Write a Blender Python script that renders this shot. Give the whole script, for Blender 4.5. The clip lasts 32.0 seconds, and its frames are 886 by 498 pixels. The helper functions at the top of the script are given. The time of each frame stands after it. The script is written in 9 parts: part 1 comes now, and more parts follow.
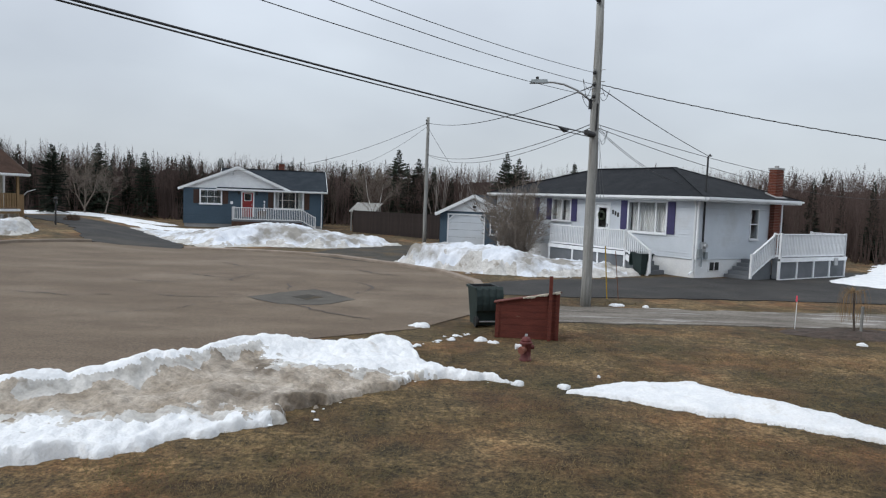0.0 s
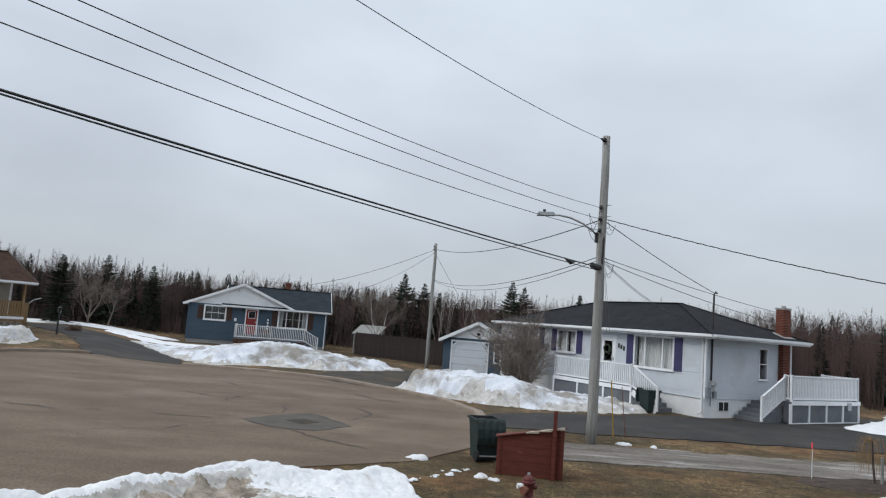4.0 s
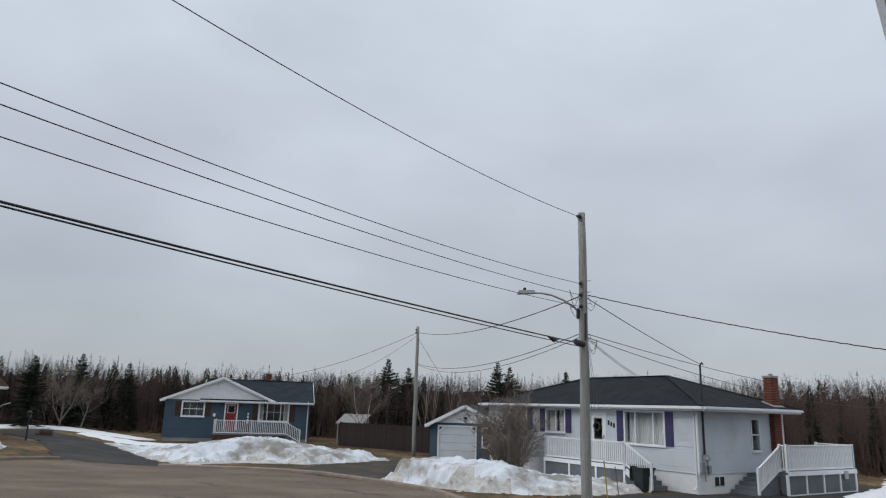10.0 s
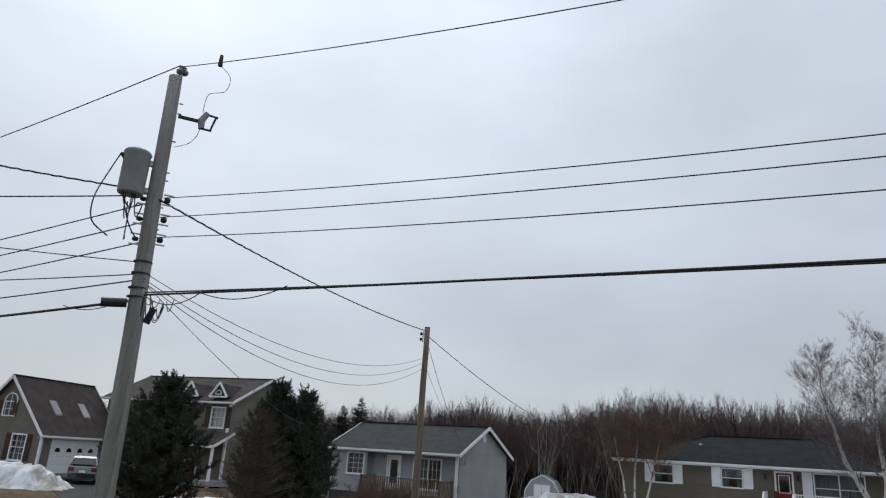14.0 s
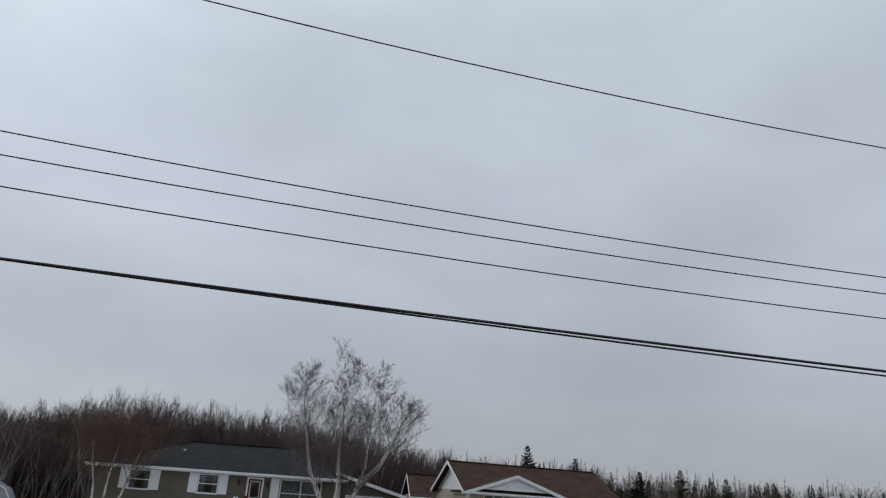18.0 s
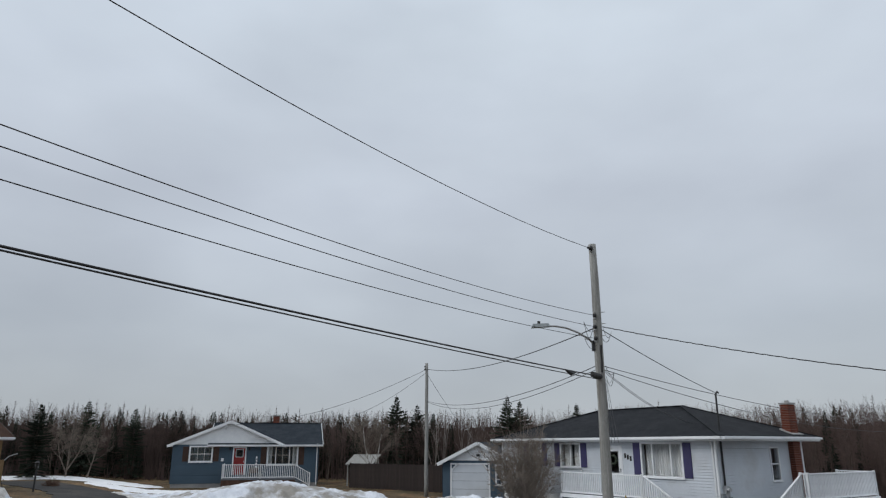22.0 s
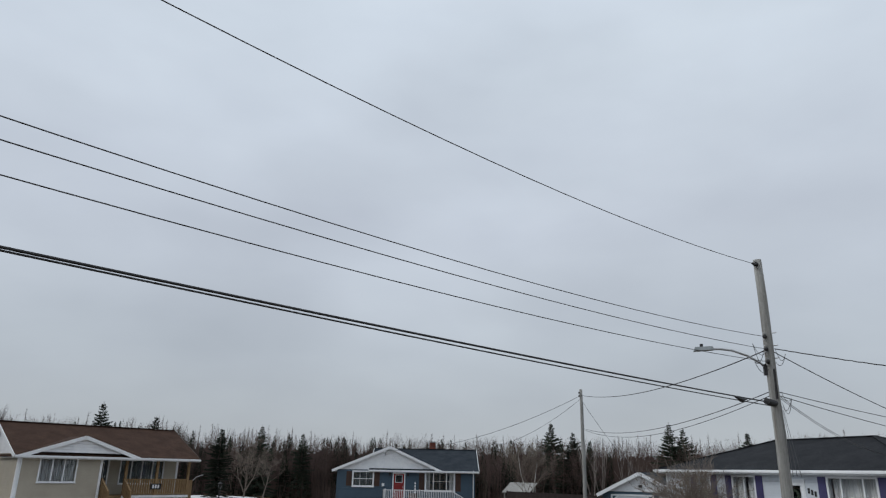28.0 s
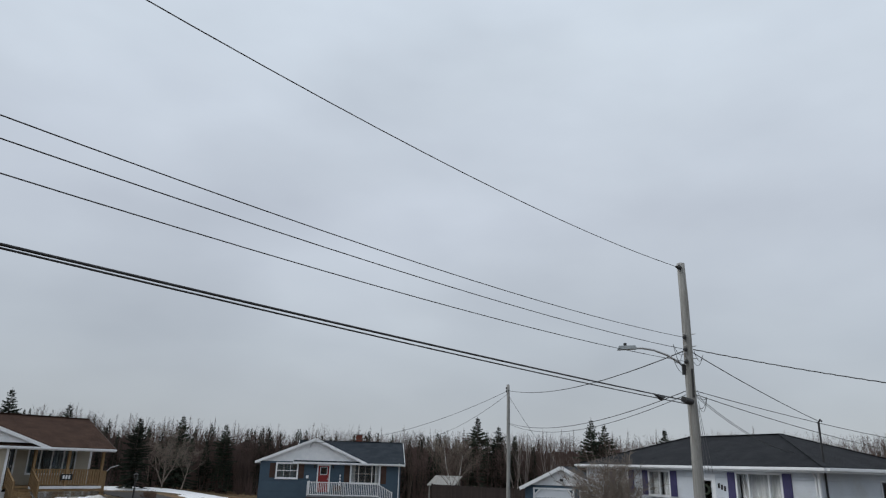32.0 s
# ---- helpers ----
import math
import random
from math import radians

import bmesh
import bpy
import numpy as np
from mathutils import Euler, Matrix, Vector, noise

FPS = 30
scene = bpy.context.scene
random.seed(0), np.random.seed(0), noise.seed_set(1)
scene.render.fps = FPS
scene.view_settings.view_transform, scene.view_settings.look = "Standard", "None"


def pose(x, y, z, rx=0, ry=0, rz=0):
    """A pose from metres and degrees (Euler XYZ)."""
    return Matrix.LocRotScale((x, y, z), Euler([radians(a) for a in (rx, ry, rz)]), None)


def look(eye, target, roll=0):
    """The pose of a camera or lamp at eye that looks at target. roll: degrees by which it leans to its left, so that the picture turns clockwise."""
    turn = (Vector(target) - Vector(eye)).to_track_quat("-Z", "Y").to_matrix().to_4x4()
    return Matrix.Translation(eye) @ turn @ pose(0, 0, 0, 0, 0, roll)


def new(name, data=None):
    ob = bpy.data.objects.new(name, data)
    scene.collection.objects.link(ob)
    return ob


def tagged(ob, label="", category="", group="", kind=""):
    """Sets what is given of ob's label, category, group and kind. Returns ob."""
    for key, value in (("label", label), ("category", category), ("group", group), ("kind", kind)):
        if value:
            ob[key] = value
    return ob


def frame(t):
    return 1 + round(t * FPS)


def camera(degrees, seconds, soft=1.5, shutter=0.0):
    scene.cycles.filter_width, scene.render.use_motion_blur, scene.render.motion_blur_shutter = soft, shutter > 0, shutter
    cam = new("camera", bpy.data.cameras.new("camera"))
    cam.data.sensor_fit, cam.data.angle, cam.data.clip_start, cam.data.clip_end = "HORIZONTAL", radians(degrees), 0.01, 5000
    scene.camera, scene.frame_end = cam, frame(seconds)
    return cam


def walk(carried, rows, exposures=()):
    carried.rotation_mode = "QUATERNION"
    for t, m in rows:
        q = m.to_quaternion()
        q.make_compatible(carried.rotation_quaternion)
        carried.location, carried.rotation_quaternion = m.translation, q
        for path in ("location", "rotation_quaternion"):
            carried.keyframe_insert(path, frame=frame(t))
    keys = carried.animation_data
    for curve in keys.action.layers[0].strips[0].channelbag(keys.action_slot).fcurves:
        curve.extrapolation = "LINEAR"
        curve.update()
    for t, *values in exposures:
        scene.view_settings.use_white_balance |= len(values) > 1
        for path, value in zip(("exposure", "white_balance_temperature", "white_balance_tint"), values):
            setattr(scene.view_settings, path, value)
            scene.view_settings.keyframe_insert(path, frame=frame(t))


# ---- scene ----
DEG = 65.67
cam = camera(DEG, 32.0, soft=1.2, shutter=0.0)
PATH = [
    (0.0, pose(0.230, -0.182, 3.120, 85.79, -2.05, 0.09)),
    (0.5, pose(0.233, -0.188, 3.107, 88.96, -2.35, 1.26)),
    (1.0, pose(0.216, -0.142, 3.149, 93.41, -4.06, 2.23)),
    (1.5, pose(0.201, -0.085, 3.152, 93.83, -3.79, 4.72)),
    (2.0, pose(0.208, -0.085, 3.147, 93.51, -3.94, 4.32)),
    (2.5, pose(0.206, -0.065, 3.143, 93.61, -4.37, 4.79)),
    (3.0, pose(0.218, -0.070, 3.149, 93.64, -3.53, 3.77)),
    (3.5, pose(0.223, -0.076, 3.161, 95.05, -3.59, 2.39)),
    (4.0, pose(0.231, -0.048, 3.153, 96.20, -4.45, 0.45)),
    (4.5, pose(0.229, -0.059, 3.176, 96.34, -4.86, 0.99)),
    (6.5, pose(0.237, -0.146, 3.183, 96.29, -3.64, 1.09)),
    (7.0, pose(0.213, -0.071, 3.153, 97.26, -3.16, 0.87)),
    (7.5, pose(0.236, -0.053, 3.208, 96.89, -1.88, -0.43)),
    (8.0, pose(0.232, -0.017, 3.230, 98.35, -1.47, -2.02)),
    (8.5, pose(0.271, 0.043, 3.209, 104.25, -0.54, -5.51)),
    (9.0, pose(0.294, 0.077, 3.188, 106.20, -0.35, -4.71)),
    (9.5, pose(0.255, 0.101, 3.189, 105.30, -0.63, -3.23)),
    (10.0, pose(0.255, 0.065, 3.202, 103.06, -1.65, -0.70)),
    (10.5, pose(0.195, 0.026, 3.186, 103.53, -1.16, 2.53)),
    (11.0, pose(0.122, -0.005, 3.168, 104.65, -0.73, 4.10)),
    (11.5, pose(0.011, 0.019, 3.153, 104.14, -0.71, 9.04)),
    (12.0, pose(-0.013, 0.088, 3.186, 106.44, 0.09, 32.65)),
    (12.3, pose(-0.037, 0.056, 3.240, 106.97, -0.62, 49.32)),
    (12.5, pose(-0.043, -0.035, 3.231, 105.79, -1.91, 58.78)),
    (13.0, pose(-0.045, -0.101, 3.173, 103.04, -3.03, 77.68)),
    (13.2, pose(-0.025, -0.057, 3.164, 105.24, -3.85, 81.20)),
    (13.5, pose(-0.087, -0.041, 3.148, 106.29, -3.73, 85.21)),
    (15.5, pose(-0.191, -0.102, 3.187, 111.33, -2.83, 75.24)),
    (16.0, pose(-0.187, -0.088, 3.199, 111.42, -2.16, 72.37)),
    (16.5, pose(-0.184, -0.069, 3.221, 109.23, -0.66, 70.11)),
    (17.0, pose(-0.174, -0.033, 3.245, 108.52, -0.75, 64.75)),
    (17.5, pose(-0.142, -0.011, 3.275, 108.20, -4.31, 57.03)),
    (18.0, pose(-0.113, -0.002, 3.285, 109.84, -3.77, 44.55)),
    (18.5, pose(-0.116, -0.005, 3.263, 109.75, -1.69, 25.44)),
    (19.0, pose(-0.137, 0.037, 3.246, 109.16, -3.30, 13.40)),
    (19.5, pose(-0.105, 0.034, 3.244, 107.04, -3.76, 10.02)),
    (20.0, pose(-0.082, 0.045, 3.250, 107.16, -3.29, 3.62)),
    (20.5, pose(-0.077, 0.058, 3.250, 106.50, -2.20, 1.24)),
    (21.0, pose(-0.063, 0.061, 3.252, 106.19, -1.39, 1.19)),
    (21.5, pose(-0.059, 0.065, 3.245, 106.70, -0.70, -0.56)),
    (22.0, pose(-0.053, 0.076, 3.234, 105.96, 0.04, -0.13)),
    (22.5, pose(-0.054, 0.089, 3.233, 104.75, 0.45, 0.78)),
    (23.0, pose(-0.059, 0.097, 3.243, 107.17, 0.05, 2.63)),
    (23.5, pose(-0.055, 0.092, 3.240, 107.12, -0.17, 6.24)),
    (24.0, pose(-0.053, 0.086, 3.242, 106.08, 0.75, 8.48)),
    (24.5, pose(-0.064, 0.083, 3.243, 105.98, 0.08, 11.23)),
    (25.0, pose(-0.063, 0.080, 3.248, 107.13, -0.14, 11.25)),
    (25.5, pose(-0.063, 0.087, 3.243, 107.70, -0.19, 9.87)),
    (27.5, pose(-0.135, 0.136, 3.265, 107.69, -0.91, 11.97)),
    (28.0, pose(-0.122, 0.131, 3.262, 107.96, -1.04, 12.20)),
    (28.5, pose(-0.122, 0.137, 3.264, 107.48, -1.57, 12.00)),
    (29.0, pose(-0.124, 0.143, 3.268, 108.00, -1.85, 12.07)),
    (29.5, pose(-0.129, 0.145, 3.269, 107.91, -2.45, 11.18)),
    (30.0, pose(-0.135, 0.148, 3.272, 108.48, -2.53, 10.03)),
    (30.5, pose(-0.131, 0.152, 3.270, 109.02, -2.87, 9.00)),
    (31.0, pose(-0.119, 0.162, 3.266, 108.68, -2.39, 9.26)),
    (31.5, pose(-0.117, 0.179, 3.262, 107.66, -1.92, 7.20)),
    (32.0, pose(-0.108, 0.183, 3.272, 107.54, -1.51, 6.33)),
]
walk(cam, PATH, [(0.0, 0.38), (1.0, 0.30), (2.0, 0.26), (3.0, 0.31), (4.0, 0.29), (7.0, 0.25), (8.0, 0.2), (8.5, 0.02), (9.0, -0.14), (10.0, 0.03), (11.0, 0.05), (12.0, 0.1), (12.5, 0.05), (13.0, 0.0), (13.5, 0.06), (15.5, -0.26), (16.0, -0.26), (17.0, -0.15), (18.0, -0.2), (19.5, -0.1), (24.5, 0.0), (32.0, 0.0)])

# ---- daylight: overcast sky and one wide, weak sun ----
SUN_AZ, SUN_EL = 250.0, 40.0
world = bpy.data.worlds.new("overcast_sky")
scene.world = world
world.use_nodes = True


def link(nt, a, b):
    nt.links.new(a, b)


def node(nt, kind, **values):
    n = nt.nodes.new(kind)
    for key, v in values.items():
        n.inputs[key.replace("_", " ")].default_value = v
    return n


def ramp(nt, fac, stops):
    n = nt.nodes.new("ShaderNodeValToRGB")
    el = n.color_ramp.elements
    while len(el) < len(stops):
        el.new(0.5)
    for e, (p, c) in zip(el, stops):
        e.position, e.color = p, (*c, 1)
    link(nt, fac, n.inputs["Fac"])
    return n.outputs["Color"]


def mixed(nt, fac, a, b, blend="MIX"):
    n = nt.nodes.new("ShaderNodeMix")
    n.data_type, n.blend_type = "RGBA", blend
    for socket, v in ((n.inputs["Factor"], fac), (n.inputs["A"], a), (n.inputs["B"], b)):
        if isinstance(v, (int, float)):
            socket.default_value = v
        elif isinstance(v, tuple):
            socket.default_value = (*v, 1)
        else:
            link(nt, v, socket)
    return n.outputs["Result"]


def build_sky():
    nt = world.node_tree
    nt.nodes.clear()
    out = nt.nodes.new("ShaderNodeOutputWorld")
    bg = nt.nodes.new("ShaderNodeBackground")
    link(nt, bg.outputs[0], out.inputs[0])
    sky = nt.nodes.new("ShaderNodeTexSky")
    sky.sky_type, sky.sun_disc = "NISHITA", False
    sky.sun_elevation, sky.sun_rotation = radians(SUN_EL), radians(SUN_AZ)
    scale = nt.nodes.new("ShaderNodeVectorMath")
    scale.operation = "SCALE"
    scale.inputs["Scale"].default_value = 0.10
    link(nt, sky.outputs[0], scale.inputs[0])
    co = nt.nodes.new("ShaderNodeTexCoord")
    sep = nt.nodes.new("ShaderNodeSeparateXYZ")
    link(nt, co.outputs["Generated"], sep.inputs[0])
    # cloud deck: brighter upwards, grey at the horizon
    deck = ramp(nt, sep.outputs["Z"], [(0.0, (0.450, 0.486, 0.524)), (0.16, (0.452, 0.498, 0.552)), (0.34, (0.536, 0.588, 0.665)),
                                       (0.60, (0.65, 0.727, 0.815)), (1.0, (1.15, 1.2, 1.28))])
    flat = nt.nodes.new("ShaderNodeMapping")
    flat.inputs["Scale"].default_value = (1.0, 1.0, 2.2)
    link(nt, co.outputs["Generated"], flat.inputs[0])
    big = node(nt, "ShaderNodeTexNoise", Scale=1.9, Detail=3.0, Roughness=0.45)
    fine = node(nt, "ShaderNodeTexNoise", Scale=5.5, Detail=4.0, Roughness=0.5)
    link(nt, flat.outputs[0], big.inputs["Vector"])
    link(nt, flat.outputs[0], fine.inputs["Vector"])
    patch = ramp(nt, big.outputs["Fac"], [(0.30, (0.90, 0.90, 0.90)), (0.70, (1.14, 1.14, 1.14))])
    wisp = ramp(nt, fine.outputs["Fac"], [(0.3, (0.965, 0.965, 0.97)), (0.7, (1.035, 1.035, 1.03))])
    cloud = mixed(nt, 1.0, mixed(nt, 1.0, deck, patch, "MULTIPLY"), wisp, "MULTIPLY")
    # the cloud is thinner, and brighter, towards the hidden sun in the west
    dot = nt.nodes.new("ShaderNodeVectorMath")
    dot.operation = "DOT_PRODUCT"
    link(nt, co.outputs["Generated"], dot.inputs[0])
    dot.inputs[1].default_value = (-0.84, -0.20, 0.50)
    glow = ramp(nt, dot.outputs["Value"], [(0.0, (1.0, 1.0, 1.0)), (0.35, (0.96, 0.96, 0.965)), (0.62, (0.99, 0.99, 0.99)), (0.80, (1.08, 1.08, 1.08)), (0.97, (1.22, 1.22, 1.22))])
    cloud = mixed(nt, 1.0, cloud, glow, "MULTIPLY")
    link(nt, mixed(nt, 0.94, scale.outputs[0], cloud), bg.inputs["Color"])
    bg.inputs["Strength"].default_value = 1.0


build_sky()
sun_data = bpy.data.lights.new("sun", "SUN")
sun_data.energy, sun_data.angle, sun_data.color = 0.9, radians(25), (1.0, 0.97, 0.93)
sun = new("sun", sun_data)
_a, _e = radians(SUN_AZ), radians(SUN_EL)
sun.matrix_world = look((0, 0, 0), (-math.sin(_a) * math.cos(_e), -math.cos(_a) * math.cos(_e), -math.sin(_e)))
sun.location = (0, -40, 60)

# ---- materials ----


def surf(name, c1, c2, scale=3.0, rough=0.8, bump=0.0, bscale=40.0, metal=0.0, fine=0.25, spread=0.12, spec=0.4, stretch=(1, 1, 1), c3=None, c3scale=0.6, c3lo=0.52, c3hi=0.68):
    """A surface with broad patches, fine grain, a little change from piece to piece, and relief."""
    m = bpy.data.materials.new(name)
    m.use_nodes = True
    nt = m.node_tree
    bs = nt.nodes["Principled BSDF"]
    co = nt.nodes.new("ShaderNodeTexCoord")
    mp = nt.nodes.new("ShaderNodeMapping")
    mp.inputs["Scale"].default_value = stretch
    link(nt, co.outputs["Object"], mp.inputs[0])
    n1 = node(nt, "ShaderNodeTexNoise", Scale=scale, Detail=5.0, Roughness=0.6)
    n2 = node(nt, "ShaderNodeTexNoise", Scale=bscale, Detail=4.0, Roughness=0.65)
    link(nt, mp.outputs[0], n1.inputs["Vector"])
    link(nt, mp.outputs[0], n2.inputs["Vector"])
    col = ramp(nt, n1.outputs["Fac"], [(0.33, c1), (0.67, c2)])
    if c3:
        n3 = node(nt, "ShaderNodeTexNoise", Scale=c3scale, Detail=4.0, Roughness=0.6)
        link(nt, mp.outputs[0], n3.inputs["Vector"])
        f3 = ramp(nt, n3.outputs["Fac"], [(c3lo, (0, 0, 0)), (c3hi, (1, 1, 1))])
        col = mixed(nt, f3, col, c3)
    grain = ramp(nt, n2.outputs["Fac"], [(0.3, (1 - fine,) * 3), (0.7, (1 + fine,) * 3)])
    col = mixed(nt, 1.0, col, grain, "MULTIPLY")
    info = nt.nodes.new("ShaderNodeObjectInfo")
    each = ramp(nt, info.outputs["Random"], [(0.0, (1 - spread,) * 3), (1.0, (1 + spread,) * 3)])
    col = mixed(nt, 1.0, col, each, "MULTIPLY")
    link(nt, col, bs.inputs["Base Color"])
    bs.inputs["Roughness"].default_value, bs.inputs["Metallic"].default_value = rough, metal
    bs.inputs["Specular IOR Level"].default_value = spec
    if bump:
        b = node(nt, "ShaderNodeBump", Strength=min(1.0, bump), Distance=0.02 * max(1.0, bump))
        link(nt, n2.outputs["Fac"], b.inputs["Height"])
        link(nt, b.outputs[0], bs.inputs["Normal"])
    return m


def glass(name, tint=(0.9, 0.93, 0.95)):
    m = bpy.data.materials.new(name)
    m.use_nodes = True
    bs = m.node_tree.nodes["Principled BSDF"]
    bs.inputs["Base Color"].default_value = (*tint, 1)
    bs.inputs["Roughness"].default_value = 0.03
    bs.inputs["Transmission Weight"].default_value = 1.0
    bs.inputs["IOR"].default_value = 1.5
    return m


M = {}


def lawn(name):
    """Dead lawn: broad olive and russet patches, matted clumps and fine straw."""
    m = surf(name, (0.038, 0.027, 0.0125), (0.205, 0.143, 0.073), 11.0, 0.95, 1.6, 26.0, fine=0.7, spread=0.0, c3=(0.115, 0.060, 0.026), c3scale=0.55, c3lo=0.44, c3hi=0.66)
    nt = m.node_tree
    bs = nt.nodes["Principled BSDF"]
    base_col = bs.inputs["Base Color"].links[0].from_socket
    co = nt.nodes.new("ShaderNodeTexCoord")
    big = node(nt, "ShaderNodeTexNoise", Scale=0.33, Detail=6.0, Roughness=0.62)
    mid = node(nt, "ShaderNodeTexNoise", Scale=2.4, Detail=4.0, Roughness=0.6)
    link(nt, co.outputs["Object"], big.inputs["Vector"])
    link(nt, co.outputs["Object"], mid.inputs["Vector"])
    tone = ramp(nt, big.outputs["Fac"], [(0.37, (0.44, 0.48, 0.37)), (0.49, (0.74, 0.74, 0.69)), (0.62, (1.42, 1.36, 1.28))])
    clump = ramp(nt, mid.outputs["Fac"], [(0.34, (0.52, 0.54, 0.50)), (0.64, (1.34, 1.31, 1.28))])
    link(nt, mixed(nt, 1.0, mixed(nt, 1.0, base_col, tone, "MULTIPLY"), clump, "MULTIPLY"), bs.inputs["Base Color"])
    return m


M["grass"] = lawn("dead_grass")
M["asphalt"] = surf("worn_asphalt", (0.105, 0.076, 0.052), (0.142, 0.107, 0.075), 0.6, 0.9, 0.7, 38.0, fine=0.55, spread=0.0, c3=(0.182, 0.143, 0.105), c3scale=0.26, c3lo=0.48, c3hi=0.70, stretch=(0.6, 1.3, 1))


def swirls(m, centre):
    """Faint paler rings that turning wheels polish into the asphalt."""
    nt = m.node_tree
    bs = nt.nodes["Principled BSDF"]
    base_col = bs.inputs["Base Color"].links[0].from_socket
    co = nt.nodes.new("ShaderNodeTexCoord")
    mp = nt.nodes.new("ShaderNodeMapping")
    mp.inputs["Location"].default_value = (-centre[0], -centre[1], 0)
    link(nt, co.outputs["Object"], mp.inputs[0])
    wave = nt.nodes.new("ShaderNodeTexWave")
    wave.wave_type, wave.rings_direction = "RINGS", "Z"
    for key, v in (("Scale", 0.17), ("Distortion", 9.0), ("Detail", 4.0), ("Detail Scale", 0.5), ("Detail Roughness", 0.6)):
        wave.inputs[key].default_value = v
    link(nt, mp.outputs[0], wave.inputs["Vector"])
    tone = ramp(nt, wave.outputs["Fac"], [(0.2, (0.975, 0.975, 0.975)), (0.9, (1.03, 1.03, 1.03))])
    link(nt, mixed(nt, 1.0, base_col, tone, "MULTIPLY"), bs.inputs["Base Color"])


swirls(M["asphalt"], (-9.0, 24.0))
M["patch"] = surf("asphalt_patch", (0.058, 0.052, 0.043), (0.092, 0.082, 0.068), 1.6, 0.85, 0.4, 60.0, spread=0.0)
M["drive"] = surf("dark_asphalt", (0.030, 0.029, 0.0285), (0.052, 0.050, 0.048), 0.5, 0.9, 0.5, 50.0, fine=0.4, spread=0.0, spec=0.2, c3=(0.062, 0.057, 0.050), c3scale=0.4)
M["grey_drive"] = surf("grey_asphalt", (0.036, 0.033, 0.028), (0.064, 0.058, 0.048), 0.9, 0.9, 0.5, 50.0, spread=0.0, spec=0.2, c3=(0.085, 0.062, 0.035), c3scale=0.5, c3lo=0.52, c3hi=0.66)
M["gravel"] = surf("gravel_track", (0.105, 0.092, 0.078), (0.21, 0.19, 0.165), 1.1, 0.95, 0.9, 30.0, fine=0.5, spread=0.0, spec=0.2, stretch=(0.35, 1.6, 1), c3=(0.36, 0.345, 0.33), c3scale=0.8, c3lo=0.54, c3hi=0.66)
M["kerb"] = surf("kerb_concrete", (0.17, 0.135, 0.105), (0.25, 0.205, 0.165), 1.5, 0.9, 0.5, 40.0)
M["snow"] = surf("snow", (0.68, 0.70, 0.725), (0.80, 0.81, 0.82), 3.5, 0.6, 1.4, 22.0, fine=0.07, spread=0.0, spec=0.3, c3=(0.60, 0.58, 0.55), c3scale=2.6, c3lo=0.6, c3hi=0.76)
M["wood_pole"] = surf("weathered_pole", (0.19, 0.19, 0.18), (0.31, 0.31, 0.295), 2.0, 0.9, 0.6, 30.0, fine=0.28, stretch=(6, 6, 0.35), c3=(0.15, 0.13, 0.11), c3scale=1.2, c3lo=0.55, c3hi=0.72)
M["wood_pole2"] = surf("brown_pole", (0.115, 0.088, 0.066), (0.215, 0.175, 0.138), 2.0, 0.9, 0.6, 30.0, fine=0.28, stretch=(6, 6, 0.35), c3=(0.15, 0.062, 0.03), c3scale=0.9, c3lo=0.58, c3hi=0.7)
M["wire"] = surf("black_cable", (0.02, 0.02, 0.022), (0.03, 0.03, 0.032), 5.0, 0.6, spread=0.0)
M["wire_grey"] = surf("bare_conductor", (0.07, 0.07, 0.075), (0.11, 0.11, 0.115), 5.0, 0.5, metal=0.4, spread=0.0)
M["white"] = surf("white_paint", (0.70, 0.72, 0.74), (0.80, 0.81, 0.82), 2.0, 0.55, 0.1, 30.0, fine=0.04, spread=0.03)
M["vinyl_white"] = surf("pale_blue_white_siding", (0.54, 0.58, 0.625), (0.61, 0.65, 0.695), 0.8, 0.6, 0.1, 25.0, fine=0.05, spread=0.02, c3=(0.5, 0.52, 0.54), c3scale=0.5)
M["vinyl_blue"] = surf("slate_blue_siding", (0.040, 0.071, 0.102), (0.050, 0.086, 0.122), 0.8, 0.6, 0.1, 25.0, fine=0.08, spread=0.02)
M["vinyl_tan"] = surf("cream_siding", (0.36, 0.325, 0.26), (0.42, 0.38, 0.31), 0.8, 0.65, 0.1, 25.0, fine=0.05, spread=0.02)
M["vinyl_beige"] = surf("olive_beige_siding", (0.108, 0.092, 0.067), (0.130, 0.112, 0.083), 0.8, 0.65, 0.1, 25.0, fine=0.06, spread=0.02)
M["vinyl_grey"] = surf("light_grey_siding", (0.285, 0.305, 0.32), (0.335, 0.355, 0.37), 0.8, 0.65, 0.1, 25.0, fine=0.05, spread=0.02)
M["vinyl_taupe"] = surf("taupe_siding", (0.135, 0.122, 0.10), (0.165, 0.15, 0.125), 0.8, 0.65, 0.1, 25.0, fine=0.06, spread=0.02)
M["trim"] = surf("white_trim", (0.68, 0.70, 0.72), (0.76, 0.78, 0.79), 1.0, 0.5, fine=0.03, spread=0.02)
M["roof_black"] = surf("charcoal_shingle", (0.009, 0.0105, 0.013), (0.019, 0.021, 0.0245), 1.5, 0.95, 0.7, 22.0, fine=0.35, spec=0.2, spread=0.05)
M["roof_slate"] = surf("slate_grey_shingle", (0.014, 0.02, 0.027), (0.026, 0.034, 0.043), 1.5, 0.95, 0.7, 22.0, fine=0.35, spec=0.2, spread=0.05)
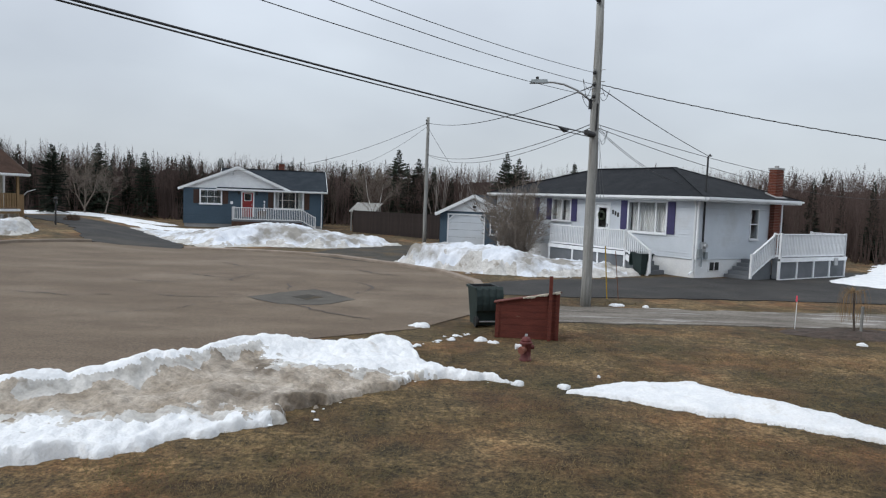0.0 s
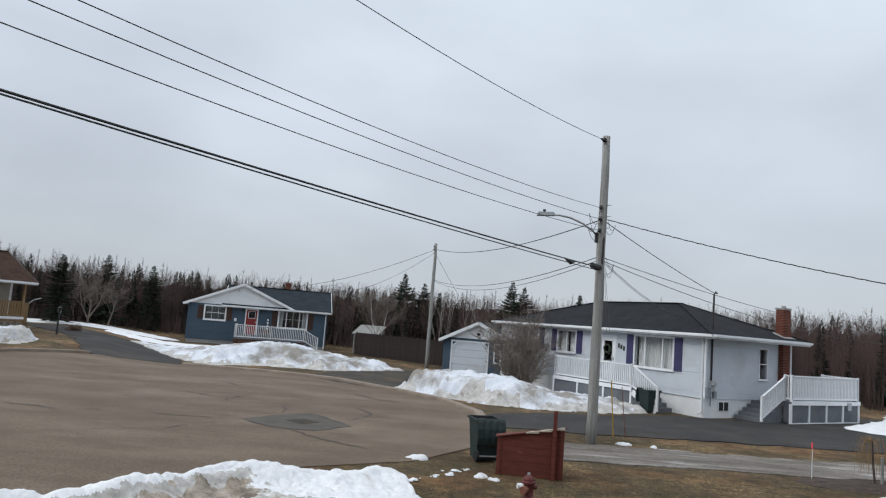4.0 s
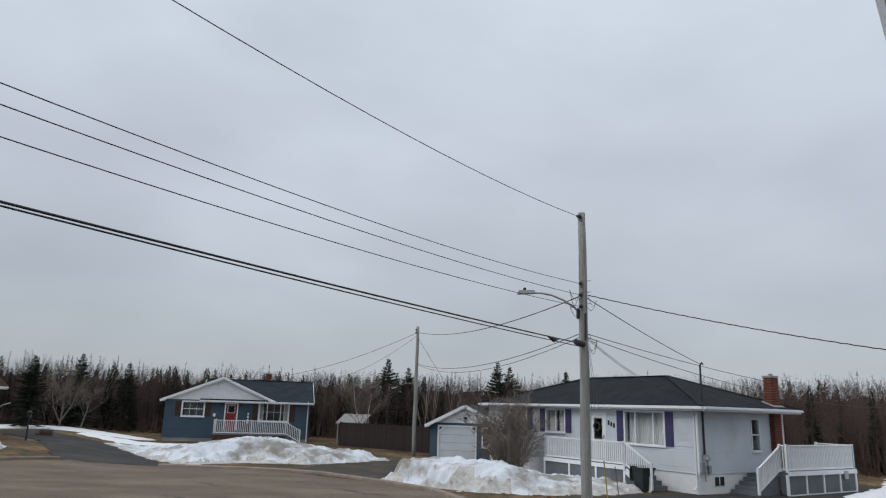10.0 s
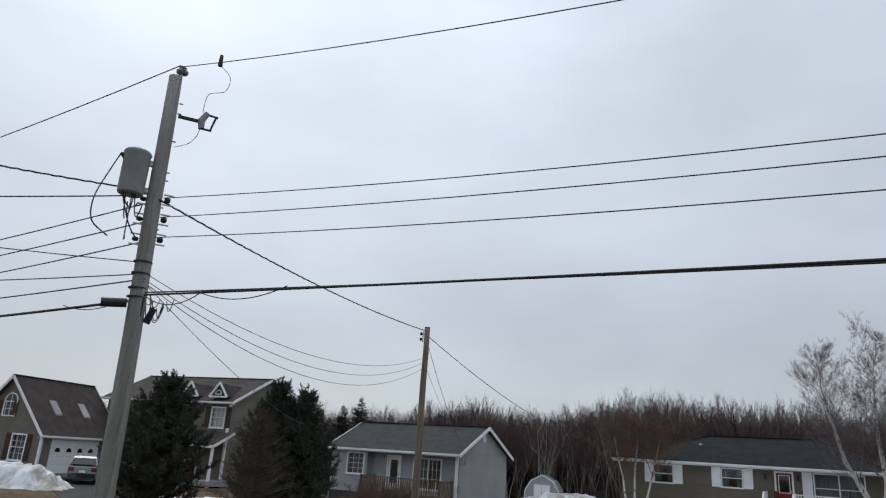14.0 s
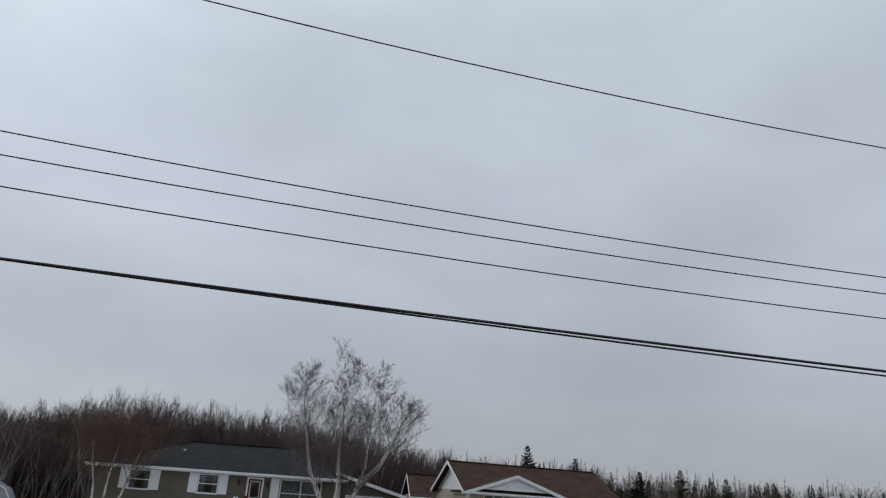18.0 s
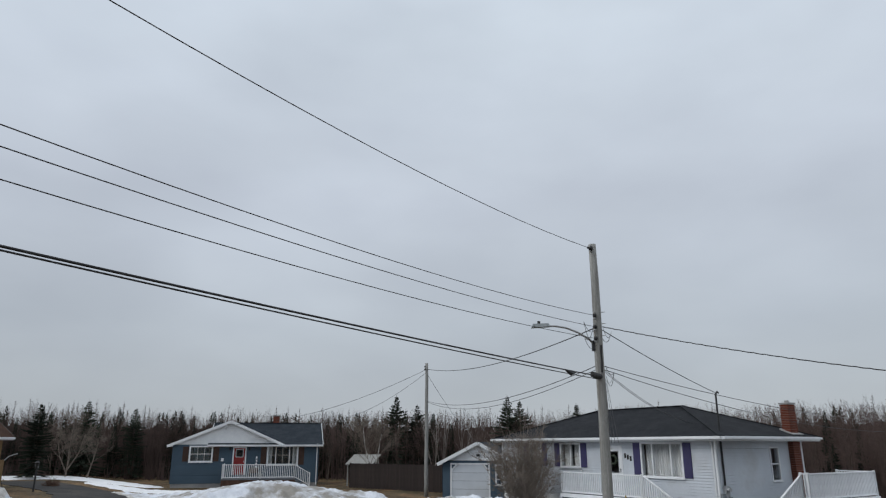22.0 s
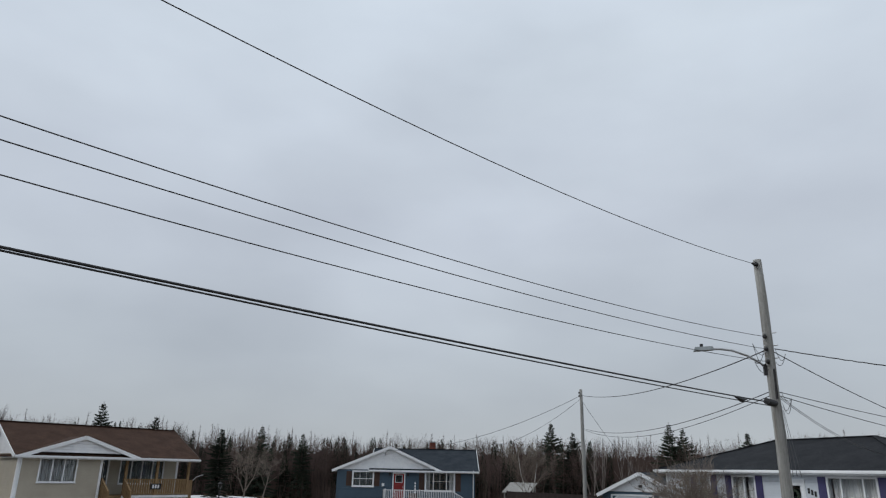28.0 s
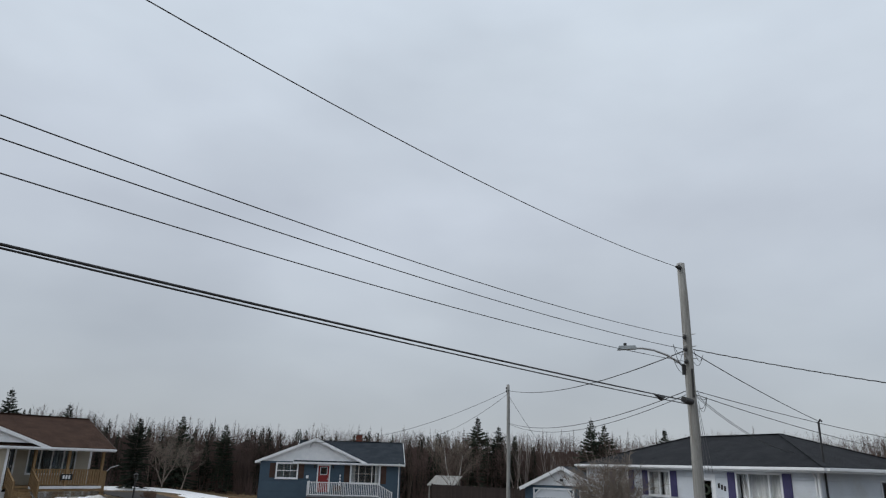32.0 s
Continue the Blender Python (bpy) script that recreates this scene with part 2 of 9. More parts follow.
M["roof_green"] = surf("grey_green_shingle", (0.035, 0.041, 0.041), (0.056, 0.063, 0.062), 1.5, 0.95, 0.7, 22.0, fine=0.35, spec=0.2, spread=0.05)
M["roof_brown"] = surf("brown_shingle", (0.034, 0.018, 0.012), (0.056, 0.031, 0.021), 1.5, 0.95, 0.7, 22.0, fine=0.3, spec=0.2, spread=0.05)
M["roof_taupe"] = surf("weathered_brown_shingle", (0.045, 0.036, 0.033), (0.072, 0.060, 0.055), 1.2, 0.95, 0.7, 22.0, fine=0.35, spec=0.2, spread=0.05, c3=(0.040, 0.040, 0.038), c3scale=0.5)
M["concrete"] = surf("painted_concrete", (0.62, 0.63, 0.64), (0.72, 0.73, 0.73), 1.0, 0.8, 0.2, 20.0, fine=0.08)
M["concrete_grey"] = surf("grey_concrete", (0.25, 0.25, 0.25), (0.36, 0.355, 0.345), 1.0, 0.9, 0.3, 20.0, fine=0.12)
M["dark_found"] = surf("dark_foundation", (0.03, 0.034, 0.042), (0.05, 0.054, 0.062), 1.0, 0.85, 0.2, 20.0)
M["deck_grey"] = surf("grey_deck_paint", (0.11, 0.12, 0.13), (0.15, 0.16, 0.175), 1.5, 0.75, 0.2, 20.0, fine=0.1, spread=0.05)
M["brick"] = surf("red_brick", (0.12, 0.036, 0.022), (0.19, 0.062, 0.038), 6.0, 0.9, 0.6, 40.0, fine=0.3)
M["mortar"] = surf("mortar", (0.30, 0.24, 0.21), (0.38, 0.32, 0.28), 6.0, 0.95, 0.4, 40.0)
M["shutter_purple"] = surf("violet_shutter_paint", (0.047, 0.043, 0.115), (0.058, 0.052, 0.14), 3.0, 0.6, fine=0.06)
M["shutter_brown"] = surf("brown_shutter_paint", (0.045, 0.021, 0.014), (0.065, 0.032, 0.021), 3.0, 0.6, fine=0.1)
M["red_door"] = surf("red_door_paint", (0.19, 0.012, 0.012), (0.23, 0.018, 0.017), 3.0, 0.45, fine=0.05)
M["dark_door"] = surf("dark_blue_grey_door_paint", (0.03, 0.04, 0.05), (0.045, 0.055, 0.065), 3.0, 0.45)
M["treated"] = surf("treated_lumber", (0.19, 0.12, 0.058), (0.28, 0.185, 0.095), 4.0, 0.8, 0.3, 30.0, stretch=(3, 3, 0.6), fine=0.18)
M["brown_wood"] = surf("dark_brown_wood", (0.06, 0.03, 0.02), (0.10, 0.055, 0.038), 4.0, 0.85, 0.3, 30.0, fine=0.2)
M["red_wood"] = surf("barn_red_boards", (0.085, 0.020, 0.0135), (0.130, 0.031, 0.020), 3.0, 0.85, 0.4, 24.0, fine=0.3, stretch=(0.6, 0.6, 5), spread=0.05, c3=(0.30, 0.20, 0.16), c3scale=5.0, c3lo=0.70, c3hi=0.76)
M["hydrant"] = surf("faded_hydrant_paint", (0.08, 0.016, 0.015), (0.125, 0.028, 0.026), 6.0, 0.65, 0.3, 30.0, fine=0.25, c3=(0.13, 0.06, 0.045), c3scale=7.0)
M["hydrant_cap"] = surf("ochre_cap_paint", (0.17, 0.06, 0.04), (0.22, 0.085, 0.06), 6.0, 0.6, 0.3, 30.0)
M["bin_green"] = surf("dark_green_bin_plastic", (0.010, 0.022, 0.021), (0.018, 0.033, 0.031), 3.0, 0.6, 0.1, 30.0)
M["black"] = surf("black_plastic", (0.015, 0.015, 0.016), (0.025, 0.025, 0.027), 3.0, 0.55)
M["steel"] = surf("galvanised_steel", (0.36, 0.37, 0.38), (0.48, 0.49, 0.50), 6.0, 0.45, metal=0.6, fine=0.1)
M["can_grey"] = surf("transformer_paint", (0.20, 0.225, 0.235), (0.26, 0.285, 0.295), 3.0, 0.5, fine=0.08)
M["glass"] = glass("window_glass")
M["curtain"] = surf("white_curtain", (0.42, 0.43, 0.44), (0.62, 0.62, 0.61), 1.0, 0.9, stretch=(9, 9, 0.3), fine=0.1)
M["dark_curtain"] = surf("teal_curtain", (0.09, 0.12, 0.13), (0.15, 0.19, 0.20), 1.0, 0.9, stretch=(9, 9, 0.3), fine=0.1)
M["inside"] = surf("room_paint", (0.10, 0.10, 0.10), (0.14, 0.135, 0.13), 1.0, 0.9)
M["rust"] = surf("rusty_steel", (0.12, 0.05, 0.03), (0.20, 0.09, 0.05), 6.0, 0.8, 0.4, 40.0)
M["yellow"] = surf("yellow_marker_sleeve", (0.28, 0.18, 0.015), (0.34, 0.23, 0.025), 4.0, 0.6)
M["pink"] = surf("pink_marker_tape", (0.75, 0.06, 0.10), (0.85, 0.10, 0.14), 4.0, 0.6)
M["car_silver"] = surf("silver_car_paint", (0.18, 0.20, 0.22), (0.22, 0.24, 0.26), 2.0, 0.3, metal=0.5, fine=0.03)
M["car_grey"] = surf("dark_green_grey_car_paint", (0.085, 0.10, 0.10), (0.115, 0.13, 0.13), 2.0, 0.35, metal=0.3, fine=0.03)
M["car_glass"] = surf("dark_car_glass", (0.012, 0.015, 0.017), (0.02, 0.024, 0.026), 2.0, 0.08, spec=0.6, fine=0.02)
M["tail"] = surf("tail_lamp_red", (0.14, 0.012, 0.015), (0.18, 0.02, 0.02), 3.0, 0.2)
M["tyre"] = surf("tyre_rubber", (0.015, 0.015, 0.015), (0.025, 0.025, 0.025), 5.0, 0.85)
M["bark_white"] = surf("birch_bark", (0.42, 0.40, 0.375), (0.62, 0.60, 0.57), 3.0, 0.85, 0.3, 20.0, fine=0.2, spread=0.1, c3=(0.06, 0.05, 0.045), c3scale=6.0, c3lo=0.56, c3hi=0.62)
M["twig"] = surf("birch_twigs", (0.082, 0.066, 0.068), (0.162, 0.133, 0.136), 2.0, 0.95, spread=0.1)
M["twig_grey"] = surf("grey_twigs", (0.085, 0.068, 0.054), (0.15, 0.122, 0.098), 2.0, 0.95, spread=0.1)
M["twig_pale"] = surf("pale_grey_twigs", (0.13, 0.107, 0.088), (0.225, 0.188, 0.156), 2.0, 0.95, spread=0.1)
M["bark_brown"] = surf("grey_brown_bark", (0.055, 0.042, 0.036), (0.10, 0.08, 0.068), 2.0, 0.95, spread=0.1)
M["needle"] = surf("spruce_needles", (0.020, 0.028, 0.021), (0.042, 0.054, 0.037), 1.2, 0.9, spread=0.25, spec=0.15)
M["pine"] = surf("pine_needles", (0.034, 0.040, 0.032), (0.072, 0.082, 0.060), 0.9, 0.9, spread=0.1, spec=0.15)

# ---- building blocks ----


class Geo:
    """Collects vertices and faces of one mesh, in metres."""

    def __init__(self, m=None):
        self.v, self.f, self.m = [], [], m or Matrix()

    def add(self, pts, faces):
        n = len(self.v)
        self.v += [tuple(self.m @ Vector(p)) for p in pts]
        self.f += [[n + i for i in f] for f in faces]
        return self

    def box(self, x0, x1, y0, y1, z0, z1):
        p = [(x, y, z) for x in (x0, x1) for y in (y0, y1) for z in (z0, z1)]
        return self.add(p, [(0, 1, 3, 2), (4, 6, 7, 5), (0, 4, 5, 1), (2, 3, 7, 6), (0, 2, 6, 4), (1, 5, 7, 3)])

    def bar(self, a, b, w, h=None, up=(0, 0, 1)):
        """A square bar from a to b."""
        a, b = Vector(a), Vector(b)
        d = (b - a).normalized()
        s = d.cross(Vector(up))
        s = s.normalized() if s.length > 1e-4 else Vector((1, 0, 0))
        t = s.cross(d)
        h = w if h is None else h
        p = [c + s * i * w / 2 + t * j * h / 2 for c in (a, b) for i, j in ((-1, -1), (1, -1), (1, 1), (-1, 1))]
        return self.add(p, [(3, 2, 1, 0), (4, 5, 6, 7), (0, 1, 5, 4), (1, 2, 6, 5), (2, 3, 7, 6), (3, 0, 4, 7)])

    def tube(self, pts, radii, n=8, caps=True):
        """A round tube through the points."""
        pts = [Vector(p) for p in pts]
        radii = radii if isinstance(radii, (list, tuple)) else [radii] * len(pts)
        ring = []
        ref = Vector((0, 0, 1))
        if abs((pts[-1] - pts[0]).normalized().z) > 0.9:
            ref = Vector((1, 0, 0))
        for i, p in enumerate(pts):
            d = (pts[min(i + 1, len(pts) - 1)] - pts[max(i - 1, 0)]).normalized()
            s = d.cross(ref)
            s = s.normalized() if s.length > 1e-5 else Vector((0, 1, 0))
            t = s.cross(d)
            ring += [p + (s * math.cos(2 * math.pi * k / n) + t * math.sin(2 * math.pi * k / n)) * radii[i] for k in range(n)]
        faces = [(i * n + k, i * n + (k + 1) % n, (i + 1) * n + (k + 1) % n, (i + 1) * n + k) for i in range(len(pts) - 1) for k in range(n)]
        if caps:
            faces += [tuple(range(n - 1, -1, -1)), tuple((len(pts) - 1) * n + k for k in range(n))]
        return self.add(ring, faces)

    def slab(self, poly, thick):
        """A flat polygon with its thickness straight down."""
        n = len(poly)
        p = list(poly) + [(x, y, z - thick) for x, y, z in poly]
        return self.add(p, [tuple(range(n)), tuple(range(2 * n - 1, n - 1, -1))] + [(i, n + i, n + (i + 1) % n, (i + 1) % n) for i in range(n)])

    def mesh(self, name):
        me = bpy.data.meshes.new(name)
        me.from_pydata(self.v, [], self.f)
        me.update()
        return me

    def weld(self):
        """Joins corners that coincide, so that the pieces of one wall hang together."""
        seen, index = {}, []
        for p in self.v:
            key = (round(p[0], 4), round(p[1], 4), round(p[2], 4))
            index.append(seen.setdefault(key, len(seen)))
        faces = []
        for f in self.f:
            g = [index[i] for i in f]
            g = [a for k, a in enumerate(g) if a != g[k - 1]]
            if len(g) > 2 and len(set(g)) == len(g):
                faces.append(g)
        self.v, self.f = list(seen), faces
        return self


def part(name, geo, material, parent=None, label="", smooth=False):
    me = geo if isinstance(geo, bpy.types.Mesh) else geo.mesh(name)
    if not me.materials:
        me.materials.append(M[material] if isinstance(material, str) else material)
    if smooth:
        me.shade_smooth()
    ob = new(name, me)
    ob.parent = parent
    return tagged(ob, label) if label else ob


def thing(name, m, label, category, group="", kind=""):
    ob = new(name)
    ob.empty_display_size = 0.2
    ob.matrix_world = m
    return tagged(ob, label, category, group, kind)


def step(a, b, x):
    t = min(1.0, max(0.0, (x - a) / (b - a)))
    return t * t * (3 - 2 * t)


def rise(x, y):
    """The height of the land: level round the turning circle, a little higher on the far west side."""
    az = math.degrees(math.atan2(-x, y)) if (x or y) else 0
    return 0.7 * step(20, 29, az) * (1 - step(74, 80, az)) * step(32, 46, math.hypot(x, y))


def inside(poly, x, y):
    r = False
    for (x0, y0), (x1, y1) in zip(poly, poly[1:] + poly[:1]):
        if (y0 > y) != (y1 > y) and x < (x1 - x0) * (y - y0) / (y1 - y0) + x0:
            r = not r
    return r


def edge_distance(poly, x, y):
    best = 1e9
    for (x0, y0), (x1, y1) in zip(poly, poly[1:] + poly[:1]):
        dx, dy = x1 - x0, y1 - y0
        t = max(0.0, min(1.0, ((x - x0) * dx + (y - y0) * dy) / (dx * dx + dy * dy)))
        best = min(best, math.hypot(x - x0 - t * dx, y - y0 - t * dy))
    return best


def rounded(poly, times=2):
    for _ in range(times):
        poly = [q for a, b in zip(poly, poly[1:] + poly[:1]) for q in ((0.75 * a[0] + 0.25 * b[0], 0.75 * a[1] + 0.25 * b[1]), (0.25 * a[0] + 0.75 * b[0], 0.25 * a[1] + 0.75 * b[1]))]
    return poly


def sheet(name, poly, lift, material, label, category, cell=1.5, kind="structure", ragged=0.0):
    """A paved area that follows the land."""
    if ragged:
        pts = []
        for a, b in zip(poly, poly[1:] + poly[:1]):
            n = max(1, int(math.hypot(b[0] - a[0], b[1] - a[1]) / 0.4))
            for i in range(n):
                x, y = a[0] + (b[0] - a[0]) * i / n, a[1] + (b[1] - a[1]) * i / n
                pts.append((x + ragged * noise.noise((x * 0.9, y * 0.9, 11)) + 0.5 * ragged * noise.noise((x * 3, y * 3, 12)), y + ragged * noise.noise((x * 0.9, y * 0.9, 17)) + 0.5 * ragged * noise.noise((x * 3, y * 3, 18))))
        poly = pts
    bm = bmesh.new()
    bm.faces.new([bm.verts.new((x, y, 0)) for x, y in poly])
    xs, ys = [p[0] for p in poly], [p[1] for p in poly]
    for lo, hi, k in ((min(xs), max(xs), 0), (min(ys), max(ys), 1)):
        v = lo + cell
        while v < hi:
            no = (1, 0, 0) if k == 0 else (0, 1, 0)
            co = (v, 0, 0) if k == 0 else (0, v, 0)
            bmesh.ops.bisect_plane(bm, geom=bm.verts[:] + bm.edges[:] + bm.faces[:], plane_co=co, plane_no=no)
            v += cell
    rim = [e for e in bm.edges if len(e.link_faces) == 1]
    low = [v for v in bmesh.ops.extrude_edge_only(bm, edges=rim)["geom"] if isinstance(v, bmesh.types.BMVert)]
    for v in bm.verts:
        v.co.z = rise(v.co.x, v.co.y) + lift
    for v in low:
        v.co.z -= 0.16
    bmesh.ops.recalc_face_normals(bm, faces=bm.faces)
    if sum(f.normal.z for f in bm.faces if abs(f.normal.z) > 0.5) < 0:
        bmesh.ops.reverse_faces(bm, faces=bm.faces)
    me = bpy.data.meshes.new(name)
    bm.to_mesh(me)
    bm.free()
    me.materials.append(M[material])
    return tagged(new(name, me), label, category, kind=kind)


# ---- land and paving ----
def build_ground():
    def line(fine0, fine1, s, far):
        v = list(np.arange(fine0, fine1 + 1e-6, s))
        g, a, b = s, v[0], v[-1]
        while b < far:
            g *= 1.25
            a, b = a - g, b + g
            v = [a] + v + [b]
        return v
    xs, ys = line(-60, 30, 0.9, 2500), line(-12, 70, 0.9, 2500)
    pts = [(x, y, rise(x, y) + (0.014 * noise.noise((x * 0.35, y * 0.35, 0)) if math.hypot(x, y) < 60 else 0) - 0.014) for y in ys for x in xs]
    n = len(xs)
    me = bpy.data.meshes.new("ground")
    me.from_pydata(pts, [], [(j * n + i, j * n + i + 1, (j + 1) * n + i + 1, (j + 1) * n + i) for j in range(len(ys) - 1) for i in range(n - 1)])
    me.materials.append(M["grass"])
    me.shade_smooth()
    tagged(new("ground", me), "brown dead winter grass lawn reaching to the woods", "ground", kind="structure")


build_ground()
ROAD = [(-41.3, -38.5), (-24, -14.4), (-10.5, 4.5), (-6.5, 10.1), (-3.4, 13.9), (-0.3, 16.0), (1.0, 18.2), (1.75, 21.5), (1.55, 25.4), (0.3, 28.6), (-1.94, 31.2), (-5.1, 34.2), (-9.0, 35.4), (-13.2, 35.6), (-17.2, 34.8), (-20.2, 32.6),
             (-22.2, 29.0), (-22.4, 25.5), (-21.2, 21.5), (-19.6, 17.0), (-19.2, 11.5), (-20.6, 2.6), (-28, -10), (-44.5, -34.6)]
sheet("road", ROAD, 0.008, "asphalt", "worn brown-grey asphalt turning circle with cracks", "road")
sheet("driveway", [(1.6, 25.2), (1.8, 22.3), (10, 23.2), (24, 24.0), (45, 25.5), (45, 35), (20, 35.5), (13.0, 30.6), (11.6, 29.9), (10, 30.0), (7.5, 28.6), (4, 27.2)], 0.014, "drive", "dark asphalt driveway beside the white bungalow", "driveway", ragged=0.28)
sheet("gravel_track", [(1.0, 18.3), (1.5, 20.4), (4.2, 20.3), (14.2, 21.0), (30, 22.5), (45, 24), (45, 20.2), (26, 19.4), (12.3, 18.4), (3.4, 17.6), (1.4, 17.4)], 0.012, "gravel", "pale packed gravel track across the lawn", "track", ragged=0.28)
sheet("driveway_blue", [(-7.2, 35.0), (-1.0, 30.3), (-0.6, 33.5), (1.0, 38), (3.2, 43.3), (-0.4, 47.0), (-2.9, 44.0), (-6.0, 39)], 0.012, "grey_drive", "grey asphalt driveway up to the small garage", "driveway", ragged=0.28)
sheet("driveway_west", [(-17.9, 34.6), (-13.3, 35.5), (-14.2, 38.0), (-20.5, 46.5), (-29.5, 54), (-33, 53), (-23.2, 42.4)], 0.014, "drive", "dark asphalt driveway between snowy lawns", "driveway", ragged=0.28)
sheet("driveway_beige", [(-38.2, 30.6), (-35.6, 34.0), (-22.0, 27.5), (-22.4, 22.5)], 0.014, "drive", "asphalt driveway before an attached garage", "driveway", ragged=0.28)
sheet("driveway_grey", [(-22, 3.0), (-23.5, -1), (-34, -2.2), (-43.5, -3), (-43.5, 0.2), (-34, 1.6)], 0.014, "grey_drive", "asphalt driveway beside the grey house", "driveway", ragged=0.28)
sheet("driveway_taupe", [(-30.5, -7), (-34, -13), (-52, -22.5), (-60, -24.5), (-62, -20.5), (-48, -15.5)], 0.014, "drive", "asphalt driveway before the double garage", "driveway", ragged=0.28)


def kerb(points, label):
    g = Geo()
    pts = []
    for a, b in zip(points, points[1:]):
        n = max(1, int(math.hypot(b[0] - a[0], b[1] - a[1]) / 0.8))
        pts += [(a[0] + (b[0] - a[0]) * i / n, a[1] + (b[1] - a[1]) * i / n) for i in range(n)]
    pts.append(points[-1])
    prof = ((-0.2, -0.02), (-0.17, 0.11), (-0.12, 0.135), (0.1, 0.135), (0.16, 0.115), (0.2, -0.02))
    v = []
    for i, (x, y) in enumerate(pts):
        a, b = pts[max(i - 1, 0)], pts[min(i + 1, len(pts) - 1)]
        d = math.hypot(b[0] - a[0], b[1] - a[1])
        nx, ny = (b[1] - a[1]) / d, -(b[0] - a[0]) / d
        v += [(x + nx * o, y + ny * o, rise(x, y) + h + 0.008 * noise.noise((x, y, 3))) for o, h in prof]
    k = len(prof)
    g.add(v, [(i * k + j, i * k + j + 1, (i + 1) * k + j + 1, (i + 1) * k + j) for i in range(len(pts) - 1) for j in range(k - 1)])
    tagged(part("kerb", g, "kerb"), label, "kerb", kind="structure")


kerb([(1.75, 21.5), (1.55, 25.4), (0.3, 28.6), (-1.94, 31.2), (-5.1, 34.2), (-7.2, 35.0)], "worn concrete kerb round the turning circle")
kerb([(-7.2, 35.0), (-9.0, 35.4), (-13.2, 35.6)], "worn concrete kerb round the turning circle")
kerb([(-17.6, 34.6), (-20.2, 32.6), (-22.2, 29.0), (-22.4, 25.5), (-21.2, 21.5)], "worn concrete kerb round the turning circle")

# ---- houses: tools ----
FRONT = Matrix()


def right_side(w):
    return Matrix.Translation((w, 0, 0)) @ Matrix.Rotation(radians(90), 4, "Z")


def left_side(d):
    return Matrix.Translation((0, d, 0)) @ Matrix.Rotation(radians(-90), 4, "Z")


def back_side(w, d):
    return Matrix.Translation((w, d, 0)) @ Matrix.Rotation(radians(180), 4, "Z")


def siding(house, mw, x0, x1, z0, z1, holes, material, course=0.16, thick=0.14, name="wall"):
    """A wall of lapped boards with openings cut through; outwards is -y."""
    g = Geo(mw)
    xs = sorted({x0, x1, *(min(max(h[i], x0), x1) for h in holes for i in (0, 1))})
    zs = sorted({z0, z1, *(min(max(h[i], z0), z1) for h in holes for i in (2, 3)), *np.arange(z0 + course, z1, course).round(4)})
    for a, b in zip(xs, xs[1:]):
        for c, d in zip(zs, zs[1:]):
            if any(h[0] - 1e-6 <= a and b <= h[1] + 1e-6 and h[2] - 1e-6 <= c and d <= h[3] + 1e-6 for h in holes):
                continue
            k = ((c - z0) % course) / course
            lap = k < 0.02 or k > 0.98
            e = c + min(0.015, 0.5 * (d - c)) if lap else c
            o1, o2 = (-0.034, -0.012) if lap else (-0.034 + 0.022 * k, -0.012)
            g.add([(a, 0.02, c), (b, 0.02, c), (b, 0.02, e), (a, 0.02, e), (a, o1, e), (b, o1, e), (b, o2, d), (a, o2, d), (a, 0.02, d), (b, 0.02, d)],
                  [(4, 5, 6, 7), (7, 6, 9, 8)] + ([(0, 1, 2, 3), (3, 2, 5, 4)] if lap else []))
            g.add([(a, thick, c), (b, thick, c), (b, thick, d), (a, thick, d)], [(3, 2, 1, 0)])
    for h in holes:
        a, b, c, d = h[:4]
        g.add([(x, y, z) for x in (a, b) for y in (0.0, thick) for z in (c, d)], [(0, 1, 3, 2), (4, 6, 7, 5), (0, 2, 6, 4), (1, 5, 7, 3)])
    return part(name, g.weld(), material, house)


def gable(house, mw, x0, x1, z0, top, material, apex=None, course=0.16, thick=0.1, out=0.0, name="gable"):
    g = Geo(mw)
    apex = (x0 + x1) / 2 if apex is None else apex
    n = max(2, int((top - z0) / course))
    for i in range(n):
        k0, k1 = i / n, (i + 1) / n
        z, zz = z0 + (top - z0) * k0, z0 + (top - z0) * k1
        a0, b0, a1, b1 = x0 + (apex - x0) * k0, x1 + (apex - x1) * k0, x0 + (apex - x0) * k1, x1 + (apex - x1) * k1
        zg = z + 0.015
        g.add([(a0, -out - 0.034, zg), (b0, -out - 0.034, zg), (b1, -out - 0.012, zz), (a1, -out - 0.012, zz), (a0, thick - out, z), (b0, thick - out, z), (b1, thick - out, zz), (a1, thick - out, zz), (a0, 0.02 - out, z), (b0, 0.02 - out, z), (b0, 0.02 - out, zg), (a0, 0.02 - out, zg)],
              [(0, 1, 2, 3), (7, 6, 5, 4), (8, 9, 10, 11), (11, 10, 1, 0), (3, 2, 6, 7)])
    return part(name, g.weld(), material, house)


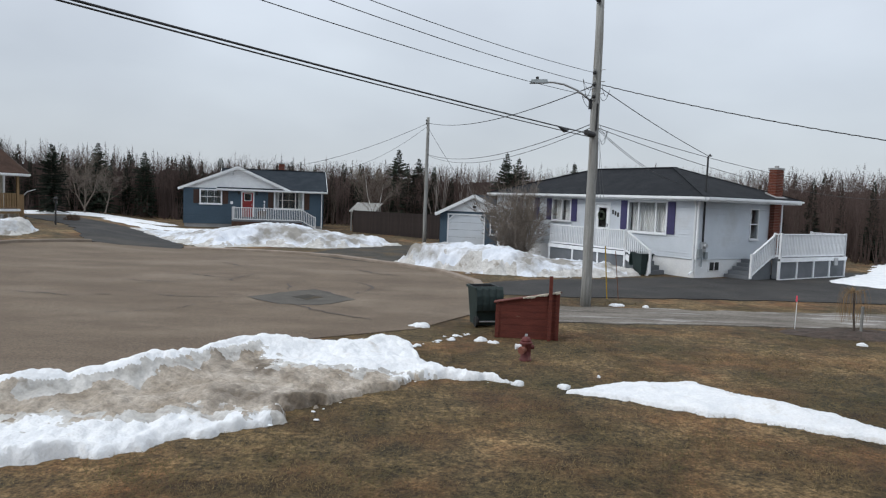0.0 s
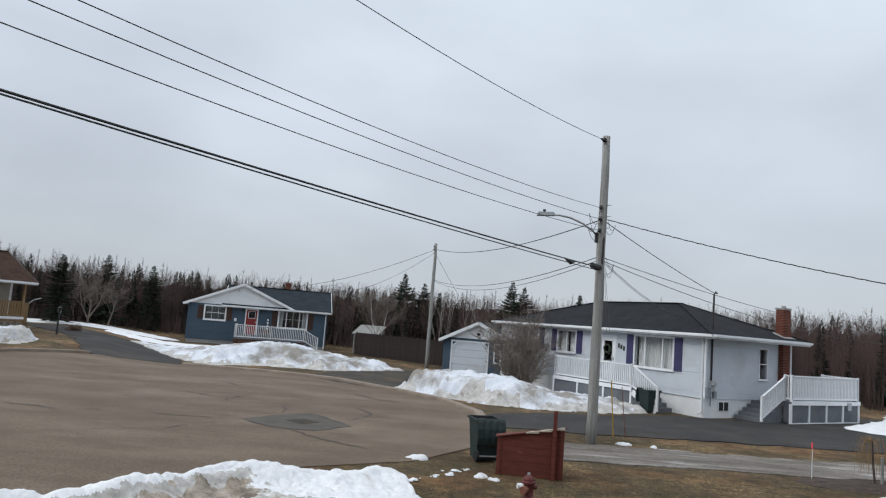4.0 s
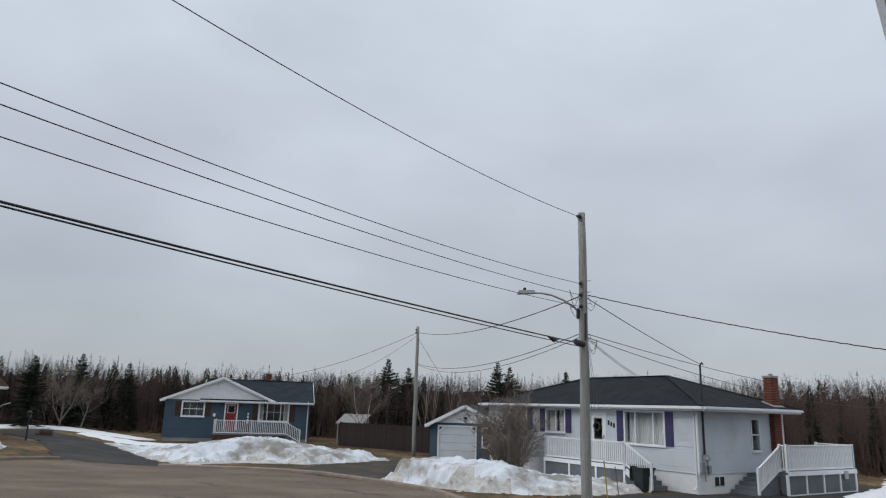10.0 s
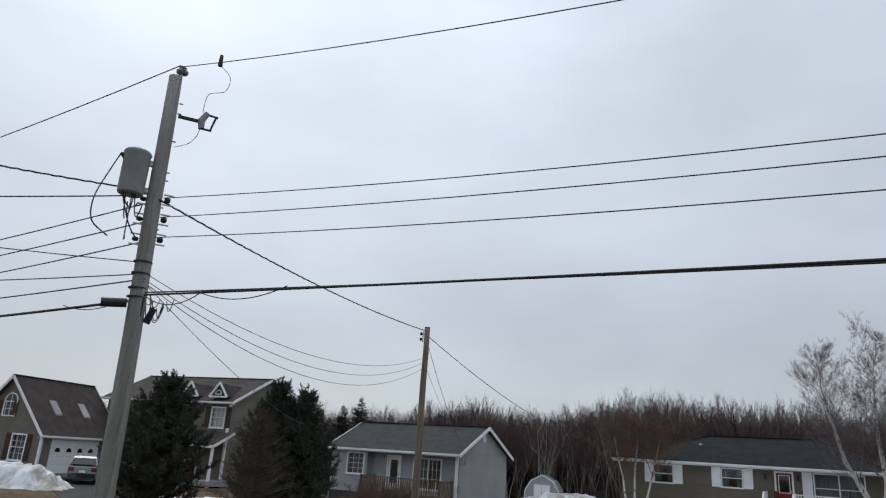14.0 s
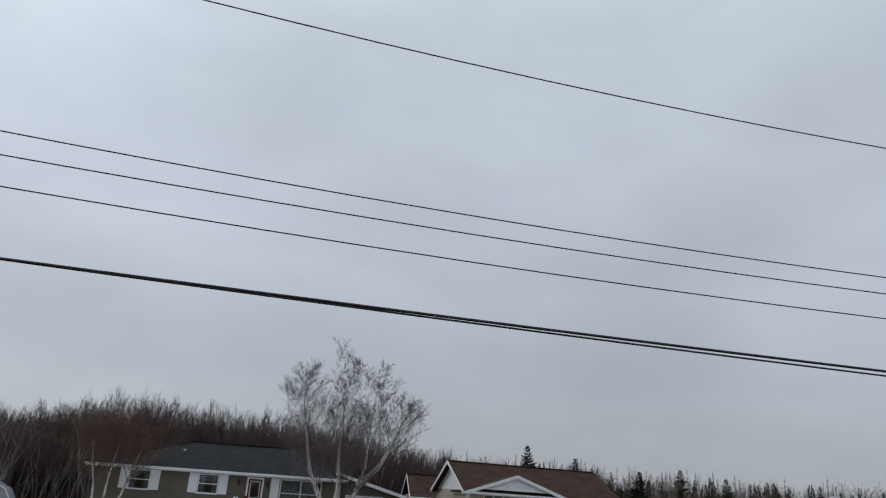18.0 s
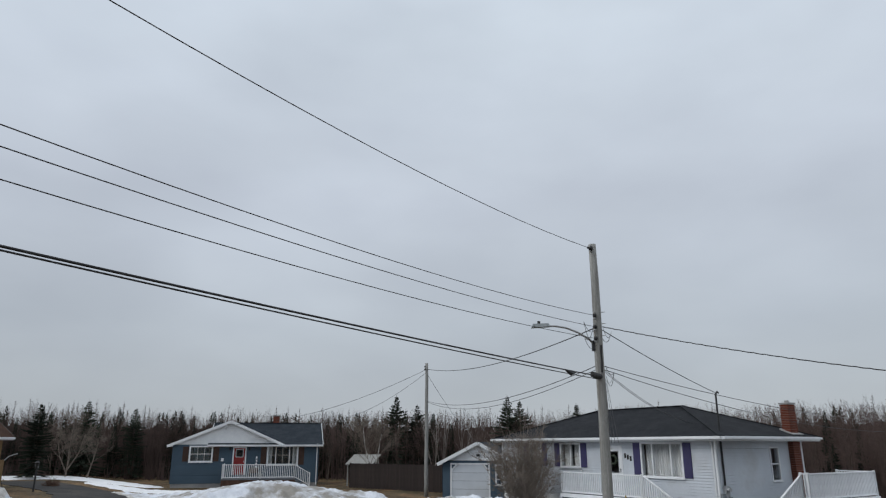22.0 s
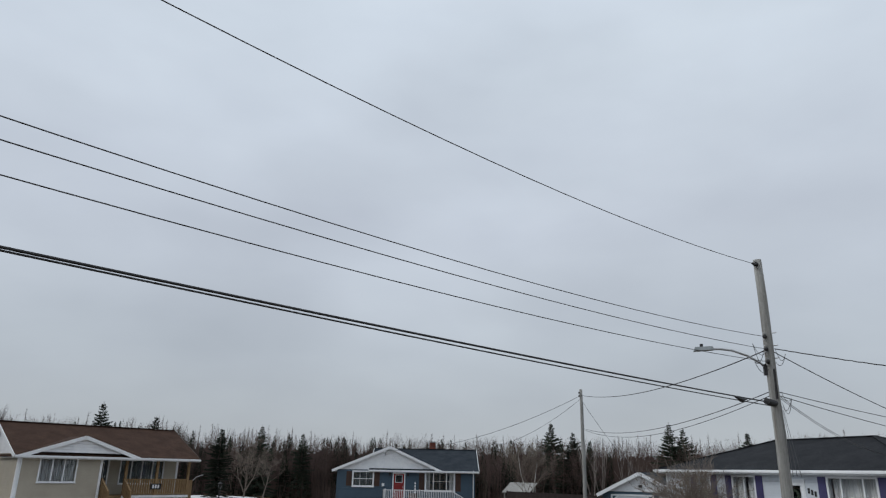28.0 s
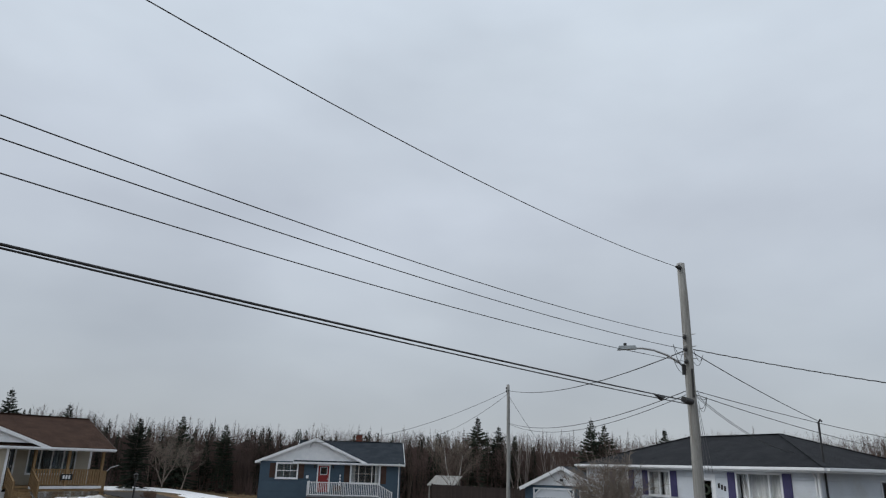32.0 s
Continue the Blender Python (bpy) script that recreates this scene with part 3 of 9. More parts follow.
def window(house, mw, x0, x1, z0, z1, cols=1, rows=1, grid=None, curtain=None, frame="trim", wide=0.09, name="window", cols_at=None):
    """A framed window; grid is (columns, rows) of thin bars in each light."""
    w = Geo(mw)
    w.box(x0 - wide, x1 + wide, -0.06, 0.10, z1, z1 + wide).box(x0 - wide, x1 + wide, -0.06, 0.10, z0 - wide, z0)
    w.box(x0 - wide, x0, -0.06, 0.10, z0, z1).box(x1, x1 + wide, -0.06, 0.10, z0, z1)
    edges = cols_at or [x0 + (x1 - x0) * i / cols for i in range(cols + 1)]
    win = part(name, w.weld(), frame, house)
    for e in edges[1:-1]:
        part("mullion", Geo(mw).box(e - 0.035, e + 0.035, -0.03, 0.08, z0, z1), frame, win)
    for j in range(1, rows):
        z = z0 + (z1 - z0) * j / rows
        part("meeting_rail", Geo(mw).box(x0, x1, -0.025, 0.075, z - 0.025, z + 0.025), frame, win)
    for a, b in zip(edges, edges[1:]):
        for j in range(rows):
            c, d = z0 + (z1 - z0) * j / rows, z0 + (z1 - z0) * (j + 1) / rows
            p = part("pane", Geo(mw).box(a + 0.02, b - 0.02, 0.03, 0.042, c + 0.02, d - 0.02), "glass", win)
            p.visible_shadow = False
            if grid:
                for i in range(1, grid[0]):
                    x = a + (b - a) * i / grid[0]
                    part("glazing_bar", Geo(mw).box(x - 0.012, x + 0.012, 0.015, 0.03, c, d), frame, win)
                for i in range(1, grid[1]):
                    z = c + (d - c) * i / grid[1]
                    part("glazing_bar", Geo(mw).box(a, b, 0.014, 0.031, z - 0.012, z + 0.012), frame, win)
    part("sill", Geo(mw).box(x0 - wide - 0.03, x1 + wide + 0.03, -0.1, -0.062, z0 - wide - 0.03, z0 - wide + 0.02), frame, win)
    if curtain:
        g = Geo(mw)
        for a, b in curtain[1:]:
            a, b = x0 + (x1 - x0) * a, x0 + (x1 - x0) * b
            n = max(4, int((b - a) / 0.05))
            pts = [(a + (b - a) * i / n, 0.2 + 0.025 * math.sin(i * 1.9), z) for z in (z0 - 0.05, z1 + 0.02) for i in range(n + 1)]
            g.add(pts, [(i, i + 1, n + 2 + i, n + 1 + i) for i in range(n)])
        part("curtain", g, curtain[0], win)
    return win


def shutter(house, mw, x0, x1, z0, z1, material):
    g = Geo(mw).box(x0, x1, -0.065, -0.03, z0, z1)
    n = int((z1 - z0) / 0.09)
    for i in range(n):
        z = z0 + 0.08 + (z1 - z0 - 0.16) * i / n
        g.box(x0 + 0.05, x1 - 0.05, -0.078, -0.065, z, z + 0.05)
    part("shutter", g, material, house)


def house_door(house, mw, x0, x1, z0, z1, material, glass_box=None, frame="trim", name="door"):
    f = Geo(mw).box(x0 - 0.1, x0, -0.04, 0.1, z0, z1 + 0.1).box(x1, x1 + 0.1, -0.04, 0.1, z0, z1 + 0.1).box(x0, x1, -0.04, 0.1, z1, z1 + 0.1)
    door = part(name, f, frame, house)
    leaf = Geo(mw)
    if glass_box:
        a, b, c, d = glass_box
        leaf.box(x0, x1, 0.02, 0.06, z0, c).box(x0, x1, 0.02, 0.06, d, z1).box(x0, a, 0.02, 0.06, c, d).box(b, x1, 0.02, 0.06, c, d)
        part("door_glass", Geo(mw).box(a, b, 0.035, 0.045, c, d), "glass", door).visible_shadow = False
        part("glass_trim", Geo(mw).box(a - 0.03, b + 0.03, 0.005, 0.018, d, d + 0.04).box(a - 0.03, b + 0.03, 0.005, 0.018, c - 0.04, c).box(a - 0.04, a, 0.005, 0.018, c, d).box(b, b + 0.04, 0.005, 0.018, c, d), frame, door)
    else:
        leaf.box(x0, x1, 0.02, 0.06, z0, z1)
    part("leaf", leaf, material, door)
    part("handle", Geo(mw).box(x1 - 0.11, x1 - 0.07, -0.03, 0.018, z0 + 0.95, z0 + 1.1), "steel", door)


def corner_boards(house, w, d, z0, z1, material="trim"):
    for x, y in ((0, 0), (w, 0), (0, d), (w, d)):
        part("corner_board", Geo().box(x - 0.045, x + 0.06 if x == 0 else x + 0.045, y - 0.045, y + 0.045, z0, z1), material, house)


def eave_line(house, a, b, material="trim", gutter=True):
    """A fascia board with a gutter along the eave from a to b."""
    a, b = Vector(a), Vector(b)
    part("fascia", Geo().bar(a + Vector((0, 0, -0.08)), b + Vector((0, 0, -0.08)), 0.03, 0.17), material, house)
    if gutter:
        d = (b - a).normalized()
        n = Vector((d.y, -d.x, 0)) * 0.075
        part("gutter", Geo().bar(a + n + Vector((0, 0, -0.06)), b + n + Vector((0, 0, -0.06)), 0.11, 0.095), material, house)


def downspout(house, x, y, z0, z1, material="trim"):
    part("downspout", Geo().tube([(x, y - 0.25, z1), (x, y - 0.06, z1 - 0.3), (x, y - 0.06, z0 + 0.2), (x, y - 0.3, z0 + 0.06)], 0.045, 6), material, house)


def hip_roof(house, w, d, over, ze, zr, r0, r1, material, thick=0.12, right=None, left=None):
    right = over if right is None else right
    left = over if left is None else left
    a, b, c, e = (-left, -over, ze), (w + right, -over, ze), (w + right, d + over, ze), (-left, d + over, ze)
    p, q = (r0, d / 2, zr), (r1, d / 2, zr)
    roof = part("roof", Geo().slab([a, b, q, p], thick), material, house)
    part("roof_slope", Geo().slab([b, c, q], thick), material, roof)
    part("roof_slope", Geo().slab([c, e, p, q], thick), material, roof)
    part("roof_slope", Geo().slab([e, a, p], thick), material, roof)
    g = Geo()
    for s, t in ((a, p), (b, q), (c, q), (e, p), (p, q)):
        g.bar(Vector(s) + Vector((0, 0, 0.012)), Vector(t) + Vector((0, 0, 0.012)), 0.26, 0.03)
    part("ridge_cap", g, material, roof)
    for s, t in ((a, b), (b, c), (c, e), (e, a)):
        eave_line(house, (s[0], s[1], ze - 0.01), (t[0], t[1], ze - 0.01))
    part("soffit", Geo().box(-left, w + right, -over, d + over, ze - 0.2, ze - 0.18), "trim", house)
    return roof


def gable_roof(house, x0, x1, y0, y1, ze, zr, over, material, thick=0.12, ym=None, rake=True, right_rake="trim"):
    """Ridge along x."""
    ym = (y0 + y1) / 2 if ym is None else ym
    s = (zr - ze) / (ym - y0)
    s2 = (zr - ze) / (y1 - ym)
    za, zb = ze - s * over, ze - s2 * over
    a, b, c, d = (x0 - over, y0 - over, za), (x1 + over, y0 - over, za), (x1 + over, ym, zr), (x0 - over, ym, zr)
    e, f = (x1 + over, y1 + over, zb), (x0 - over, y1 + over, zb)
    roof = part("roof", Geo().slab([a, b, c, d], thick), material, house)
    part("roof_slope", Geo().slab([d, c, e, f], thick), material, roof)
    part("ridge_cap", Geo().bar(Vector(d) + Vector((0, 0, 0.015)), Vector(c) + Vector((0, 0, 0.015)), 0.28, 0.03), material, roof)
    eave_line(house, (a[0], a[1], za - 0.01), (b[0], b[1], za - 0.01))
    if rake:
        for p, q in ((a, d), (f, d), (b, c), (e, c)):
            off = Vector((-0.02 if p[0] < x0 else 0.02, 0, -0.09))
            part("rake_board", Geo().bar(Vector(p) + off, Vector(q) + off, 0.035, 0.2), "trim" if p[0] < x0 else right_rake, house)
    g = Geo().box(x0 - over, x1 + over, y0 - over, y0, za - 0.16, za - 0.14)
    part("soffit", g, "trim", house)
    return roof


def front_gable(house, x0, x1, y, depth, ze, zr, over, material, thick=0.12, apex=None, out=0.3):
    """A gable that faces the front, its ridge along y."""
    xm = (x0 + x1) / 2 if apex is None else apex
    sl, sr = (zr - ze) / (xm - x0), (zr - ze) / (x1 - xm)
    a, b = (x0 - over, y - out, ze - sl * over), (x1 + over, y - out, ze - sr * over)
    m, n = (xm, y - out, zr), (xm, y + depth, zr)
    c, d = (x0 - over, y + depth, a[2]), (x1 + over, y + depth, b[2])
    roof = part("gable_roof", Geo().slab([a, m, n, c], thick), material, house)
    part("roof_slope", Geo().slab([m, b, d, n], thick), material, roof)
    for p, q in ((a, m), (b, m)):
        off = Vector((0, -0.02, -0.09))
        part("rake_board", Geo().bar(Vector(p) + off, Vector(q) + off, 0.2, 0.04, up=(0, -1, 0)), "trim", house)
    g = Geo()
    for p, q, r, s in ((a, m, n, c), (b, m, n, d)):
        g.slab([(v[0], v[1], v[2] - thick - 0.01) for v in (p, q, r, s)], 0.02)
    part("soffit", g, "trim", house)
    return roof


def rest_of_walls(house, w, d, z0, z1, material, sides):
    if "front" in sides:
        siding(house, FRONT, 0, w, z0, z1, [], material)
    if "right" in sides:
        siding(house, right_side(w), 0, d, z0, z1, [], material)
    if "left" in sides:
        siding(house, left_side(d), 0, d, z0, z1, [], material)
    if "back" in sides:
        siding(house, back_side(w, d), 0, w, z0, z1, [], material)


def base(house, w, d, z1, material, low=-0.3):
    part("foundation", Geo().box(0.02, w - 0.02, 0.02, 0.22, low, z1).box(0.02, w - 0.02, d - 0.22, d - 0.02, low, z1).box(0.02, 0.22, 0.22, d - 0.22, low, z1).box(w - 0.22, w - 0.02, 0.22, d - 0.22, low, z1), material, house)
    part("floor_slab", Geo().box(0.16, w - 0.16, 0.16, d - 0.16, z1 - 0.06, z1 + 0.02), "inside", house)


def railing(owner, a, b, rail=0.95, gap=0.12, size=0.046, material="white", posts=True, post=0.09, top_over=0.06, low=0.1, board=0.0):
    """Top and bottom rails with balusters between two floor points; follows a slope."""
    a, b = Vector(a), Vector(b)
    d = b - a
    flat = math.hypot(d.x, d.y)
    up = Vector((0, 0, 1))
    part("top_rail", Geo().bar(a + up * rail, b + up * rail, 0.09, 0.05), material, owner)
    part("bottom_rail", Geo().bar(a + up * low, b + up * low, 0.05, 0.07), material, owner)
    n = max(2, int(flat / gap))
    me = Geo().box(-size / 2 - board, size / 2 + board, -size / 2, size / 2, low + 0.035, rail - 0.025).mesh("baluster")
    me.materials.append(M[material])
    turn = Matrix.Rotation(math.atan2(d.y, d.x), 4, "Z")
    for i in range(1, n):
        ob = part("baluster", me, material, owner)
        ob.matrix_basis = Matrix.Translation(a + d * i / n) @ turn
    if posts:
        for p in (a, b):
            part("post", Geo().box(p.x - post / 2, p.x + post / 2, p.y - post / 2, p.y + post / 2, p.z - 0.02, p.z + rail + top_over), material, owner)


def steps(owner, x0, x1, y0, y1, z_top, n, axis, material, direction=1, tread=0.27):
    """A flight going down from y or x outwards."""
    for i in range(n):
        z = z_top - (i + 1) * z_top / (n + 1)
        g = Geo()
        if axis == "x":
            e = x1 + direction * i * tread
            g.box(min(e, e + direction * tread), max(e, e + direction * tread) + 0.02, y0, y1, 0, z)
        else:
            e = y0 + direction * i * tread
            g.box(x0, x1, min(e, e + direction * tread), max(e, e + direction * tread), 0, z)
        part("step", g, material, owner)


# ---- the white bungalow with violet shutters ----
def white_bungalow():
    w, d, zf, ze = 14.8, 6.2, 0.8, 3.6
    m = pose(3.61, 42.65, 0, 0, 0, -58)
    h = thing("bungalow", m, "pale blue-white sided bungalow with violet shutters and charcoal hip roof", "house")
    base(h, w, d, zf, "concrete")
    X = lambda a: w - a
    holes = [(X(4.0), X(1.75), 1.9, 3.28), (X(9.6), X(8.2), 2.2, 3.28), (X(6.3), X(5.35), 1.05, 3.12), (X(12.2), X(11.3), 2.2, 3.28)]
    siding(h, FRONT, 0, w, zf, ze - 0.18, holes, "vinyl_white", 0.12)
    rs = right_side(w)
    siding(h, rs, 0, d, zf, ze - 0.18, [(3.75, 4.3, 1.75, 3.1)], "vinyl_white", 0.12)
    rest_of_walls(h, w, d, zf, ze - 0.18, "vinyl_white", ("left", "back"))
    corner_boards(h, w, d, zf, ze - 0.2)
    window(h, FRONT, X(4.0), X(1.75), 1.9, 3.28, curtain=("curtain", (0.02, 0.98)), cols_at=[X(4.0), X(3.4), X(2.35), X(1.75)])
    window(h, FRONT, X(9.6), X(8.2), 2.2, 3.28, cols=2, curtain=("curtain", (0.0, 0.45), (0.55, 1.0)))
    window(h, FRONT, X(12.2), X(11.3), 2.2, 3.28, cols=1, rows=2, curtain=("curtain", (0.0, 1.0)))
    for a, z0 in ((4.1, 1.85), (1.22, 1.85), (9.7, 2.15), (7.68, 2.15), (12.3, 2.15), (10.78, 2.15)):
        shutter(h, FRONT, X(a + 0.42), X(a), z0, 3.34, "shutter_purple")
    house_door(h, FRONT, X(6.3), X(5.35), 1.05, 3.12, "white", (X(6.1), X(5.55), 1.95, 2.95))
    # wreath on the door
    g = Geo()
    ring = [(X(5.82) + 0.2 * math.cos(t), -0.06, 2.55 + 0.2 * math.sin(t)) for t in np.linspace(0, 2 * math.pi, 15)]
    g.tube(ring, [0.05 + 0.015 * (i % 2) for i in range(15)], 6, caps=False)
    part("wreath", g, "needle", h, "dark wreath with a pale bow")
    # house number as plain bars
    for i in range(3):
        part("number_bar", Geo().box(X(5.12 - 0.17 * i), X(5.01 - 0.17 * i), -0.04, -0.02, 2.62 + 0.06 * (2 - i) - 0.1, 2.84 + 0.06 * (2 - i) - 0.1), "black", h)
    window(h, rs, 3.75, 4.3, 1.75, 3.1, rows=2, wide=0.06)
    hip_roof(h, w, d, 0.45, ze, 5.12, 5.1, 10.8, "roof_black", right=0.72)
    downspout(h, w - 0.1, 0, 0.1, ze - 0.1)
    part("basement_window", Geo(rs).box(0.95, 1.6, -0.02, 0.05, 0.32, 0.68), "black", h)
    part("basement_window_frame", Geo(rs).box(0.88, 0.95, -0.03, 0.06, 0.28, 0.72).box(1.6, 1.67, -0.03, 0.06, 0.28, 0.72).box(0.95, 1.6, -0.03, 0.06, 0.68, 0.74).box(1.25, 1.3, -0.03, 0.0, 0.32, 0.68), "white", h)
    # service mast and meter on the side wall
    part("service_mast", Geo(rs).tube([(0.32, -0.07, 1.55), (0.32, -0.07, 5.35), (0.32, -0.16, 5.45), (0.32, -0.22, 5.38)], 0.04, 8), "black", h)
    part("meter_base", Geo(rs).box(0.2, 0.44, -0.17, -0.02, 1.15, 1.6), "steel", h)
    part("meter", Geo(rs).tube([(0.32, -0.17, 1.45), (0.32, -0.3, 1.45)], 0.09, 12), "steel", h)
    part("utility_box", Geo(rs).box(-0.02, 0.2, -0.16, -0.02, 0.9, 1.3), "can_grey", h)
    part("utility_box", Geo(rs).box(0.48, 0.66, -0.12, -0.02, 0.85, 1.15), "can_grey", h)
    part("conduit", Geo(rs).tube([(0.32, -0.06, 0.5), (0.32, -0.06, 1.2)], 0.03, 6), "can_grey", h)
    # brick chimney outside the wall
    ch = part("chimney", Geo(rs).box(5.22, 5.72, -0.24, 0.13, 0.0, 5.06), "mortar", h, "red brick chimney stack")
    bricks(ch, rs, 5.19, 5.75, -0.27, 0.16, 1.0, 5.09)
    part("chimney_cap", Geo(rs).box(5.17, 5.77, -0.29, 0.18, 5.06, 5.14), "concrete_grey", ch)
    part("flue", Geo(rs).tube([(5.47, -0.06, 5.1), (5.47, -0.06, 5.24)], 0.1, 10), "concrete_grey", ch)
    part("flashing", Geo(rs).slab([(5.04, -0.42, 3.72), (5.90, -0.42, 3.72), (5.84, 0.24, 3.98), (5.10, 0.24, 3.98)], 0.06), "concrete_grey", ch)
    return h


def bricks(owner, mw, x0, x1, y0, y1, z0, z1, bw=0.21, bh=0.075):
    """Courses of brick round a rectangular stack, each brick proud of the joints."""
    me_long = Geo().box(0, bw - 0.012, 0, 0.03, 0, bh - 0.012).mesh("brick")
    me_long.materials.append(M["brick"])
    rows = int((z1 - z0) / bh)
    g = Geo(mw)
    faces = ((x0, y0, 1, 0, x1 - x0), (x1, y0, 0, 1, y1 - y0), (x0, y0, 0, 1, y1 - y0))
    for r in range(rows):
        for fi, (x, y, dx, dy, length) in enumerate(faces):
            off = -(bw / 2) * ((r + fi) % 2)
            while off < length - 0.01:
                a, b = max(0.0, off), min(length, off + bw - 0.012)
                if b - a > 0.03:
                    z = z0 + r * bh
                    if dx:
                        g.box(x + a, x + b, y, y + 0.028, z, z + bh - 0.012)
                    else:
                        o = -0.028 if x == x1 else 0.0
                        g.box(x + o, x + o + 0.028, y + a, y + b, z, z + bh - 0.012)
                off += bw
    tagged(part("brickwork", g, "brick", owner), kind="stuff")


BUNGALOW = white_bungalow()


def white_front_deck():
    w, f = 14.8, 0.95
    m = pose(3.61, 42.65, 0, 0, 0, -58)
    t = thing("front_deck", m, "white railed front deck with grey skirting and steps", "deck")
    x0, x1 = w - 8.1, w - 2.75
    part("decking", Geo().box(x0, x1, -1.5, -0.03, f - 0.12, f), "deck_grey", t)
    for i in range(3):
        a, b = x0 + (x1 - x0) * i / 3, x0 + (x1 - x0) * (i + 1) / 3
        part("skirt_panel", Geo().box(a + 0.05, b - 0.05, -1.46, -1.43, 0.03, f - 0.13), "deck_grey", t)
        part("skirt_post", Geo().box(a - 0.05, a + 0.05, -1.5, -1.4, 0, f - 0.12), "white", t)
    part("skirt_panel", Geo().box(x1 - 0.05, x1 - 0.02, -1.45, -0.05, 0.03, f - 0.13), "deck_grey", t)
    part("skirt_post", Geo().box(x1 - 0.1, x1, -1.5, -1.4, 0, f - 0.12), "white", t)
    part("edge_board", Geo().box(x0 - 0.02, x1 + 0.02, -1.54, -1.5, f - 0.16, f + 0.02), "white", t)
    railing(t, (x0 + 0.05, -1.45, f), (x1 - 0.05, -1.45, f), 1.0)
    railing(t, (x0 + 0.05, -0.08, f), (x0 + 0.05, -1.45, f), 1.0)
    railing(t, (x1 - 0.02, -1.45, f), (x1 + 1.45, -1.45, 0.1), 1.0)
    steps(t, 0, x1, -1.4, -0.2, f, 4, "x", "deck_grey", tread=0.3)
    part("stringer", Geo().bar((x1, -1.45, f - 0.2), (x1 + 1.4, -1.45, 0.02), 0.05, 0.25), "white", t)


white_front_deck()


def white_side_deck():
    w, f = 14.8, 0.98
    m = pose(3.61, 42.65, 0, 0, 0, -58) @ right_side(14.8)
    t = thing("side_deck", m, "white railed side deck with grey panel skirting and steps", "deck")
    x0, x1, y0 = 3.4, 8.8, -1.85
    part("decking", Geo().box(x0, x1, y0, -0.56, f - 0.12, f), "deck_grey", t)
    for i in range(4):
        a, b = x0 + (x1 - x0) * i / 4, x0 + (x1 - x0) * (i + 1) / 4
        part("skirt_panel", Geo().box(a + 0.05, b - 0.05, y0 + 0.05, y0 + 0.08, 0.06, f - 0.13), "deck_grey", t)
        part("skirt_post", Geo().box(a - 0.05, a + 0.05, y0, y0 + 0.1, 0, f - 0.12), "white", t)
    part("skirt_post", Geo().box(x1 - 0.05, x1 + 0.05, y0, y0 + 0.1, 0, f - 0.12), "white", t)
    part("skirt_board", Geo().box(x0, x1, y0 - 0.01, y0 + 0.02, 0.0, 0.06), "white", t)
    part("skirt_panel", Geo().box(x0 + 0.03, x0 + 0.06, y0 + 0.1, -1.45, 0.05, f - 0.13), "deck_grey", t)
    part("edge_board", Geo().box(x0 - 0.02, x1 + 0.05, y0 - 0.04, y0, f - 0.16, f + 0.02), "white", t)
    railing(t, (x0 + 0.05, y0 + 0.05, f), (x1 - 0.05, y0 + 0.05, f), 1.08)
    railing(t, (x1 - 0.05, y0 + 0.05, f), (x1 - 0.05, -0.1, f), 1.08)
    railing(t, (x0 + 0.03, y0 + 0.05, f), (x0 + 0.03, -1.5, f), 1.08)
    railing(t, (x0, -1.5, f), (x0 - 1.6, -1.5, 0.1), 1.0)
    for i in range(5):
        z = f - (i + 1) * f / 6
        part("step", Geo().box(x0 - (i + 1) * 0.3, x0 - i * 0.3, -1.42, -0.1, 0, z), "deck_grey", t)
    part("outlet_box", Geo().box(7.7, 8.0, y0 - 0.08, y0 + 0.04, 0.6, 0.95), "steel", t)


white_side_deck()


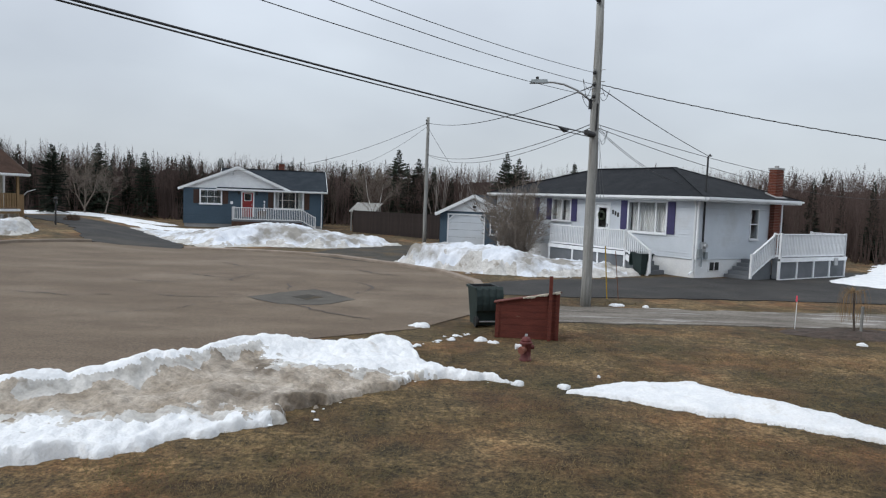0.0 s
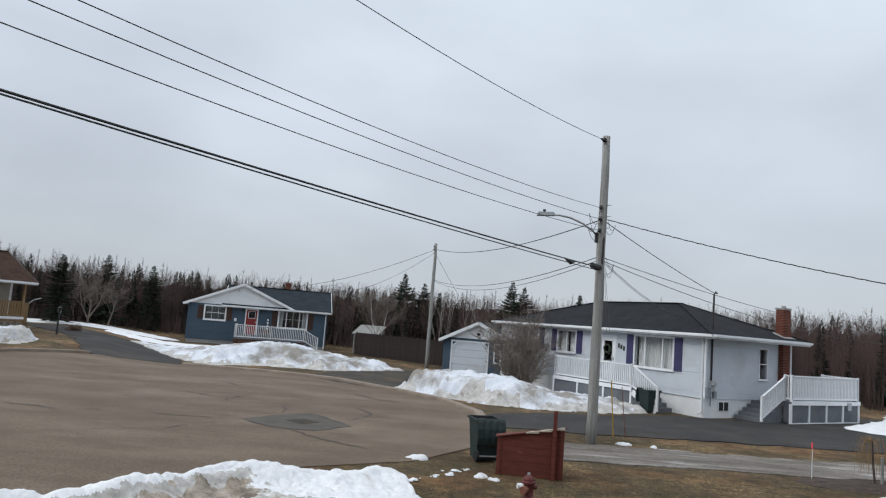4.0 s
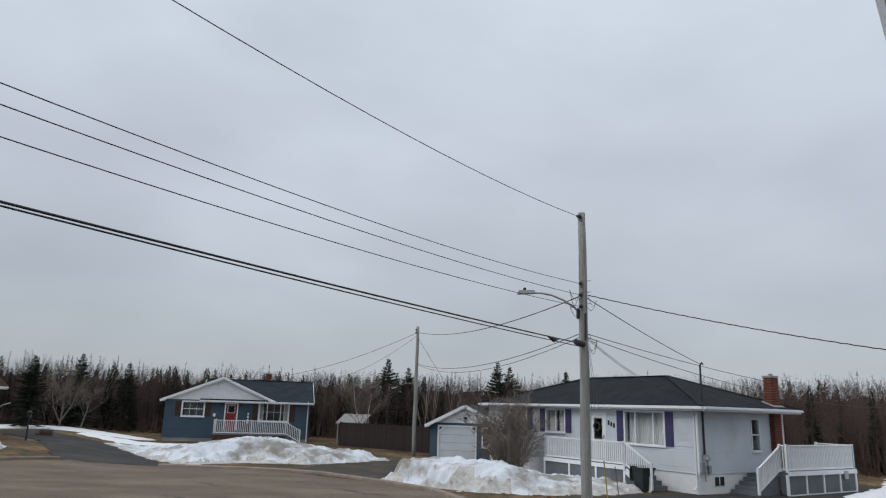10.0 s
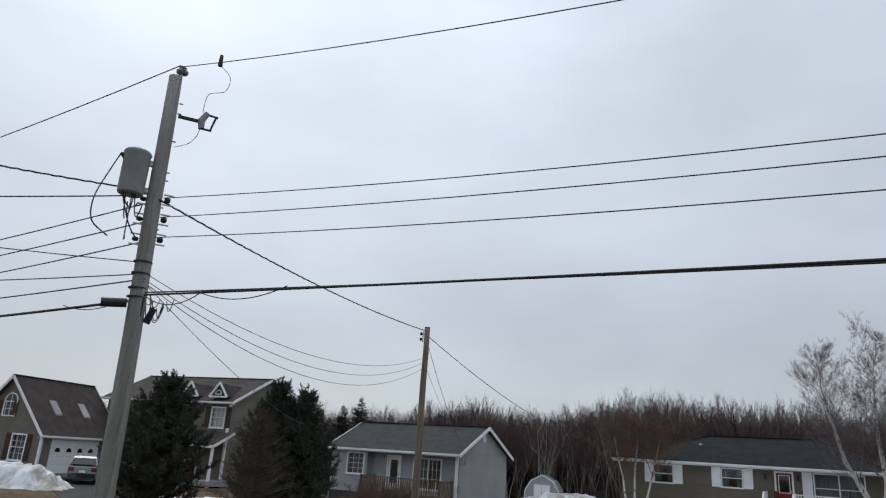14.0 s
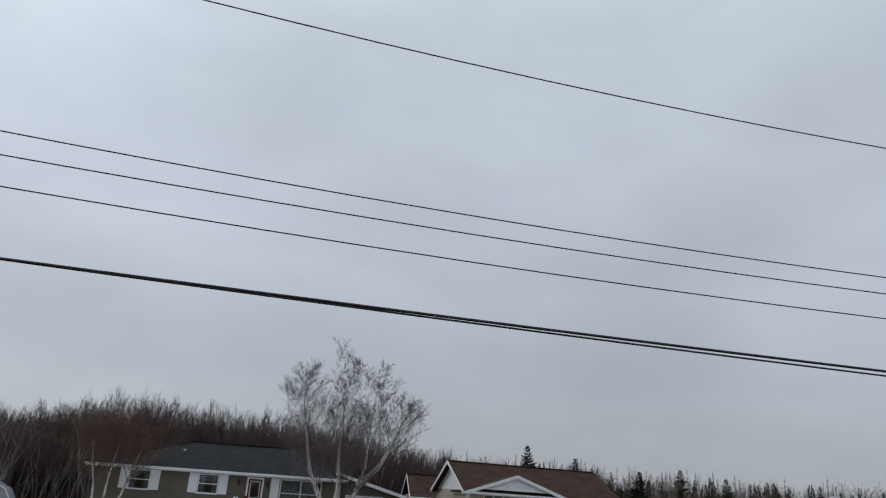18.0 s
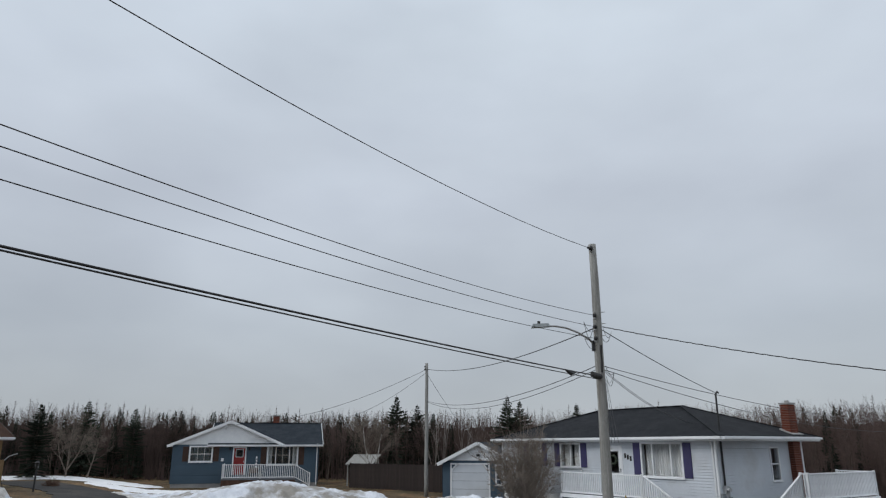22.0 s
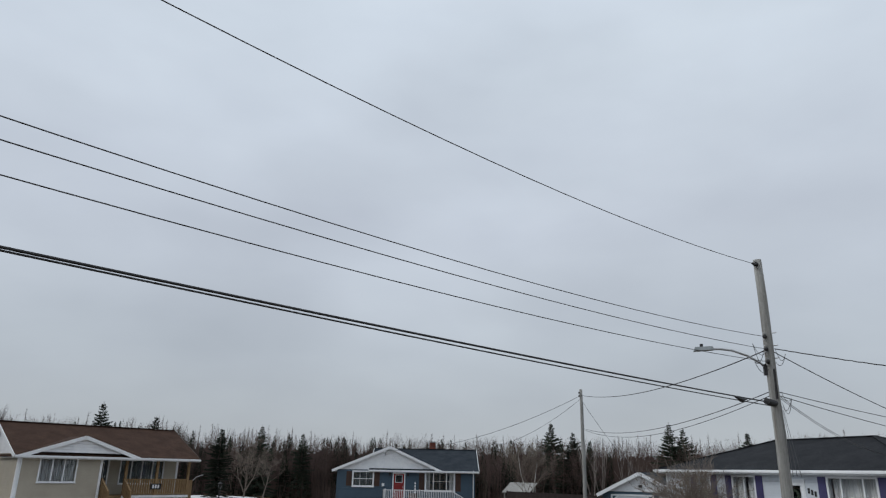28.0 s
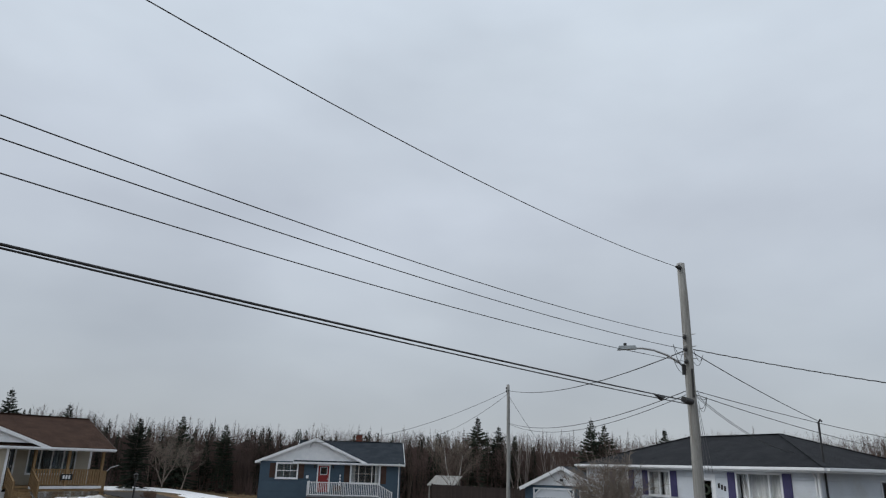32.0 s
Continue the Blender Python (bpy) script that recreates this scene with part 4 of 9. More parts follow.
# ---- the slate blue house ----
def blue_house():
    w, d, zf, ze = 11.5, 8.0, 0.3, 3.45
    h = thing("blue_house", pose(-21.6, 57.6, 0, 0, 0, 12.6), "slate blue sided bungalow with white gable and brown shutters", "house")
    base(h, w, d, zf, "concrete_grey")
    holes = [(1.35, 2.95, 2.05, 3.1), (7.45, 9.75, 1.78, 3.15), (4.72, 5.6, 0.95, 3.02)]
    siding(h, FRONT, 0, w, zf, ze - 0.1, holes, "vinyl_blue", 0.2)
    rest_of_walls(h, w, d, zf, ze - 0.1, "vinyl_blue", ("right", "left", "back"))
    corner_boards(h, w, d, zf, ze - 0.15, "vinyl_blue")
    window(h, FRONT, 1.35, 2.95, 2.05, 3.1, rows=2, grid=(3, 1), curtain=("dark_curtain", (0.0, 1.0)), wide=0.12)
    window(h, FRONT, 7.45, 9.75, 1.78, 3.15, cols_at=[7.45, 8.05, 9.15, 9.75], rows=1, grid=(2, 2), curtain=("curtain", (0.0, 0.12), (0.85, 1.0)), wide=0.12)
    for a, b, c, e in ((0.75, 1.2, 2.0, 3.15), (3.1, 3.55, 2.0, 3.15), (6.85, 7.3, 1.7, 3.2), (9.9, 10.35, 1.7, 3.2)):
        shutter(h, FRONT, a, b, c, e, "shutter_brown")
    house_door(h, FRONT, 4.72, 5.6, 0.95, 3.02, "red_door", (4.9, 5.42, 2.35, 2.9))
    for x in (4.42, 5.92):
        part("wall_lantern", Geo().box(x - 0.07, x + 0.07, -0.18, -0.03, 2.85, 3.05).box(x - 0.1, x + 0.1, -0.2, -0.02, 3.05, 3.1), "black", h)
    gable_roof(h, 3.0, w, 0, d, ze, 5.15, 0.35, "roof_slate")
    gable(h, FRONT, -0.15, 8.35, ze - 0.1, 5.1, "white", apex=4.35, out=0.02)
    front_gable(h, 0.0, 8.4, 0, 5.0, ze, 5.22, 0.45, "roof_slate", apex=4.35)
    gable(h, right_side(w), 0, d, ze - 0.1, 5.05, "vinyl_blue")
    part("gable_band", Geo().box(-0.1, 8.3, -0.06, -0.035, ze - 0.14, ze + 0.02), "trim", h)
    downspout(h, w - 0.1, 0, 0.1, ze - 0.1)
    ch = part("chimney", Geo().box(7.6, 8.15, 4.2, 4.75, 4.6, 5.75), "brick", h, "short red brick chimney")
    part("chimney_cap", Geo().box(7.54, 8.21, 4.14, 4.81, 5.75, 5.82), "concrete_grey", ch)
    part("wall_box", Geo().box(3.75, 3.95, -0.12, -0.02, 2.0, 2.25), "white", h)
    part("service_bracket", Geo().tube([(3.95, -0.1, 4.5), (3.95, -0.35, 4.75), (4.2, -0.35, 4.8)], 0.03, 6), "steel", h)
    for i in range(4):
        part("number_bar", Geo().box(6.48, 6.6, -0.04, -0.02, 2.2 - 0.24 * i, 2.36 - 0.24 * i), "white", h)
    t = thing("blue_house_deck", pose(-21.6, 57.6, 0, 0, 0, 12.6), "white railed front deck of the blue house", "deck")
    part("decking", Geo().box(4.0, 9.7, -1.9, -0.03, 0.62, 0.72), "deck_grey", t)
    part("skirt_panel", Geo().box(4.0, 9.7, -1.86, -1.82, 0, 0.61), "brown_wood", t)
    railing(t, (4.05, -1.85, 0.72), (6.95, -1.85, 0.72), 1.05, gap=0.14)
    railing(t, (6.95, -1.85, 0.72), (9.65, -1.85, 0.72), 1.05, gap=0.14)
    railing(t, (4.05, -0.1, 0.72), (4.05, -1.85, 0.72), 1.05, gap=0.16)
    railing(t, (9.65, -1.85, 0.72), (10.8, -1.85, 0.1), 1.0, gap=0.14)
    steps(t, 0, 9.7, -1.8, -0.6, 0.72, 3, "x", "deck_grey", tread=0.3)
    part("bench", Geo().box(6.0, 6.7, -0.6, -0.2, 1.1, 1.16).box(6.0, 6.7, -0.22, -0.16, 1.16, 1.5).box(6.02, 6.08, -0.55, -0.2, 0.72, 1.1).box(6.6, 6.66, -0.55, -0.2, 0.72, 1.1), "brown_wood", t)


blue_house()


def small_garage():
    w, d, ze, zr = 4.6, 6.0, 2.3, 3.45
    h = thing("garage", pose(0.03, 46.05, 0, 0, 0, -12), "small blue garage with white gable and pale door", "garage")
    base(h, w, d, 0.1, "concrete_grey")
    siding(h, FRONT, 0, w, 0.1, ze, [(0.55, 3.0, 0.1, 2.1), (3.45, 4.05, 0.9, 2.0)], "vinyl_blue", 0.18)
    rest_of_walls(h, w, d, 0.1, ze, "vinyl_blue", ("right", "left", "back"))
    gable(h, FRONT, 0, w, ze, zr, "white")
    g = part("garage_door", Geo().box(0.5, 0.6, -0.04, 0.05, 0.1, 2.15).box(2.95, 3.05, -0.04, 0.05, 0.1, 2.15).box(0.6, 2.95, -0.04, 0.05, 2.05, 2.15), "trim", h)
    for x, k in ((0.6, 1), (2.95, -1)):
        part("corner_brace", Geo().bar((x - 0.03 * k, -0.02, 1.72), (x + 0.36 * k, -0.02, 2.09), 0.05, 0.09), "trim", g)
        part("corner_panel", Geo().add([(x + u * k, y, z) for y in (-0.012, 0.02) for u, z in ((0, 1.75), (0.33, 2.06), (0, 2.06))], [(0, 1, 2), (5, 4, 3), (0, 3, 4, 1), (1, 4, 5, 2), (2, 5, 3, 0)]), "vinyl_blue", g)
    for i in range(4):
        part("door_panel", Geo().box(0.6, 2.95, 0.0, 0.03, 0.1 + i * 0.49, 0.575 + i * 0.49), "vinyl_white", g)
    window(h, FRONT, 3.45, 4.05, 0.9, 2.0, rows=2, wide=0.08, grid=(2, 2))
    front_gable(h, 0, w, 0, d, ze, zr, 0.3, "roof_slate", out=0.3)
    part("lamp", Geo().box(2.2, 2.4, -0.16, -0.02, 2.55, 2.7), "black", h)


small_garage()


# ---- the cream house with the timber porch ----
def tan_house():
    w, d, zf, ze = 10.4, 7.5, 0.5, 3.22
    h = thing("cream_house", pose(-31.9, 34.5, 0.7, 0, 0, 60), "cream sided bungalow with brown roof and timber porch", "house")
    base(h, w, d, zf, "concrete")
    p = 4.55
    siding(h, FRONT, 0, p, zf, ze - 0.1, [(1.15, 3.1, 1.62, 2.85)], "vinyl_tan", 0.16)
    window(h, FRONT, 1.15, 3.1, 1.62, 2.85, cols=3, curtain=("curtain", (0.0, 1.0)), wide=0.08)
    # recessed porch wall
    rec = Matrix.Translation((0, 1.7, 0))
    siding(h, rec, p, w - 0.1, zf, ze - 0.1, [(p + 0.25, p + 1.1, 0.85, 2.95), (p + 1.95, p + 4.75, 1.5, 2.85)], "vinyl_tan", 0.16)
    siding(h, Matrix.Translation((p, 0, 0)) @ Matrix.Rotation(radians(90), 4, "Z"), 0, 1.7, zf, ze - 0.1, [], "vinyl_tan", 0.16)
    house_door(h, rec, p + 0.25, p + 1.1, 0.85, 2.95, "dark_door", (p + 0.5, p + 0.85, 1.7, 2.7))
    window(h, rec, p + 1.95, p + 4.75, 1.5, 2.85, cols=4, curtain=("dark_curtain", (0.0, 1.0)), wide=0.08)
    siding(h, right_side(w - 0.1), 1.7, d, zf, ze - 0.1, [], "vinyl_tan", 0.16)
    rest_of_walls(h, w, d, zf, ze - 0.1, "vinyl_tan", ("left", "back"))
    for x, y in ((0, 0), (p, 0), (w - 0.1, 1.7)):
        part("corner_board", Geo().box(x - 0.07, x + 0.07, y - 0.05, y + 0.07, zf, ze - 0.1), "white", h)
    gable_roof(h, 0, w, 0, d, ze, 5.0, 0.4, "roof_brown", right_rake="bark_brown")
    gable(h, left_side(d), 0, d, ze - 0.1, 4.9, "white")
    gable(h, right_side(w), 0, d, ze - 0.1, 4.9, "white")
    gable(h, FRONT, 0.6, 5.9, ze + 0.0, 4.05, "white", out=0.3)
    front_gable(h, 0.3, 6.2, 0, 3.2, ze - 0.02, 4.2, 0.5, "roof_brown", out=0.45)
    downspout(h, 0.1, 0, 0.1, ze - 0.1)
    part("roof_vent", Geo().tube([(7.5, 5.0, 4.3), (7.5, 5.0, 4.75)], 0.06, 8), "black", h)
    part("porch_ceiling", Geo().box(p, w, -0.05, 1.7, ze - 0.14, ze - 0.11), "trim", h)
    t = thing("timber_porch", pose(-31.9, 34.5, 0.7, 0, 0, 60), "new treated-timber porch with slatted railing and steps", "porch")
    f = 0.8
    part("decking", Geo().box(p + 0.1, w, 0.02, 1.66, f - 0.12, f), "treated", t)
    part("white_band", Geo().box(p + 1.5, w + 0.02, -0.03, 0.01, f - 0.15, f + 0.0), "white", t)
    for i in range(12):
        a = p + 1.5 + (w - p - 1.5) * i / 12
        part("skirt_board", Geo().box(a + 0.01, a + (w - p - 1.5) / 12 - 0.01, 0.02, 0.05, 0.0, f - 0.16), "treated", t)
    for x in (p + 1.6, p + 3.6, w - 0.1):
        part("porch_post", Geo().box(x - 0.07, x + 0.07, 0.0, 0.14, f, ze - 0.14), "treated", t)
    railing(t, (p + 1.6, 0.06, f), (w - 0.1, 0.06, f), 0.95, gap=0.15, size=0.04, material="treated", posts=False, board=0.03)
    railing(t, (w - 0.08, 0.06, f), (w - 0.08, 1.62, f), 0.95, gap=0.16, size=0.04, material="treated", posts=False, board=0.03)
    railing(t, (p + 1.55, 0.02, f), (p + 1.55, -1.1, 0.1), 0.95, gap=0.16, size=0.04, material="treated", board=0.03)
    railing(t, (p + 0.2, 0.02, f), (p + 0.2, -1.1, 0.1), 0.95, gap=0.16, size=0.04, material="treated", board=0.03)
    steps(t, p + 0.3, p + 1.45, 0.0, 0, f, 4, "y", "treated", direction=-1)
    n = part("number_plate", Geo().box(p + 3.25, p + 3.95, -0.03, -0.005, f + 0.35, f + 0.7), "black", t, "black house number plate with plain bars")
    for i in range(3):
        part("number_bar", Geo().box(p + 3.37 + 0.17 * i, p + 3.48 + 0.17 * i, -0.038, -0.031, f + 0.42, f + 0.63), "white", n)
    sw = thing("swing_arm_lamp", pose(-26.9, 43.9, 0.7, 0, 0, 60), "curved metal arm beside the porch", "lamp")
    part("arm", Geo().tube([(0.3, 0.3, 1.6), (0.6, 0.3, 1.9), (1.1, 0.3, 2.05)], 0.03, 6), "steel", sw)
    part("wall_plate", Geo().box(-0.05, 0.32, 0.2, 0.4, 0.0, 1.7), "treated", sw)


tan_house()


def tan_garage():
    h = thing("cream_garage", pose(-42.3, 39.5, 0.7, 0, 0, 54), "small cream garage with brown roof behind the cream house", "garage")
    base(h, 4.2, 6, 0.2, "concrete_grey")
    rest_of_walls(h, 4.2, 6, 0.2, 2.6, "vinyl_tan", ("front", "left", "right", "back"))
    gable_roof(h, 0, 4.2, 0, 6, 2.6, 4.2, 0.3, "roof_brown")
    corner_boards(h, 4.2, 6, 0.2, 2.5, "white")


tan_garage()


# ---- the olive-beige bungalow ----
def beige_house():
    w, d, zf, ze = 13.8, 8.0, 0.55, 3.2
    m = pose(-46.2, 17.7, 0.7, 0, 0, 54)
    h = thing("beige_bungalow", m, "olive-beige sided bungalow with white shutters and black hip roof", "house")
    base(h, w, d, zf, "concrete")
    holes = [(0.9, 2.05, 1.85, 2.9), (5.05, 6.2, 1.85, 2.9), (8.1, 8.95, 0.8, 2.85), (10.15, 12.65, 1.35, 2.9)]
    siding(h, FRONT, -1.25, w, zf, ze - 0.15, holes, "vinyl_beige", 0.18)
    rest_of_walls(h, w, d, zf, ze - 0.15, "vinyl_beige", ("right",))
    siding(h, Matrix.Translation((-1.25, 0, 0)) @ left_side(d), 0, d, zf, ze - 0.15, [], "vinyl_beige", 0.18)
    siding(h, back_side(w, d), 0, w + 1.25, zf, ze - 0.15, [], "vinyl_beige", 0.18)
    part("foundation", Geo().box(-1.23, 0.0, 0.02, d - 0.02, -0.3, zf), "concrete", h)
    for a, b in ((0.9, 2.05), (5.05, 6.2)):
        window(h, FRONT, a, b, 1.85, 2.9, rows=2, curtain=("dark_curtain", (0.0, 0.3), (0.7, 1.0)), wide=0.06)
        shutter(h, FRONT, a - 0.62, a - 0.08, 1.8, 2.98, "white")
        shutter(h, FRONT, b + 0.08, b + 0.62, 1.8, 2.98, "white")
    window(h, FRONT, 10.15, 12.65, 1.35, 2.9, cols=2, rows=2, curtain=("dark_curtain", (0.0, 1.0)), wide=0.07)
    shutter(h, FRONT, 9.5, 10.03, 1.3, 2.98, "white")
    house_door(h, FRONT, 8.1, 8.95, 0.8, 2.85, "red_door", (8.25, 8.8, 1.75, 2.7))
    for x in (7.5, 9.3):
        part("wall_lantern", Geo().box(x - 0.06, x + 0.06, -0.16, -0.03, 2.45, 2.7).box(x - 0.09, x + 0.09, -0.18, -0.02, 2.7, 2.75), "black", h)
    hip_roof(h, w, d, 0.45, ze, 5.05, 3.6, 10.4, "roof_black", left=1.7)
    part("roof_vent", Geo().tube([(3.4, 2.4, 4.0), (3.4, 2.4, 4.45)], 0.1, 8), "white", h)
    t = thing("beige_house_deck", m, "dark red front deck with white slatted railing", "deck")
    f = 0.75
    part("decking", Geo().box(7.5, 13.0, -1.7, -0.03, f - 0.1, f), "brown_wood", t)
    part("skirt_panel", Geo().box(7.5, 13.0, -1.66, -1.62, 0, f - 0.11), "red_wood", t)
    part("white_edge", Geo().box(9.0, 13.02, -1.74, -1.7, f - 0.12, f + 0.03), "white", t)
    railing(t, (9.2, -1.65, f), (12.95, -1.65, f), 0.95, gap=0.14)
    railing(t, (7.55, -1.65, f), (7.55, -0.1, f), 0.95, gap=0.14)
    railing(t, (9.1, -1.7, f), (9.1, -2.7, 0.1), 0.95, gap=0.14)
    railing(t, (7.55, -1.7, f), (7.55, -2.7, 0.1), 0.95, gap=0.14)
    steps(t, 7.65, 9.0, -1.7, 0, f, 3, "y", "red_wood", direction=-1)
    part("chair", Geo().box(7.95, 8.2, -0.5, -0.2, 1.2, 1.25).box(7.95, 8.2, -0.22, -0.16, 1.25, 1.8).box(7.96, 8.0, -0.45, -0.2, 0.76, 1.2).box(8.15, 8.19, -0.45, -0.2, 0.76, 1.2), "red_wood", t)
    # garage wing with a falling rake
    gm = m @ Matrix.Translation((w, 0.6, 0))
    k = thing("garage_wing", gm, "attached beige garage with white door and sloping rake", "garage")
    base(k, 4.1, 7.0, 0.1, "concrete_grey")
    siding(k, FRONT, 0.02, 4.1, 0.1, 2.45, [(0.6, 2.95, 0.1, 2.2)], "vinyl_beige", 0.18)
    siding(k, right_side(4.1), 0, 7, 0.1, 2.45, [], "vinyl_beige", 0.18)
    g = Geo()
    for i in range(6):
        z0, z1 = 2.45 + i * 0.17, 2.45 + (i + 1) * 0.17
        g.add([(0.02, -0.018, z0), (4.1 * (1 - i / 6), -0.018, z0), (4.1 * (1 - (i + 1) / 6), 0, z1), (0.02, 0, z1)], [(0, 1, 2, 3)])
    part("upper_wall", g, "vinyl_beige", k)
    part("roof", Geo().slab([(-0.1, -0.4, 3.62), (4.5, -0.4, 2.42), (4.5, 7.3, 2.42), (-0.1, 7.3, 3.62)], 0.12), "roof_black", k)
    part("rake_board", Geo().bar((-0.1, -0.42, 3.53), (4.52, -0.42, 2.33), 0.2, 0.04, up=(0, -1, 0)), "trim", k)
    dr = part("garage_door", Geo().box(0.5, 0.6, -0.04, 0.05, 0.1, 2.28).box(2.95, 3.05, -0.04, 0.05, 0.1, 2.28).box(0.6, 2.95, -0.04, 0.05, 2.2, 2.28), "trim", k)
    for i in range(4):
        part("door_panel", Geo().box(0.6, 2.95, 0.0, 0.03, 0.1 + i * 0.525, 0.61 + i * 0.525), "white", dr)
    part("corner_post", Geo().box(0.0, 0.16, -0.1, 0.05, 0.1, 3.2), "white", k)


beige_house()


# ---- the light grey house ----
def grey_house():
    w, d, zf, ze = 9.5, 6.8, 0.7, 3.55
    h = thing("grey_house", pose(-48.3, -2.6, 0, 0, 0, 54), "light grey sided bungalow with grey-green gable roof", "house")
    base(h, w, d, zf, "dark_found")
    siding(h, FRONT, 0, 2.9, zf, ze - 0.1, [(1.35, 2.6, 1.85, 3.05)], "vinyl_grey", 0.16)
    rec = Matrix.Translation((0, 0.5, 0))
    siding(h, rec, 2.9, w, zf, ze - 0.1, [(4.2, 5.1, 0.95, 3.0), (6.2, 8.1, 1.25, 2.95)], "vinyl_grey", 0.16)
    siding(h, Matrix.Translation((2.9, 0, 0)) @ Matrix.Rotation(radians(90), 4, "Z"), 0, 0.5, zf, ze - 0.1, [], "vinyl_grey", 0.16)
    window(h, FRONT, 1.35, 2.6, 1.85, 3.05, grid=(3, 4), curtain=("dark_curtain", (0.0, 1.0)))
    house_door(h, rec, 4.2, 5.1, 0.95, 3.0, "white", (4.38, 4.92, 1.4, 2.8))
    window(h, rec, 6.2, 8.1, 1.25, 2.95, cols_at=[6.2, 7.2, 8.1], grid=(3, 3), curtain=("dark_curtain", (0.0, 0.4)))
    siding(h, right_side(w), 0, d, zf, ze - 0.1, [], "vinyl_grey", 0.16)
    rest_of_walls(h, w, d, zf, ze - 0.1, "vinyl_grey", ("left", "back"))
    gable(h, right_side(w), 0, d, ze - 0.1, 5.1, "vinyl_grey")
    gable_roof(h, 0, w, 0, d, ze, 5.2, 0.35, "roof_green")
    rs = right_side(w)
    part("gable_vent", Geo(rs).tube([(d / 2, -0.05, 4.45), (d / 2, 0.02, 4.45)], 0.22, 8), "trim", h)
    for x in (1.2, 4.3):
        part("basement_window", Geo(rs).box(x, x + 0.7, -0.03, 0.03, 0.1, 0.5), "glass", h)
        part("window_surround", Geo(rs).box(x - 0.08, x, -0.05, 0.03, 0.04, 0.56).box(x + 0.7, x + 0.78, -0.05, 0.03, 0.04, 0.56).box(x, x + 0.7, -0.05, 0.03, 0.5, 0.56).box(x, x + 0.7, -0.05, 0.03, 0.04, 0.1), "white", h)
    part("corner_board", Geo().box(w - 0.1, w + 0.05, -0.05, 0.1, zf, ze - 0.1), "trim", h)
    dish = part("satellite_dish", Geo(rs).tube([(0.35, -0.35, 3.02), (0.38, -0.42, 3.0)], [0.2, 0.26], 12), "steel", h, "grey satellite dish")
    part("dish_arm", Geo(rs).tube([(0.3, 0.0, 2.8), (0.33, -0.3, 2.8), (0.35, -0.36, 3.0)], 0.025, 6), "steel", dish)
    part("service_conduit", Geo(rs).tube([(0.15, -0.05, 1.2), (0.15, -0.05, 3.2)], 0.03, 6), "can_grey", h)
    part("meter", Geo(rs).box(0.05, 0.25, -0.14, -0.02, 1.2, 1.6), "can_grey", h)
    t = thing("grey_house_deck", pose(-48.3, -2.6, 0, 0, 0, 54), "weathered brown wooden deck with slatted railing", "deck")
    f = 0.85
    part("decking", Geo().box(3.6, 9.3, -1.6, 0.45, f - 0.1, f), "brown_wood", t)
    part("skirt_panel", Geo().box(3.6, 9.3, -1.2, -1.16, 0, f - 0.11), "dark_found", t)
    railing(t, (3.65, -1.55, f), (9.25, -1.55, f), 0.95, gap=0.16, material="wood_pole2", board=0.005)
    railing(t, (9.25, -1.55, f), (9.25, -0.05, f), 0.95, gap=0.16, material="wood_pole2", board=0.005)
    railing(t, (3.65, -1.55, f), (3.65, -0.05, f), 0.95, gap=0.16, material="wood_pole2", board=0.005)


grey_house()


